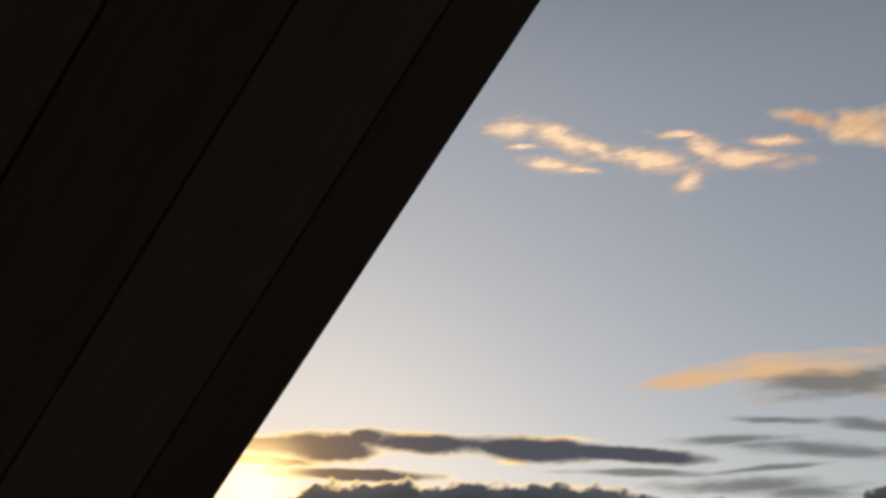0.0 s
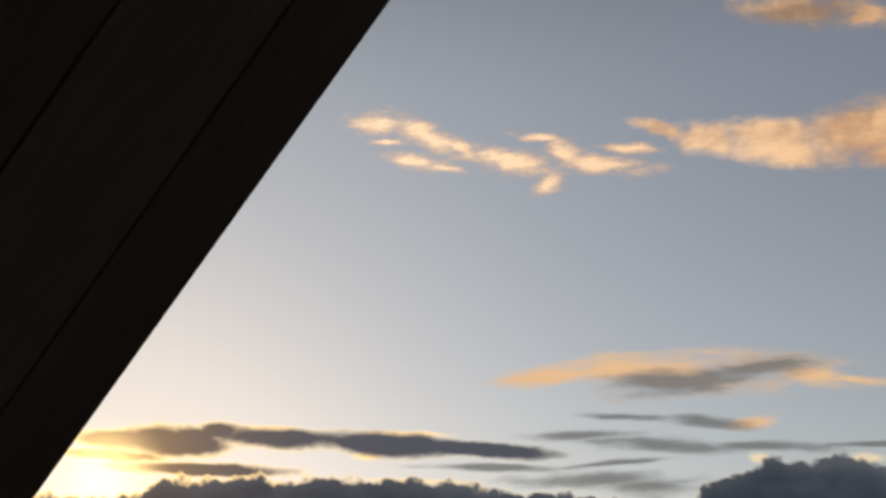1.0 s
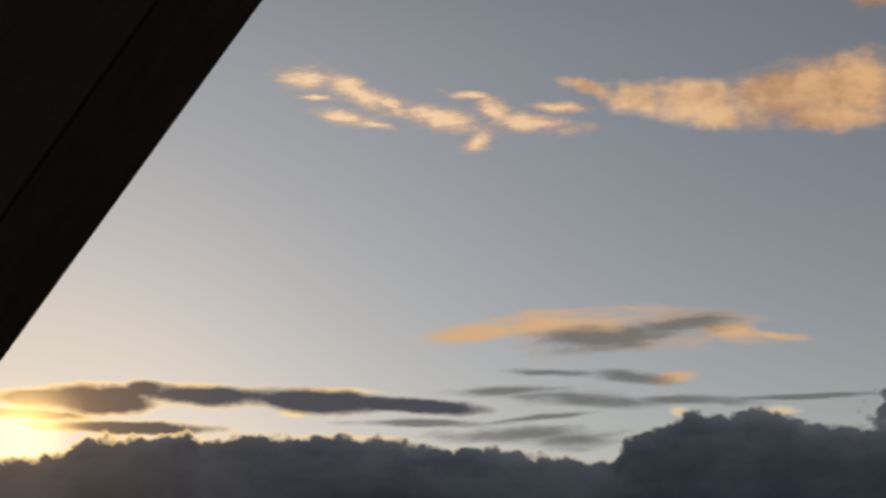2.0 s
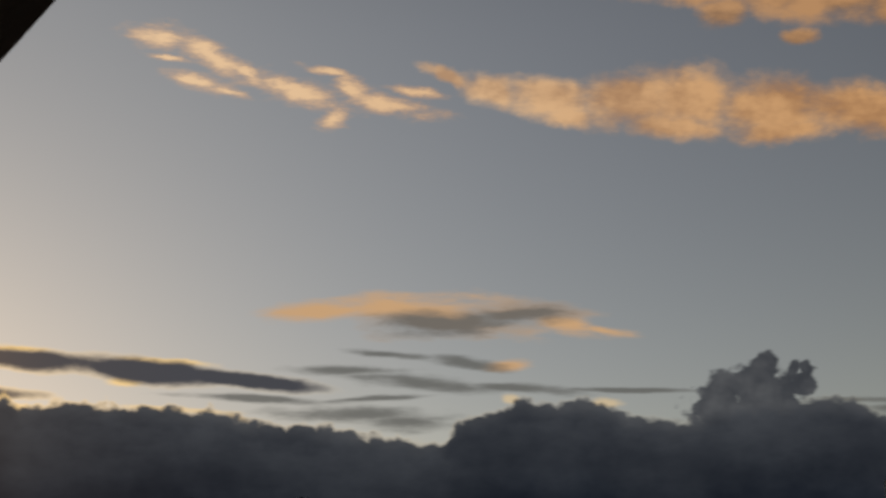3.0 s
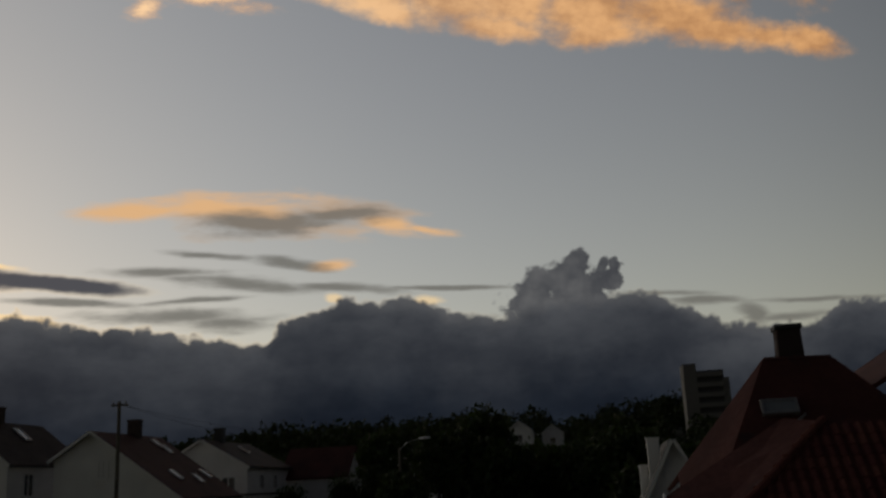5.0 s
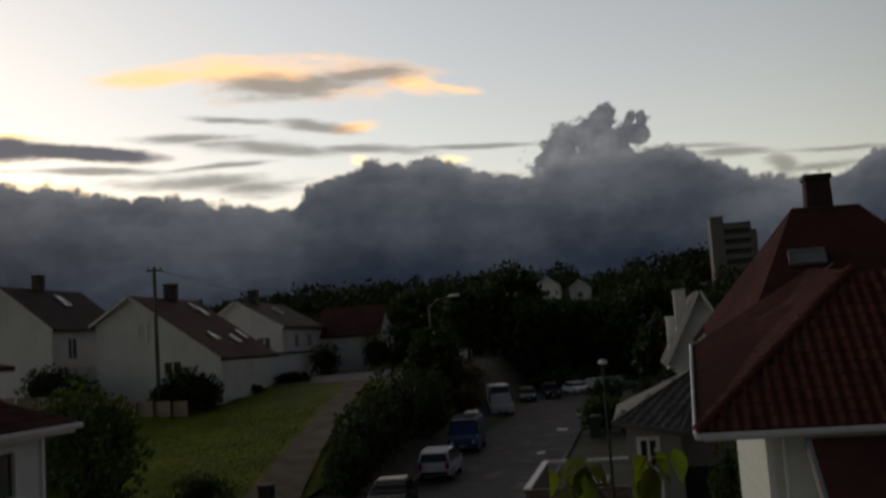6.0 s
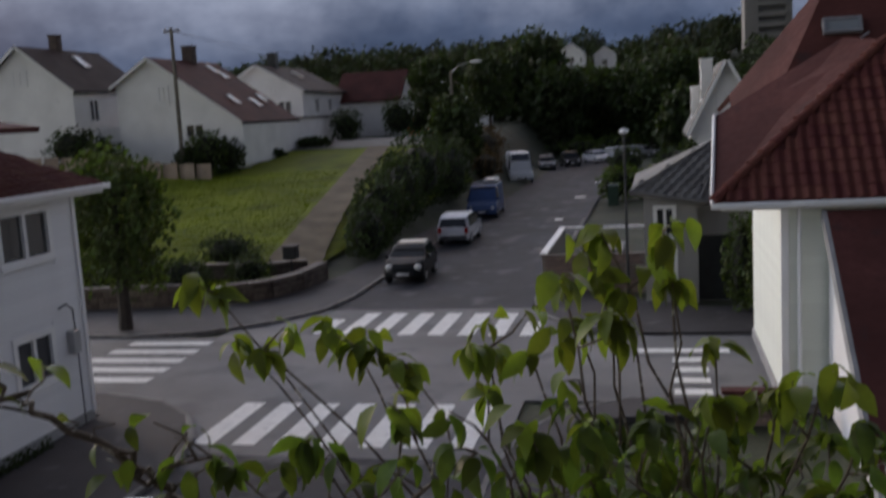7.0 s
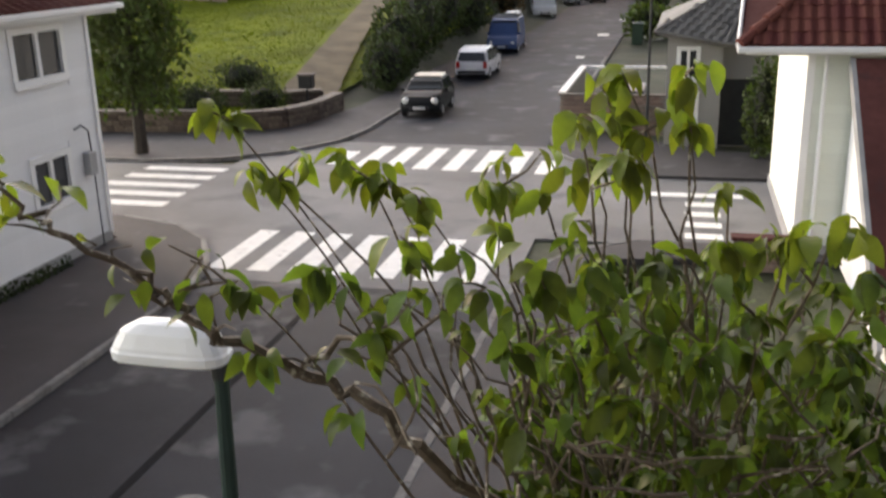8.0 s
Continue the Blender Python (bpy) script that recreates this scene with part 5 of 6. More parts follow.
part("cap", boxed(1.2, 2.6, 20.88, 21.26, 0.7, 0.78, bevel=0.015), TILE_RED_FAR, lw)
# ================= houses above the lawn =================
h1 = gable_house("white_house", -52.4, -48.0, -43.6, 67.5, 78.4, 5.6, 10.1, 13.75, 10.3, RENDER_WHITE, TILE_DARK,
                 "white rendered house with a dark tiled gable roof", [(-48.6, -47.4, 10.9, 12.0)],
                 [(69.6, 70.9, 7.9, 9.6), (74.6, 76.0, 8.1, 9.7)], group="houses above the lawn")
chimney(h1, -48.0, 72.6, 13.2, 15.1, 0.75)
for y, k in ((73.6, 0.35),):
    skylight(h1, (-48.0 + 4.4 * k, y, 13.75 - 3.55 * k + 0.33), (0, 1, 0), (-4.4, 0, 3.55), 0.9, 1.5)
part("porch", boxed(-43.6, -41.4, 70.5, 76.5, 5.2, 7.3), RENDER_WHITE, h1)

h2 = gable_house("blue_white_house", -41.0, -38.0, -30.9, 69.3, 80.6, 4.7, 10.4, 12.3, 7.25, RENDER_WHITE, TILE_RED_FAR,
                 "pale house with a long red tiled lean roof", [(-37.4, -36.6, 8.9, 10.2), (-35.4, -33.9, 6.2, 7.2)], (), group="houses above the lawn")
chimney(h2, -37.9, 76.0, 11.8, 13.7, 0.9)
for x, y in ((-36.9, 78.0), (-36.2, 78.4), (-33.0, 73.2), (-32.6, 76.6), (-33.2, 79.4)):
    k = (x + 38) / 7.1
    skylight(h2, (x, y, 12.3 - 5.05 * k + 0.24), (0, 1, 0), (-7.1, 0, 5.05), 0.75, 1.2)
tw = thing("garage", (-30, 84, 5), "long low white garage with a flat roof", "garage")
part("wall", boxed(-36.0, -30.5, 81.2, 92.0, 4.0, 7.2), RENDER_WHITE, tw)
part("wall", boxed(-30.85, -30.5, 68.9, 81.2, 4.0, 6.95), RENDER_WHITE, tw)
part("roof", boxed(-36.2, -30.3, 81.0, 92.2, 7.2, 7.35), TILE_DARK, tw)

h3 = gable_house("cream_house", -42.8, -38.2, -33.6, 90.5, 103, 6.0, 9.9, 12.5, 9.9, RENDER_WHITE, TILE_DARK,
                 "cream house with a dark gable roof behind the garage", [(-37.6, -36.6, 9.9, 11.2), (-36.2, -34.8, 7.6, 9.0)], [(94, 95.2, 7.8, 9.2), (98, 99.2, 7.8, 9.2)], group="houses above the lawn")
chimney(h3, -38.2, 95, 12.1, 14.0, 0.9, METAL_DARK)
skylight(h3, (-36.4, 97, 11.75), (0, 1, 0), (-4.6, 0, 2.6), 0.8, 1.3)

# house with its ridge across, white gable to the street
h4 = thing("red_roofed_house", (-30, 106, 6), "white house with a red tiled roof and white gable", "house", "houses above the lawn")
bm = bmesh.new()
box(bm, -34.0, -27.2, 102.4, 109.6, 4.5, 8.8)
part("wall", bm, RENDER_WHITE, h4)
for xa in (-27.45, -34.0):
    bm = bmesh.new()
    a = [bm.verts.new((xa, y, z)) for y, z in ((102.4, 8.8), (109.6, 8.8), (106, 11.7))]
    b = [bm.verts.new((xa + 0.25, y, z)) for y, z in ((102.4, 8.8), (109.6, 8.8), (106, 11.7))]
    bm.faces.new(a)
    bm.faces.new(b[::-1])
    for i in range(3):
        bm.faces.new((a[i], b[i], b[(i + 1) % 3], a[(i + 1) % 3]))
    part("gable", bm, RENDER_WHITE, h4)
for s in (-1, 1):
    bm = bmesh.new()
    slab(bm, [(-34.4, 106, 12.0), (-26.8, 106, 12.0), (-26.8, 106 + s * 4.1, 8.7), (-34.4, 106 + s * 4.1, 8.7)], 0.18)
    part("roof", bm, TILE_RED_FAR, h4)
window(h4, "x", -27.2, 1, 105.4, 106.6, 9.2, 10.4, depth=0.02)
for x in (-32.5, -30.0):
    window(h4, "y", 102.4, -1, x, x + 1.1, 6.6, 7.9, depth=0.02)

# small houses further up the street side
for i, (x, y, w, l, zb, ze, zr, roof) in enumerate(((-27.5, 128, 5.0, 7, 5.0, 8.6, 11.2, TILE_DARK), (-23.5, 126, 3.6, 5, 5.0, 7.6, 9.4, TILE_DARK),
                                                  (-17, 205, 5, 8, 12.0, 17.8, 19.6, TILE_RED_FAR), (-10.5, 212, 4.4, 7, 12.0, 17.2, 18.9, TILE_DARK), (4, 235, 7, 9, 12.0, 15.2, 17.6, TILE_DARK), (-30, 190, 7, 9, 10.0, 13.8, 16.2, TILE_DARK))):
    gable_house("hill_house", x - w / 2, x, x + w / 2, y, y + l, zb, ze, zr, ze, RENDER_WHITE, roof, "small white house among the trees", [(x - 0.6, x + 0.6, ze - 2.2, ze - 0.9)], (), group="houses on the hill")

# steep white house beyond the grey one
h5 = gable_house("steep_white_house", 2.35, 4.71, 7.1, 70.0, 79.0, 0.0, 4.9, 9.4, 4.9, RENDER_WHITE, TILE_GREY,
                 "white house with a very steep grey gable roof", [(4.0, 4.6, 5.6, 7.3), (3.2, 3.8, 2.4, 3.8)], (), over=0.55)
chimney(h5, 3.5, 72.5, 6.0, 9.75, 0.85, RENDER_WHITE)
chimney(h5, 2.75, 74.0, 5.0, 7.9, 0.6, RENDER_WHITE)

# ---- tower block ----
tb = thing("tower_block", (26, 255, 8), "grey concrete tower block with balcony bands", "tower block")
part("shaft", boxed(22.0, 31.0, 250, 262, 6, 32.2), SLAB_DARK, tb)
part("stair_core", boxed(21.2, 24.4, 249.2, 258, 6, 34.0), CONCRETE, tb)
part("end_wall", boxed(30.6, 32.2, 249.6, 262, 6, 30.2), CONCRETE, tb)
for k in range(10):
    z = 8 + k * 2.5
    part("balcony", boxed(24.4, 30.6, 248.9, 250.1, z, z + 1.15), CONCRETE, tb)

# ================= poles, lamps, small street things =================
up = thing("utility_pole", (-34.2, 66, terrain(-34.2, 66) - 0.1), "tall weathered wooden utility pole", "utility pole")
zt = 14.2
part("pole", tubed([(-34.2, 66, terrain(-34.2, 66) - 0.1), (-34.15, 66, zt)], [0.17, 0.12], 8), WOOD_POLE, up)
part("crossarm", boxed(-34.75, -33.5, 65.94, 66.06, zt - 0.35, zt - 0.2), WOOD_POLE, up)
for x in (-34.6, -33.65):
    part("insulator", tubed([(x, 66, zt - 0.2), (x, 66, zt - 0.02)], [0.05, 0.035], 6), METAL_DARK, up)
p2 = thing("utility_pole", (-15.6, 75, terrain(-15.6, 75) - 0.1), "wooden utility pole with a lamp arm among the street shrubs", "utility pole")
part("pole", tubed([(-15.6, 75, terrain(-15.6, 75) - 0.1), (-15.55, 75, 10.2)], [0.15, 0.11], 8), WOOD_POLE, p2)
part("lamp_arm", tubed([(-15.55, 75, 10.0), (-14.9, 74.9, 10.55), (-13.9, 74.8, 10.75)], [0.035, 0.03, 0.03], 6), METAL_GREY, p2)
bm = bmesh.new()
bmesh.ops.create_uvsphere(bm, u_segments=12, v_segments=8, radius=0.2, matrix=Matrix.Translation((-13.5, 74.8, 10.78)) @ Matrix.Diagonal((2.4, 1, 0.55, 1)))
part("lamp_head", bm, LAMP_WHITE, p2, "pale street lamp head", smooth=True)
p3 = thing("utility_pole", (-25.9, 108, terrain(-25.9, 108) - 0.1), "wooden utility pole behind the red roofed house", "utility pole")
part("pole", tubed([(-25.9, 108, terrain(-25.9, 108) - 0.1), (-25.85, 108, 13.4)], [0.15, 0.11], 8), WOOD_POLE, p3)
for a, b in (((-34.15, 66, 14.0), (-15.55, 75, 10.1)), ((-34.15, 66, 14.0), (-25.85, 108, 13.3))):
    a, b = Vector(a), Vector(b)
    pts = [a.lerp(b, k / 10) - Vector((0, 0, 0.9 * (1 - (2 * k / 10 - 1) ** 2))) for k in range(11)]
    tagged(part("overhead_cable", tubed(pts, [0.012] * 11, 4), PLASTIC), "thin black overhead cable between poles", "cable")

# street lamp near the window: white shoe-shaped head on a dark green post
sl = thing("street_lamp", (-2.98, 5.6, 0.1), "white street lamp head on a dark green post", "street lamp", "street lamps")
part("post", tubed([(-3.03, 5.6, 0.1), (-3.0, 5.6, 3.0), (-2.97, 5.6, 4.24)], [0.075, 0.06, 0.05], 10), GREEN_POST, sl)
bm = bmesh.new()
rings = []
N = 18
for z, sx, sy, dx in ((4.285, 0.40, 0.145, 0.0), (4.30, 0.43, 0.16, 0.0), (4.36, 0.435, 0.165, 0.0), (4.375, 0.42, 0.155, 0.0), (4.40, 0.41, 0.15, 0.0), (4.50, 0.35, 0.115, 0.0), (4.56, 0.24, 0.07, 0.01), (4.575, 0.1, 0.03, 0.02)):
    ring = []
    for i in range(N):
        a = i * math.tau / N
        cx_, sy_ = math.cos(a), math.sin(a)
        k = abs(cx_) ** 0.4 * (1 if cx_ > 0 else -1)
        ring.append(bm.verts.new((-3.33 + dx + k * sx, 5.6 + abs(sy_) ** 0.7 * (1 if sy_ > 0 else -1) * sy, z)))
    rings.append(ring)
for r0, r1 in zip(rings, rings[1:]):
    for i in range(N):
        bm.faces.new((r0[i], r0[(i + 1) % N], r1[(i + 1) % N], r1[i]))
bm.faces.new(rings[0][::-1])
bm.faces.new(rings[-1])
head = part("lamp_head", bm, LAMP_WHITE, sl, "white moulded lamp housing")
part("collar", tubed([(-2.97, 5.6, 4.18), (-2.97, 5.6, 4.29)], [0.065, 0.065], 10), METAL_DARK, head)
part("lens", boxed(-3.7, -3.15, 5.5, 5.7, 4.262, 4.284, bevel=0.008), HEADLAMP, head)

# lamp post at the far corner
s2 = thing("street_lamp", (-1.15, 34.9, 0.1), "slim dark street lamp with a white globe head", "street lamp", "street lamps")
part("post", tubed([(-1.15, 34.9, 0.1), (-1.15, 34.9, 5.9)], [0.06, 0.045], 8), METAL_DARK, s2)
bm = bmesh.new()
bmesh.ops.create_uvsphere(bm, u_segments=12, v_segments=8, radius=0.15, matrix=Matrix.Translation((-1.15, 34.9, 6.0)) @ Matrix.Diagonal((1.2, 1, 0.6, 1)))
part("lamp_head", bm, LAMP_WHITE, s2, smooth=True)

# litter bin by the path
lb = thing("litter_bin", (-15.9, 39.9, 0.1), "dark litter bin with a pale lid", "litter bin")
lz = terrain(-15.9, 39.9) + 0.05
part("post", tubed([(-15.9, 39.9, 0.0), (-15.9, 39.9, 1.2)], [0.04, 0.04], 8), METAL_DARK, lb)
part("body", boxed(-16.2, -15.6, 39.65, 40.15, 1.0, 1.55, bevel=0.03), PLASTIC, lb)
part("lid", boxed(-16.25, -15.55, 39.6, 40.2, 1.55, 1.63, bevel=0.02), STONE_CAP, lb)
# wheelie bin
wb_ = thing("wheeled_bin", (-3.05, 67.3, 0), "green wheeled waste bin beside the hedge", "waste bin")
part("body", boxed(-3.4, -2.7, 67.0, 67.7, 0.05, 1.4, bevel=0.04), BIN_GREEN, wb_)
part("lid", boxed(-3.45, -2.65, 66.95, 67.75, 1.4, 1.5, bevel=0.03), BIN_GREEN, wb_)
for x in (-3.4, -2.75):
    part("wheel", tubed([(x, 67.65, 0.12), (x + 0.06, 67.65, 0.12)], [0.12, 0.12], 10), RUBBER, wb_)
# orange cover on the yard
shrub("orange_parasol", (-24.5, 101, terrain(-24.5, 101)), (1.4, 1.0, 1.0), 260, 0.8, ORANGE, "bright orange cover in the far garden", "garden cover", 31, core=False)


# ---- stone park walls ----
def stone_wall(pts, height, label, seed):
    rng = np.random.default_rng(seed)
    t = thing("park_wall", (pts[0][0], pts[0][1], 0), label, "wall", "park walls")
    cap_n = 0
    meshes = []
    for k in range(6):
        bm = bmesh.new()
        box(bm, -0.5, 0.5, -0.5, 0.5, -0.5, 0.5, bevel=0.07)
        for v in bm.verts:
            v.co += Vector(rng.normal(size=3)) * 0.035
        me = bpy.data.meshes.new("stone")
        bm.to_mesh(me)
        bm.free()
        me.materials.append(STONE)
        meshes.append(me)
    bm = bmesh.new()
    for (ax, ay), (bx_, by_) in zip(pts, pts[1:]):
        a, b = Vector((ax, ay, 0)), Vector((bx_, by_, 0))
        L, ang = (b - a).length, math.atan2(by_ - ay, bx_ - ax)
        box(bm, 0, L, -0.16, 0.16, -0.1, height - 0.04, m=Matrix.Translation(a) @ Matrix.Rotation(ang, 4, "Z"))
        z = 0.05
        while z < height - 0.1:
            rh_ = min(rng.uniform(0.2, 0.3), height - z)
            u = 0.0
            while u < L:
                w = rng.uniform(0.3, 0.62)
                w = min(w, L - u + 0.05)
                for sd in (-1, 1):
                    m = Matrix.Translation(a) @ Matrix.Rotation(ang, 4, "Z") @ Matrix.Translation((u + w / 2, sd * 0.14, z + rh_ / 2)) @ Matrix.Diagonal((w * 0.97, 0.16, rh_ * 0.95, 1))
                    if sd == -1 or z > height - 0.4:
                        piece("stone", meshes[int(rng.integers(6))], m, t)
                u += w
            z += rh_
        n = max(1, int(L / 0.8))
        for k in range(n):
            cm = bmesh.new()
            box(cm, k * L / n + 0.01, (k + 1) * L / n - 0.01, -0.26, 0.26, height, height + 0.09, bevel=0.02, m=Matrix.Translation(a) @ Matrix.Rotation(ang, 4, "Z"))
            part("cap_stone", cm, STONE_CAP, t)
    part("wall_core", bm, STONE, t)


stone_wall([(-28, 33.9), (-22.0, 33.9), (-18.1, 34.3)], 0.85, "rough dark stone wall with pale cap stones", 3)
stone_wall([(-16.6, 34.7), (-15.2, 35.6), (-14.6, 37.3), (-14.5, 40.0)], 0.75, "curved rough stone wall round the park corner", 4)
stone_wall([(-21.5, 38.6), (-17.9, 38.9)], 0.95, "second stone wall behind the entrance", 5)
stone_wall([(-16.9, 39.8), (-15.4, 40.4)], 0.8, "short stone wall end beside the path", 6)
st = thing("entrance_step", (-17.3, 36, 0.1), "pale stone step between the park walls", "step")
part("step", boxed(-18.0, -16.6, 34.6, 38.0, 0.0, 0.28, bevel=0.03), STONE_CAP, st)


# ================= parked vehicles =================
def car(name, where, turn, label, paint, L=3.75, W=1.68, H=1.5, roof=None, kind="hatch", group="parked cars"):
    """A parked car, nose to local -y. Side outline lofted across with the sides drawn in over the waist."""
    t = thing(name, where, label, "van" if kind == "van" else "car", group, world_coords=False, turn=turn)
    h = L / 2
    if kind == "van":
        prof = [(-h, 0.3), (-h - 0.02, 0.62), (-h + 0.1, 0.95), (-h + 0.75, 1.12), (-h + 1.35, H - 0.08), (-h + 1.8, H), (h - 0.15, H - 0.02), (h, H - 0.2), (h, 0.32)]
        waist, glass_top = 1.1, H - 0.18
        wind = ((-h + 0.8, 1.14), (-h + 1.32, H - 0.14))
        rear = ((h + 0.0, H - 0.7), (h - 0.02, H - 0.25))
        side = [(-h + 0.95, -h + 2.0)] 
    elif kind == "round":
        prof = [(-h, 0.28), (-h - 0.04, 0.46), (-h + 0.02, 0.68), (-h + 0.25, 0.86), (-h + 0.65, 0.98), (-h + 1.0, 1.05), (-h + 1.5, 1.36), (-h + 1.85, H - 0.03), (-h + 2.25, H),
                (h - 0.95, H - 0.04), (h - 0.5, H - 0.18), (h - 0.14, 1.0), (h, 0.62), (h - 0.03, 0.3)]
        waist, glass_top = 0.95, H - 0.12
        wind = ((-h + 1.06, 1.09), (-h + 1.72, 1.44))
        rear = ((h - 0.17, 1.03), (h - 0.46, H - 0.22))
        side = [(-h + 1.5, -h + 2.15), (-h + 2.22, h - 0.6)]
    else:
        prof = [(-h, 0.28), (-h - 0.03, 0.5), (-h + 0.06, 0.72), (-h + 0.35, 0.84), (-h + 1.0, 0.95), (-h + 1.62, H - 0.06), (-h + 2.1, H), (h - 0.75, H - 0.04), (h - 0.3, H - 0.2), (h - 0.03, 0.92), (h, 0.55), (h - 0.02, 0.3)]
        waist, glass_top = 0.93, H - 0.1
        wind = ((-h + 1.04, 0.98), (-h + 1.6, H - 0.1))
        rear = ((h - 0.06, 0.98), (h - 0.27, H - 0.22))
        side = [(-h + 1.35, -h + 2.15), (-h + 2.22, h - 0.45)]

    def half(z):
        k = max(0.0, (z - waist) / (H - waist))
        low = max(0.0, (0.5 - z) / 0.5) * 0.06
        return W / 2 * (1 - (0.27 if kind == "round" else 0.16) * k - low)

    bm = bmesh.new()
    cols = (-1, -0.93, -0.5, 0, 0.5, 0.93, 1)
    grid = [[bm.verts.new((c * half(z), y + ((0.22 if kind == "round" else 0.10) * abs(c) ** 3 if y < 0 else -0.06 * abs(c) ** 3) * (abs(y) > h - 0.5), z - 0.03 * (abs(c) == 1) * (z > 0.9))) for y, z in prof] for c in cols]
    n = len(prof)
    for g0, g1 in zip(grid, grid[1:]):
        for i in range(n):
            j = (i + 1) % n
            bm.faces.new((g0[i], g0[j], g1[j], g1[i]))
    bm.faces.new(grid[0])
    bm.faces.new(grid[-1][::-1])
    body = part("body", bm, paint, t)
    soft = body.modifiers.new("soft_edges", "BEVEL")
    soft.width, soft.segments, soft.limit_method, soft.angle_limit = 0.07, 3, "ANGLE", 0.3

    def pane(pts, nm="window", mt=GLASS):
        b = bmesh.new()
        ps = [Vector(p) for p in pts]
        nn = (ps[1] - ps[0]).cross(ps[2] - ps[0]).normalized()
        c = sum(ps, Vector()) / len(ps)
        if nn.dot(c - Vector((0, 0, 0.7))) < 0:
            nn = -nn
        a = [b.verts.new(p + nn * 0.012) for p in ps]
        q = [b.verts.new(p - nn * 0.02) for p in ps]
        b.faces.new(a)
        b.faces.new(q[::-1])
        for i in range(len(ps)):
            j = (i + 1) % len(ps)
            b.faces.new((a[i], q[i], q[j], a[j]))
        return part(nm, b, mt, body)

    (y0, z0), (y1, z1) = wind
    pane([(-half(z0) * 0.9, y0, z0), (half(z0) * 0.9, y0, z0), (half(z1) * 0.88, y1, z1), (-half(z1) * 0.88, y1, z1)], "windscreen")
    (y0, z0), (y1, z1) = rear
    pane([(-half(z0) * 0.86, y0, z0), (half(z0) * 0.86, y0, z0), (half(z1) * 0.84, y1, z1), (-half(z1) * 0.84, y1, z1)], "rear_window")
    for s in (-1, 1):
        for ya, yb in side:
            za, zb = waist + 0.04, glass_top
            lean = 0.28 if ya < -0.3 else 0.05
            pane([(s * (half(za) + 0.004), ya - lean, za), (s * (half(za) + 0.004), yb, za), (s * (half(zb) + 0.004), yb, zb), (s * (half(zb) + 0.004), ya + 0.12, zb)], "side_window")
    if roof:
        b = bmesh.new()
        box(b, -half(H) * 0.97, half(H) * 0.97, -h + 1.9, h - 0.75, H - 0.05, H + 0.02, bevel=0.03)
        part("roof_panel", b, roof, body, "cream coloured roof")
    for s in (-1, 1):
        b = bmesh.new()
        bmesh.ops.create_uvsphere(b, u_segments=10, v_segments=7, radius=0.16 if kind == "round" else 0.13, matrix=Matrix.Translation((s * W * 0.36, -h + (0.16 if kind == "round" else 0.08), 0.72 if kind == "round" else 0.68)) @ Matrix.Diagonal((1.0, 0.55, 0.9, 1)))
        part("headlight", b, HEADLAMP, body, "clear headlamp", smooth=True)
        part("tail_light", boxed(*sorted((s * W * 0.36, s * W * 0.465)), h - 0.14, h + 0.015, 0.62, 0.95, bevel=0.02), TAIL_RED, body, "red tail lamp")
        part("mirror", boxed(*sorted((s * (W / 2 - 0.02), s * (W / 2 + 0.16))), -h + 1.15, -h + 1.3, waist, waist + 0.15, bevel=0.03), paint, body)
        for yy in (-h + 0.72, h - 0.68):
            wl = part("wheel", tubed([(s * (W / 2 - 0.19), yy, 0.3), (s * (W / 2 + 0.005), yy, 0.3)], [0.3, 0.3], 16), RUBBER, t)
            part("rim", tubed([(s * (W / 2 - 0.02), yy, 0.3), (s * (W / 2 + 0.015), yy, 0.3)], [0.19, 0.17], 12), HUB, wl)
    part("grille", boxed(-0.42, 0.42, -h - 0.045, -h + 0.05, 0.36, 0.52, bevel=0.015), PLASTIC, body)
    part("bumper", boxed(-W * 0.42, W * 0.42, h - 0.08, h + 0.04, 0.34, 0.5, bevel=0.03), PLASTIC, body)
    part("plate", boxed(-0.26, 0.26, -h - 0.062, -h - 0.045, 0.4, 0.5), PLATE, body, "blank number plate")
    part("plate", boxed(-0.26, 0.26, h + 0.03, h + 0.05, 0.52, 0.63), PLATE, body, "blank number plate")
    return t


car("small_car", (-10.55, 40.3, 0), 3, "small black hatchback with a cream roof parked at the kerb", CAR_BLACK, 3.7, 1.7, 1.52, roof=CAR_TOP, kind="round")
car("family_car", (-10.7, 51.9, 0), 180, "white family car parked nose away from the junction", CAR_SILVER, 4.0, 1.74, 1.62)
bv = car("blue_van", (-11.4, 64.5, 0), 2, "blue panel van parked behind the white car", CAR_BLUE, 4.9, 1.95, 2.1, kind="van")
for yy in (-0.6, 0.5, 1.6):
    part("roof_bar", boxed(-0.85, 0.85, yy, yy + 0.06, 2.1, 2.2), METAL_GREY, bv, "steel roof bar")
part("roof_box", boxed(-0.1, 0.75, -0.4, 1.5, 2.2, 2.42, bevel=0.05), METAL_GREY, bv, "pale load on the roof bars")
car("white_van", (-13.2, 93.6, 0), 14, "tall white camper van parked at the bend", CAR_WHITE, 5.6, 2.15, 2.85, kind="van")
car("grey_car", (-12.3, 110, 0), 10, "dark grey car parked far up the street", CAR_GREY, 4.3, 1.75, 1.6)
car("dark_van", (-10.0, 114, 0), 14, "dark car parked in the row up the street", CAR_BLACK, 4.4, 1.8, 1.7)
car("pale_car", (-7.3, 119, 0), 30, "pale car parked across the street end", CAR_SILVER, 4.2, 1.75, 1.5)
car("silver_car", (-4.6, 124, 0), 60, "silver car parked across the street end", CAR_SILVER, 4.4, 1.75, 1.55)
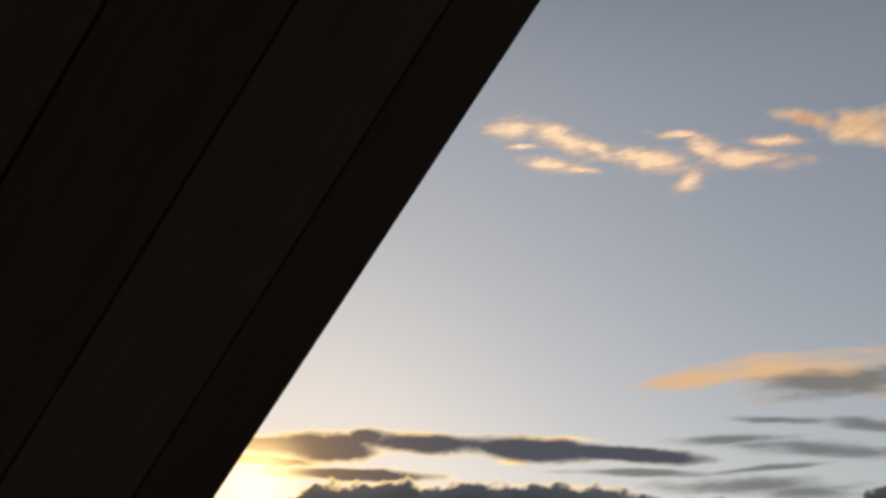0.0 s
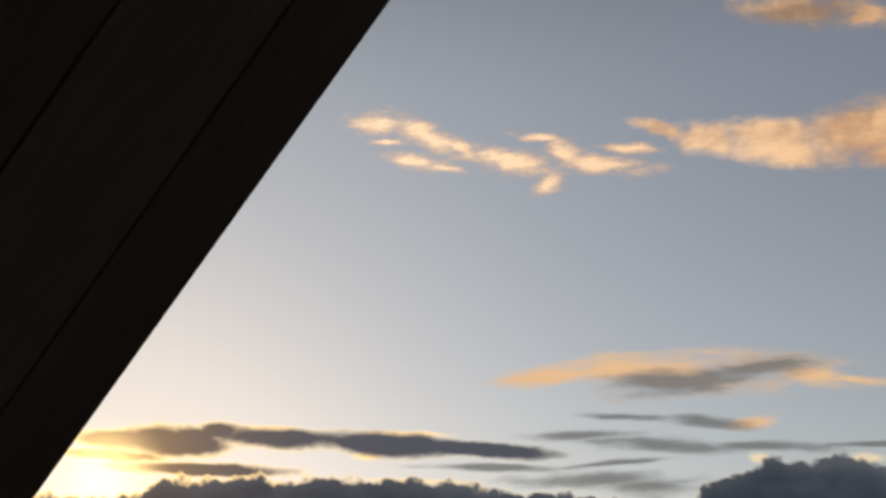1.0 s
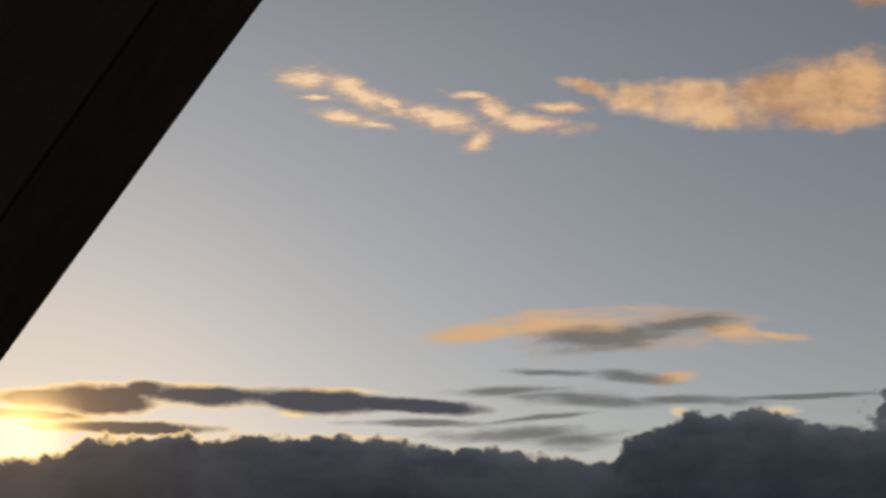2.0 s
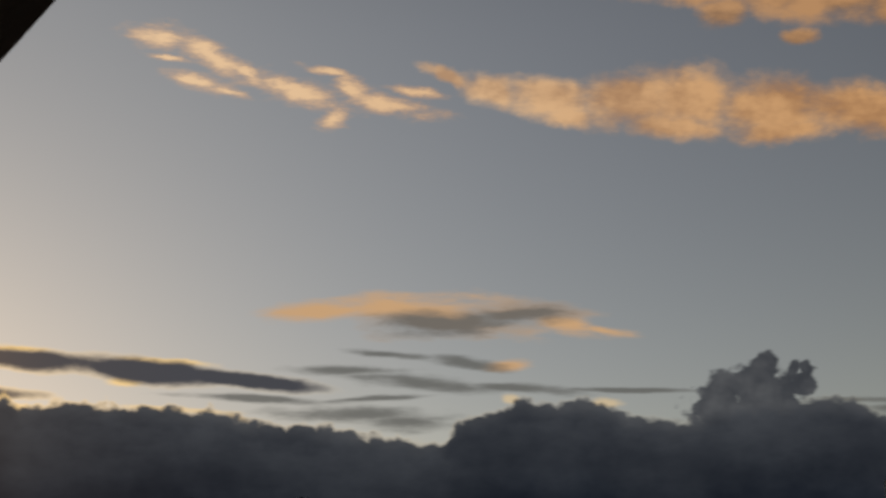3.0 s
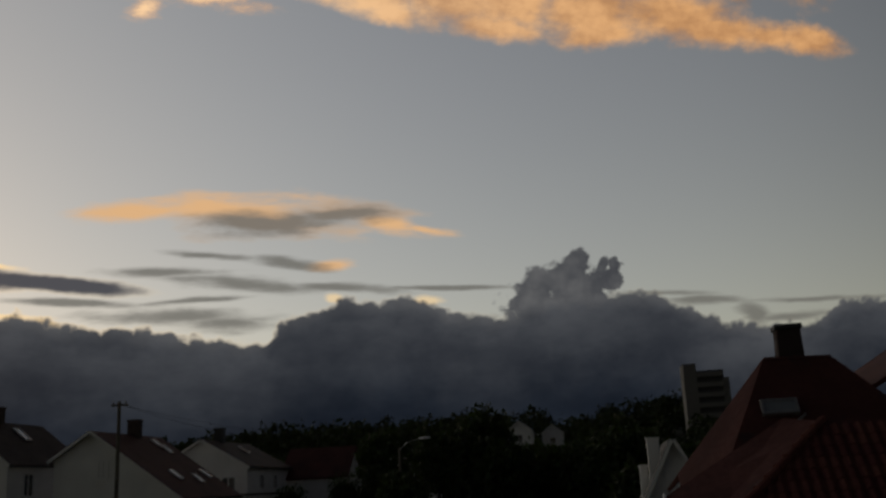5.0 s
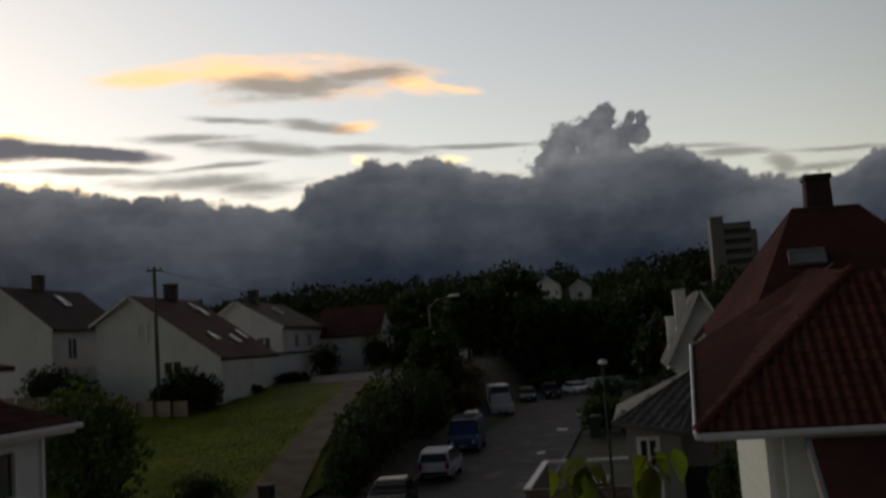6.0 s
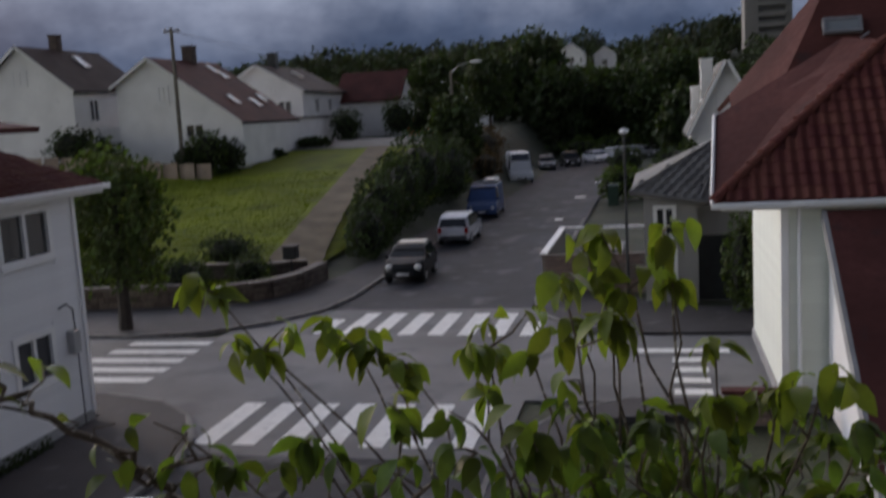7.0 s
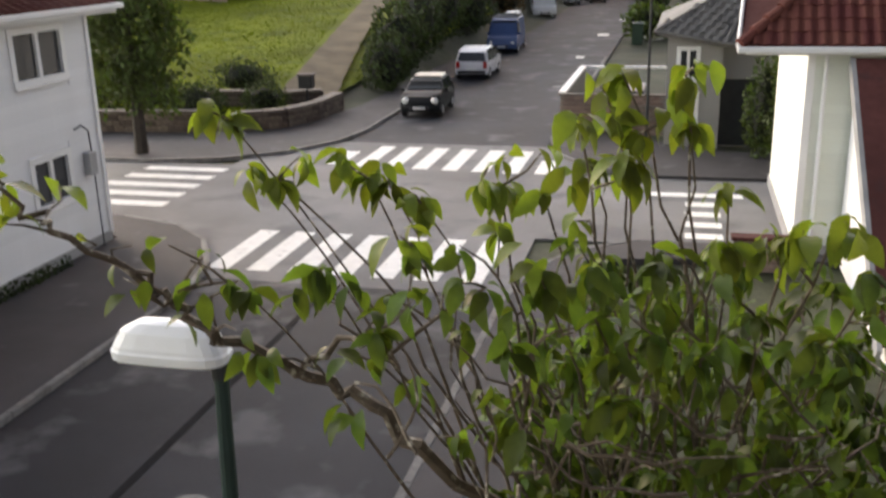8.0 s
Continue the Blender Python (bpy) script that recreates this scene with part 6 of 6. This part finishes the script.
car("grey_estate", (-2.2, 126, 0), 70, "grey car parked under the trees", CAR_GREY, 4.4, 1.75, 1.55)

# ================= garden trees, hedges, woods =================
tree("street_tree", (-18.4, 30.25, 0.1), 6.3, (1.75, 1.75, 2.2), 5200, 0.26, LEAF_MID, "upright green street tree on the pavement", 7, 0.2, 0.24, 10)
HED = "houses' garden shrubs"
for i, (x, y, rx, ry, rz, n, m) in enumerate((
        (-18.9, 35.6, 1.2, 0.9, 0.9, 900, LEAF_DARK), (-21.0, 36.2, 1.4, 1.0, 1.0, 900, LEAF_DARK), (-16.9, 37.6, 1.0, 0.8, 0.75, 600, LEAF_DARK), (-19.6, 41.5, 1.5, 1.1, 0.9, 900, LEAF_DARK),
        (-23.5, 36, 1.4, 1.1, 1.1, 900, LEAF_DARK),
        (-14.1, 46, 1.1, 2.2, 1.5, 1300, LEAF_DARK), (-14.6, 50, 1.4, 2.4, 2.0, 1700, LEAF_DARK), (-14.9, 55, 1.6, 2.8, 2.3, 1900, LEAF_DARK),
        (-15.2, 61, 1.9, 3.2, 2.6, 2000, LEAF_DARK), (-14.6, 68, 1.8, 3.4, 2.5, 2000, LEAF_DARK), (-15.8, 76, 2.0, 3.5, 2.4, 1800, LEAF_MID), (-14.4, 82, 1.5, 2.0, 1.6, 1000, LEAF_RUST),
        (-15.2, 87, 1.8, 3.0, 2.0, 1400, LEAF_RUST))):
    shrub("bush", (x, y, terrain(x, y)), (rx, ry, rz), n if y > 44 else int(n * 2.6), 0.26 if y > 44 else 0.12, m, "dense dark green shrub beside the lawn" if m is not LEAF_RUST else "rust tinted shrub beside the street", "bush", 40 + i, group="shrubs by the lawn")
tree("small_tree", (-21.5, 96, terrain(-21.5, 96)), 8.0, (2.6, 2.6, 2), 2200, 0.6, LEAF_DARK, "dark tree behind the street shrubs", 52, 0.16, 0.2, 7)
tree("small_tree", (-17.5, 104, terrain(-17.5, 104)), 8.5, (2.8, 2.8, 2), 2200, 0.6, LEAF_DARK, "dark tree behind the street shrubs", 53, 0.16, 0.2, 7)
tree("small_tree", (-15.2, 74, terrain(-15.2, 74)), 6.8, (2.2, 2.2, 2), 2200, 0.5, LEAF_DARK, "dark tree among the street shrubs", 51, 0.16, 0.3, 7)
for i, (x, y, rx, ry, rz, m) in enumerate(((-43.0, 66.0, 2.6, 1.2, 1.6, LEAF_DARK), (-40.2, 65.2, 1.8, 1.0, 1.3, LEAF_DARK), (-32.8, 67.2, 1.7, 1.2, 1.9, LEAF_MID), (-31.6, 68.0, 1.3, 1.0, 1.5, LEAF_DARK),
                                          (-33.9, 66.4, 1.2, 1.0, 1.2, LEAF_DARK), (-28.6, 88, 1.6, 1.4, 1.7, LEAF_DARK), (-25.6, 96, 1.8, 1.6, 2.2, LEAF_DARK), (-23.6, 98, 1.4, 1.4, 1.6, LEAF_DARK), (-29.0, 80, 1.6, 0.8, 0.5, LEAF_DARK), (-31.5, 75.0, 1.8, 0.7, 0.5, LEAF_DARK))):
    shrub("garden_bush", (x, y, terrain(x, y)), (rx, ry, rz), 900, 0.3, m, "clipped garden bush before the white houses", "bush", 70 + i, group="bushes before the houses")
for i, (x, y, rx, ry, rz, m) in enumerate(((-2.6, 71.5, 1.7, 1.2, 1.35, LEAF_HEDGE), (-0.6, 72, 1.4, 1.2, 1.2, LEAF_HEDGE), (1.2, 74, 1.3, 1.2, 1.2, LEAF_DARK), (-3.2, 100, 1.8, 2.0, 1.4, LEAF_DARK), (1.5, 92, 2.0, 3.0, 1.6, LEAF_DARK),
                                          (2.2, 66, 1.0, 1.5, 2.4, LEAF_DARK), (2.7, 32.2, 0.75, 0.7, 1.9, LEAF_MID), (3.3, 31.0, 0.7, 0.8, 2.2, LEAF_MID), (-10, 131, 3, 2, 1.5, LEAF_HEDGE), (-5, 134, 3, 2, 1.6, LEAF_HEDGE))):
    shrub("hedge_bush", (x, y, 0), (rx, ry, rz), 1100 if y < 90 else 700, 0.2 if y < 40 else 0.35, m, "leafy green hedge bush beside the street", "hedge", 90 + i, group="hedges along the street")
hw = thing("garden_fence", (-36, 62, terrain(-36, 62)), "low dark board fence along the lawn top", "fence", kind="structure")
for k in range(12):
    x, y = -46 + k * 1.2, 62.5 + k * 0.25
    z = terrain(x, y)
    part("fence_panel", boxed(x, x + 1.15, y, y + 0.08, z - 0.2, z + 1.15), SOFFIT, hw)

# big dark trees closing the street
for i, (x, y, hgt, r, m) in enumerate(((-14, 138, 12, 5, LEAF_DARK), (-9.5, 146, 12.5, 5.5, LEAF_MID), (-18, 150, 13.5, 5, LEAF_DARK), (-4, 142, 12.5, 5, LEAF_DARK), (1.5, 136, 14.0, 5, LEAF_DARK), (6, 142, 13, 5.5, LEAF_DARK),
                                      (-12, 160, 12.5, 6, LEAF_DARK), (-1, 158, 14, 6, LEAF_DARK), (9, 128, 11, 4.5, LEAF_DARK), (-22, 140, 10, 4, LEAF_DARK), (-6.5, 170, 13, 6, LEAF_DARK), (3, 110, 8, 3, LEAF_DARK))):
    tree("big_tree", (x, y, terrain(x, y) - 0.1), hgt, (r, r, 4), 3000, 1.0, m, "broad dark leafy tree closing the street", 120 + i, 0.35, 0.12, 9, group="trees at the street end")

# woods on the hill, one mass of crowns
rng = np.random.default_rng(21)
allp = []
for i in range(330):
    y = 190 + 190 * rng.random()
    x = -0.46 * y + (0.46 + 0.12) * y * rng.random()
    if any(abs(x - hx) < 7 and abs(y - hy) < 14 and y < hy + 2 for hx, hy in ((-16, 205), (-10, 212), (4, 235), (-30, 190))):
        continue
    hgt = rng.uniform(7, 12) * (0.8 if x < -70 else 1.0)
    r = rng.uniform(3.0, 5.5)
    z = terrain(x, y)
    allp.append(blob_points(260, (x, y, z + hgt * 0.55), (r, r, hgt * 0.48), rng, 0.5, 0.5, i * 0.7))
v, f = leaf_quads(np.concatenate(allp), 1.35, rng)
tagged(raw("woods", v, f, WOODS), "dark woods covering the hill behind the houses", "woods", kind="stuff")
# lower scrub between the houses
allp = []
for i in range(90):
    y = 98 + 85 * rng.random()
    x = -60 + 46 * rng.random()
    if any(abs(x - hx) < 6.5 and abs(y - hy) < 9 for hx, hy in ((-27.5, 122), (-23.5, 122), (-30, 106), (-38, 97))) or (x > -24 and y < 108):
        continue
    hgt = rng.uniform(3, 6)
    allp.append(blob_points(130, (x, y, terrain(x, y) + hgt * 0.45), (3.0, 3.0, hgt * 0.5), rng, 0.5, 0.5, i))
v, f = leaf_quads(np.concatenate(allp), 1.0, rng)
tagged(raw("scrub", v, f, WOODS), "dark scrub and garden trees between the houses", "scrub", kind="stuff")

# far blue hill, the haze of distance put into its base colour
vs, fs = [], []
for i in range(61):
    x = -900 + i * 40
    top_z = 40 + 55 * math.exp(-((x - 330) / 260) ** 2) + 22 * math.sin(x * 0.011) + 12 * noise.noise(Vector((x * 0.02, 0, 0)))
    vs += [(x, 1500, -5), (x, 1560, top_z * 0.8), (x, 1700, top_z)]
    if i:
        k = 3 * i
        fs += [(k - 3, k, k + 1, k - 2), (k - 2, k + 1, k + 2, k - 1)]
tagged(raw("far_hill", vs, fs, mat("far hill with haze tint", (0.09, 0.105, 0.13), 0.95, 0.2, 0.01, 0.1, 0.0), smooth=True), "hazy blue hill on the horizon", "hill", kind="structure")

# ================= cherry tree under the window =================
ct = thing("cherry_tree", (0.1, 3.4, 0.0), "cherry tree with drooping pointed green leaves under the window", "tree")
LEAF_L, LEAF_W = 0.118, 0.055
bm = bmesh.new()
rows = ((0.0, 0.004, 0.0), (0.16, 0.55, 0.015), (0.38, 0.98, -0.02), (0.6, 0.88, -0.14), (0.78, 0.45, -0.3), (0.9, 0.015, -0.46))
for k, w, dz in rows:
    for s in (-1, 0, 1):
        bm.verts.new((s * w * LEAF_W / 2, k * LEAF_L, dz * LEAF_L + (0.10 * w * LEAF_W if s else 0)))
bm.verts.ensure_lookup_table()
for i in range(5):
    for s in (0, 1):
        a = 3 * i + s
        bm.faces.new((bm.verts[a], bm.verts[a + 1], bm.verts[a + 4], bm.verts[a + 3]))
leaf_me = bpy.data.meshes.new("leaf")
bm.to_mesh(leaf_me)
bm.free()
leaf_me.materials.append(CHERRY_LEAF_LIT)
for f_ in leaf_me.polygons:
    f_.use_smooth = True
rng = np.random.default_rng(77)
HUB_PT = Vector((0.05, 3.5, 3.4))
part("trunk", tubed([(0.1, 3.45, 0), (0.08, 3.5, 1.4), (0.0, 3.5, 2.6), HUB_PT], [0.14, 0.115, 0.10, 0.085], 10), BARK, ct)
TIPS = [(-1.43, 2.95, 6.46), (-1.36, 2.95, 6.30), (-1.27, 2.95, 6.27), (-0.96, 2.95, 6.28), (-0.89, 2.95, 6.26), (-0.78, 2.95, 6.19), (-0.59, 2.95, 6.29), (-0.53, 2.95, 6.27), (-0.40, 2.95, 6.26), (-0.26, 2.95, 6.36), (-0.17, 2.95, 6.62), (-0.20, 2.95, 6.51), (0.01, 2.95, 6.62), (-0.12, 2.95, 6.44), (0.03, 2.95, 6.47), (0.15, 2.95, 6.28)]
TIPS_LOW = [(-0.47, 2.60, 6.24), (-1.01, 2.60, 6.09), (-1.25, 2.60, 6.00), (-0.85, 2.60, 5.90), (-0.72, 2.60, 6.17), (-0.26, 2.60, 6.56), (-0.13, 2.60, 6.46), (-0.04, 2.60, 5.95), (0.13, 2.60, 6.23), (0.29, 2.60, 6.24), (0.40, 2.60, 6.28), (0.49, 2.60, 6.16), (-0.35, 2.60, 6.09), (-0.19, 2.60, 6.13), (-0.02, 2.60, 6.16), (0.22, 2.60, 6.03), (0.39, 2.60, 5.95), (0.09, 2.60, 5.89), (-0.16, 2.60, 5.87), (-0.44, 2.60, 5.88)]
LONG = [(-0.79, 2.90, 5.37), (-1.02, 2.85, 5.54), (-1.19, 2.80, 5.68), (-1.38, 2.70, 5.79), (-1.45, 2.60, 5.94), (-1.55, 2.50, 6.06), (-1.70, 2.40, 6.22), (-1.75, 2.35, 6.29), (-1.80, 2.30, 6.39)]
BOUGHS = ([(-1.16, 2.80, 5.67), (-0.98, 2.75, 5.79), (-0.74, 2.65, 5.86), (-0.51, 2.60, 6.06)], [(-1.55, 2.50, 6.06), (-1.49, 2.55, 5.99), (-1.31, 2.60, 6.03)])
leaves = []


def add_leaves(p, d, count, spread=0.05, low=-1.5):
    """A tuft of drooping leaves round a shoot."""
    for _ in range(count):
        a = rng.uniform(0, math.tau)
        out = Vector((math.cos(a), math.sin(a), rng.uniform(low, 0.1))).normalized()
        leaves.append((p + Vector(rng.normal(size=3)) * spread, out, rng.uniform(0.6, 1.1)))


def limb(path, r0, r1, tuft, bare=0.45):
    pts = []
    for a, b in zip(path, path[1:]):
        for k in range(4):
            pts.append(Vector(a).lerp(Vector(b), k / 4) + Vector(rng.normal(size=3)) * 0.02)
    pts.append(Vector(path[-1]))
    n_ = len(pts)
    part("branch", tubed(pts, [r0 + (r1 - r0) * i / (n_ - 1) for i in range(n_)], 6), BARK, ct)
    for i in range(int(n_ * bare), n_):
        if rng.random() < 0.6:
            side = Vector((rng.normal() * 0.5, rng.normal() * 0.4, rng.uniform(0.1, 0.6))).normalized() * rng.uniform(0.06, 0.2)
            tip = pts[i] + side
            twig_list.append((pts[i], pts[i] + side * 0.5 + Vector(rng.normal(size=3)) * 0.015, tip))
            add_leaves(tip, side, int(tuft * rng.uniform(0.5, 1.0)), 0.02)
    add_leaves(pts[-1], Vector((0, 0, 1)), tuft + 2, 0.012)


twig_list = []
for group_i, tips in enumerate((TIPS, TIPS_LOW)):
    for q in tips:
        q = Vector(q)
        mid1 = HUB_PT.lerp(q, 0.4) + Vector((rng.normal() * 0.12, 0.15 + rng.normal() * 0.1, -0.1))
        mid2 = HUB_PT.lerp(q, 0.75) + Vector((rng.normal() * 0.07, 0.08, 0.0))
        limb([HUB_PT + Vector(rng.normal(size=3)) * 0.04, mid1, mid2, q], 0.012, 0.003, 7, 0.93 if group_i == 0 else 0.75)
limb([HUB_PT, (-0.35, 3.2, 4.7), *LONG], 0.03, 0.006, 3, 0.5)
for row in BOUGHS:
    limb(row, 0.013, 0.004, 3)
for i in range(135):
    c = Vector((rng.uniform(-0.65, 1.4), rng.uniform(2.6, 4.3), 0))
    c.z = rng.uniform(4.5, 5.98 - 0.12 * abs(c.x - 0.5)) - 0.3 * max(0.0, -c.x) - 0.45 * max(0.0, c.x - 0.2)
    limb([HUB_PT, HUB_PT.lerp(c, 0.5) + Vector(rng.normal(size=3)) * 0.16, HUB_PT.lerp(c, 0.8) + Vector(rng.normal(size=3)) * 0.1, c], 0.009, 0.0025, 9, 0.5)
# crooked bare shoots with pale lichen
for i in range(80):
    a = Vector((rng.uniform(-0.5, 1.2), rng.uniform(2.3, 2.9), rng.uniform(4.8, 5.85)))
    if i % 5 == 0:
        a.x = rng.uniform(-0.95, -0.2)
    d = Vector((rng.normal() * 0.5, rng.normal() * 0.25, rng.uniform(-0.15, 0.9))).normalized() * 0.09
    walk_pts = [a]
    for k in range(6):
        d = (d + Vector(rng.normal(size=3)) * 0.035).normalized() * rng.uniform(0.06, 0.1)
        walk_pts.append(walk_pts[-1] + d)
    part("bare_twig", tubed(walk_pts, [0.0065, 0.006, 0.0055, 0.005, 0.004, 0.003, 0.002], 5), BARK, ct)
    if i % 2:
        add_leaves(walk_pts[-1], d, 4, 0.02)
bm = bmesh.new()
for a, b, c in twig_list:
    tube(bm, [a, b, c], [0.005, 0.004, 0.002], 4)
tagged(part("twig_tangle", bm, BARK, ct), kind="stuff")


def leaf_pose(p, out, s):
    yv = out
    xv = yv.cross(Vector((0, 0, 1)))
    xv = xv.normalized() if xv.length > 1e-3 else Vector((1, 0, 0))
    zv = xv.cross(yv)
    m = Matrix((xv, yv, zv)).transposed().to_4x4()
    m = Matrix.Translation(p) @ m @ Matrix.Rotation(rng.normal() * 0.5, 4, "Y") @ Matrix.Diagonal((s, s, s, 1))
    return m


# highest 300 leaves take the lit colour, all lower ones the shaded colour
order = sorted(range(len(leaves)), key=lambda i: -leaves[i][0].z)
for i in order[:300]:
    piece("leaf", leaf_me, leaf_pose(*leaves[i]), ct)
vs, fs = [], []
src, sf = [q.co.copy() for q in leaf_me.vertices], [list(f_.vertices) for f_ in leaf_me.polygons]
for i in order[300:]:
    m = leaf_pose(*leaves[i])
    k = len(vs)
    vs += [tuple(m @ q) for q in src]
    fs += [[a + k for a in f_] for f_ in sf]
tagged(raw("leaves", vs, fs, CHERRY_LEAF_SHADED, ct, smooth=True), kind="stuff")
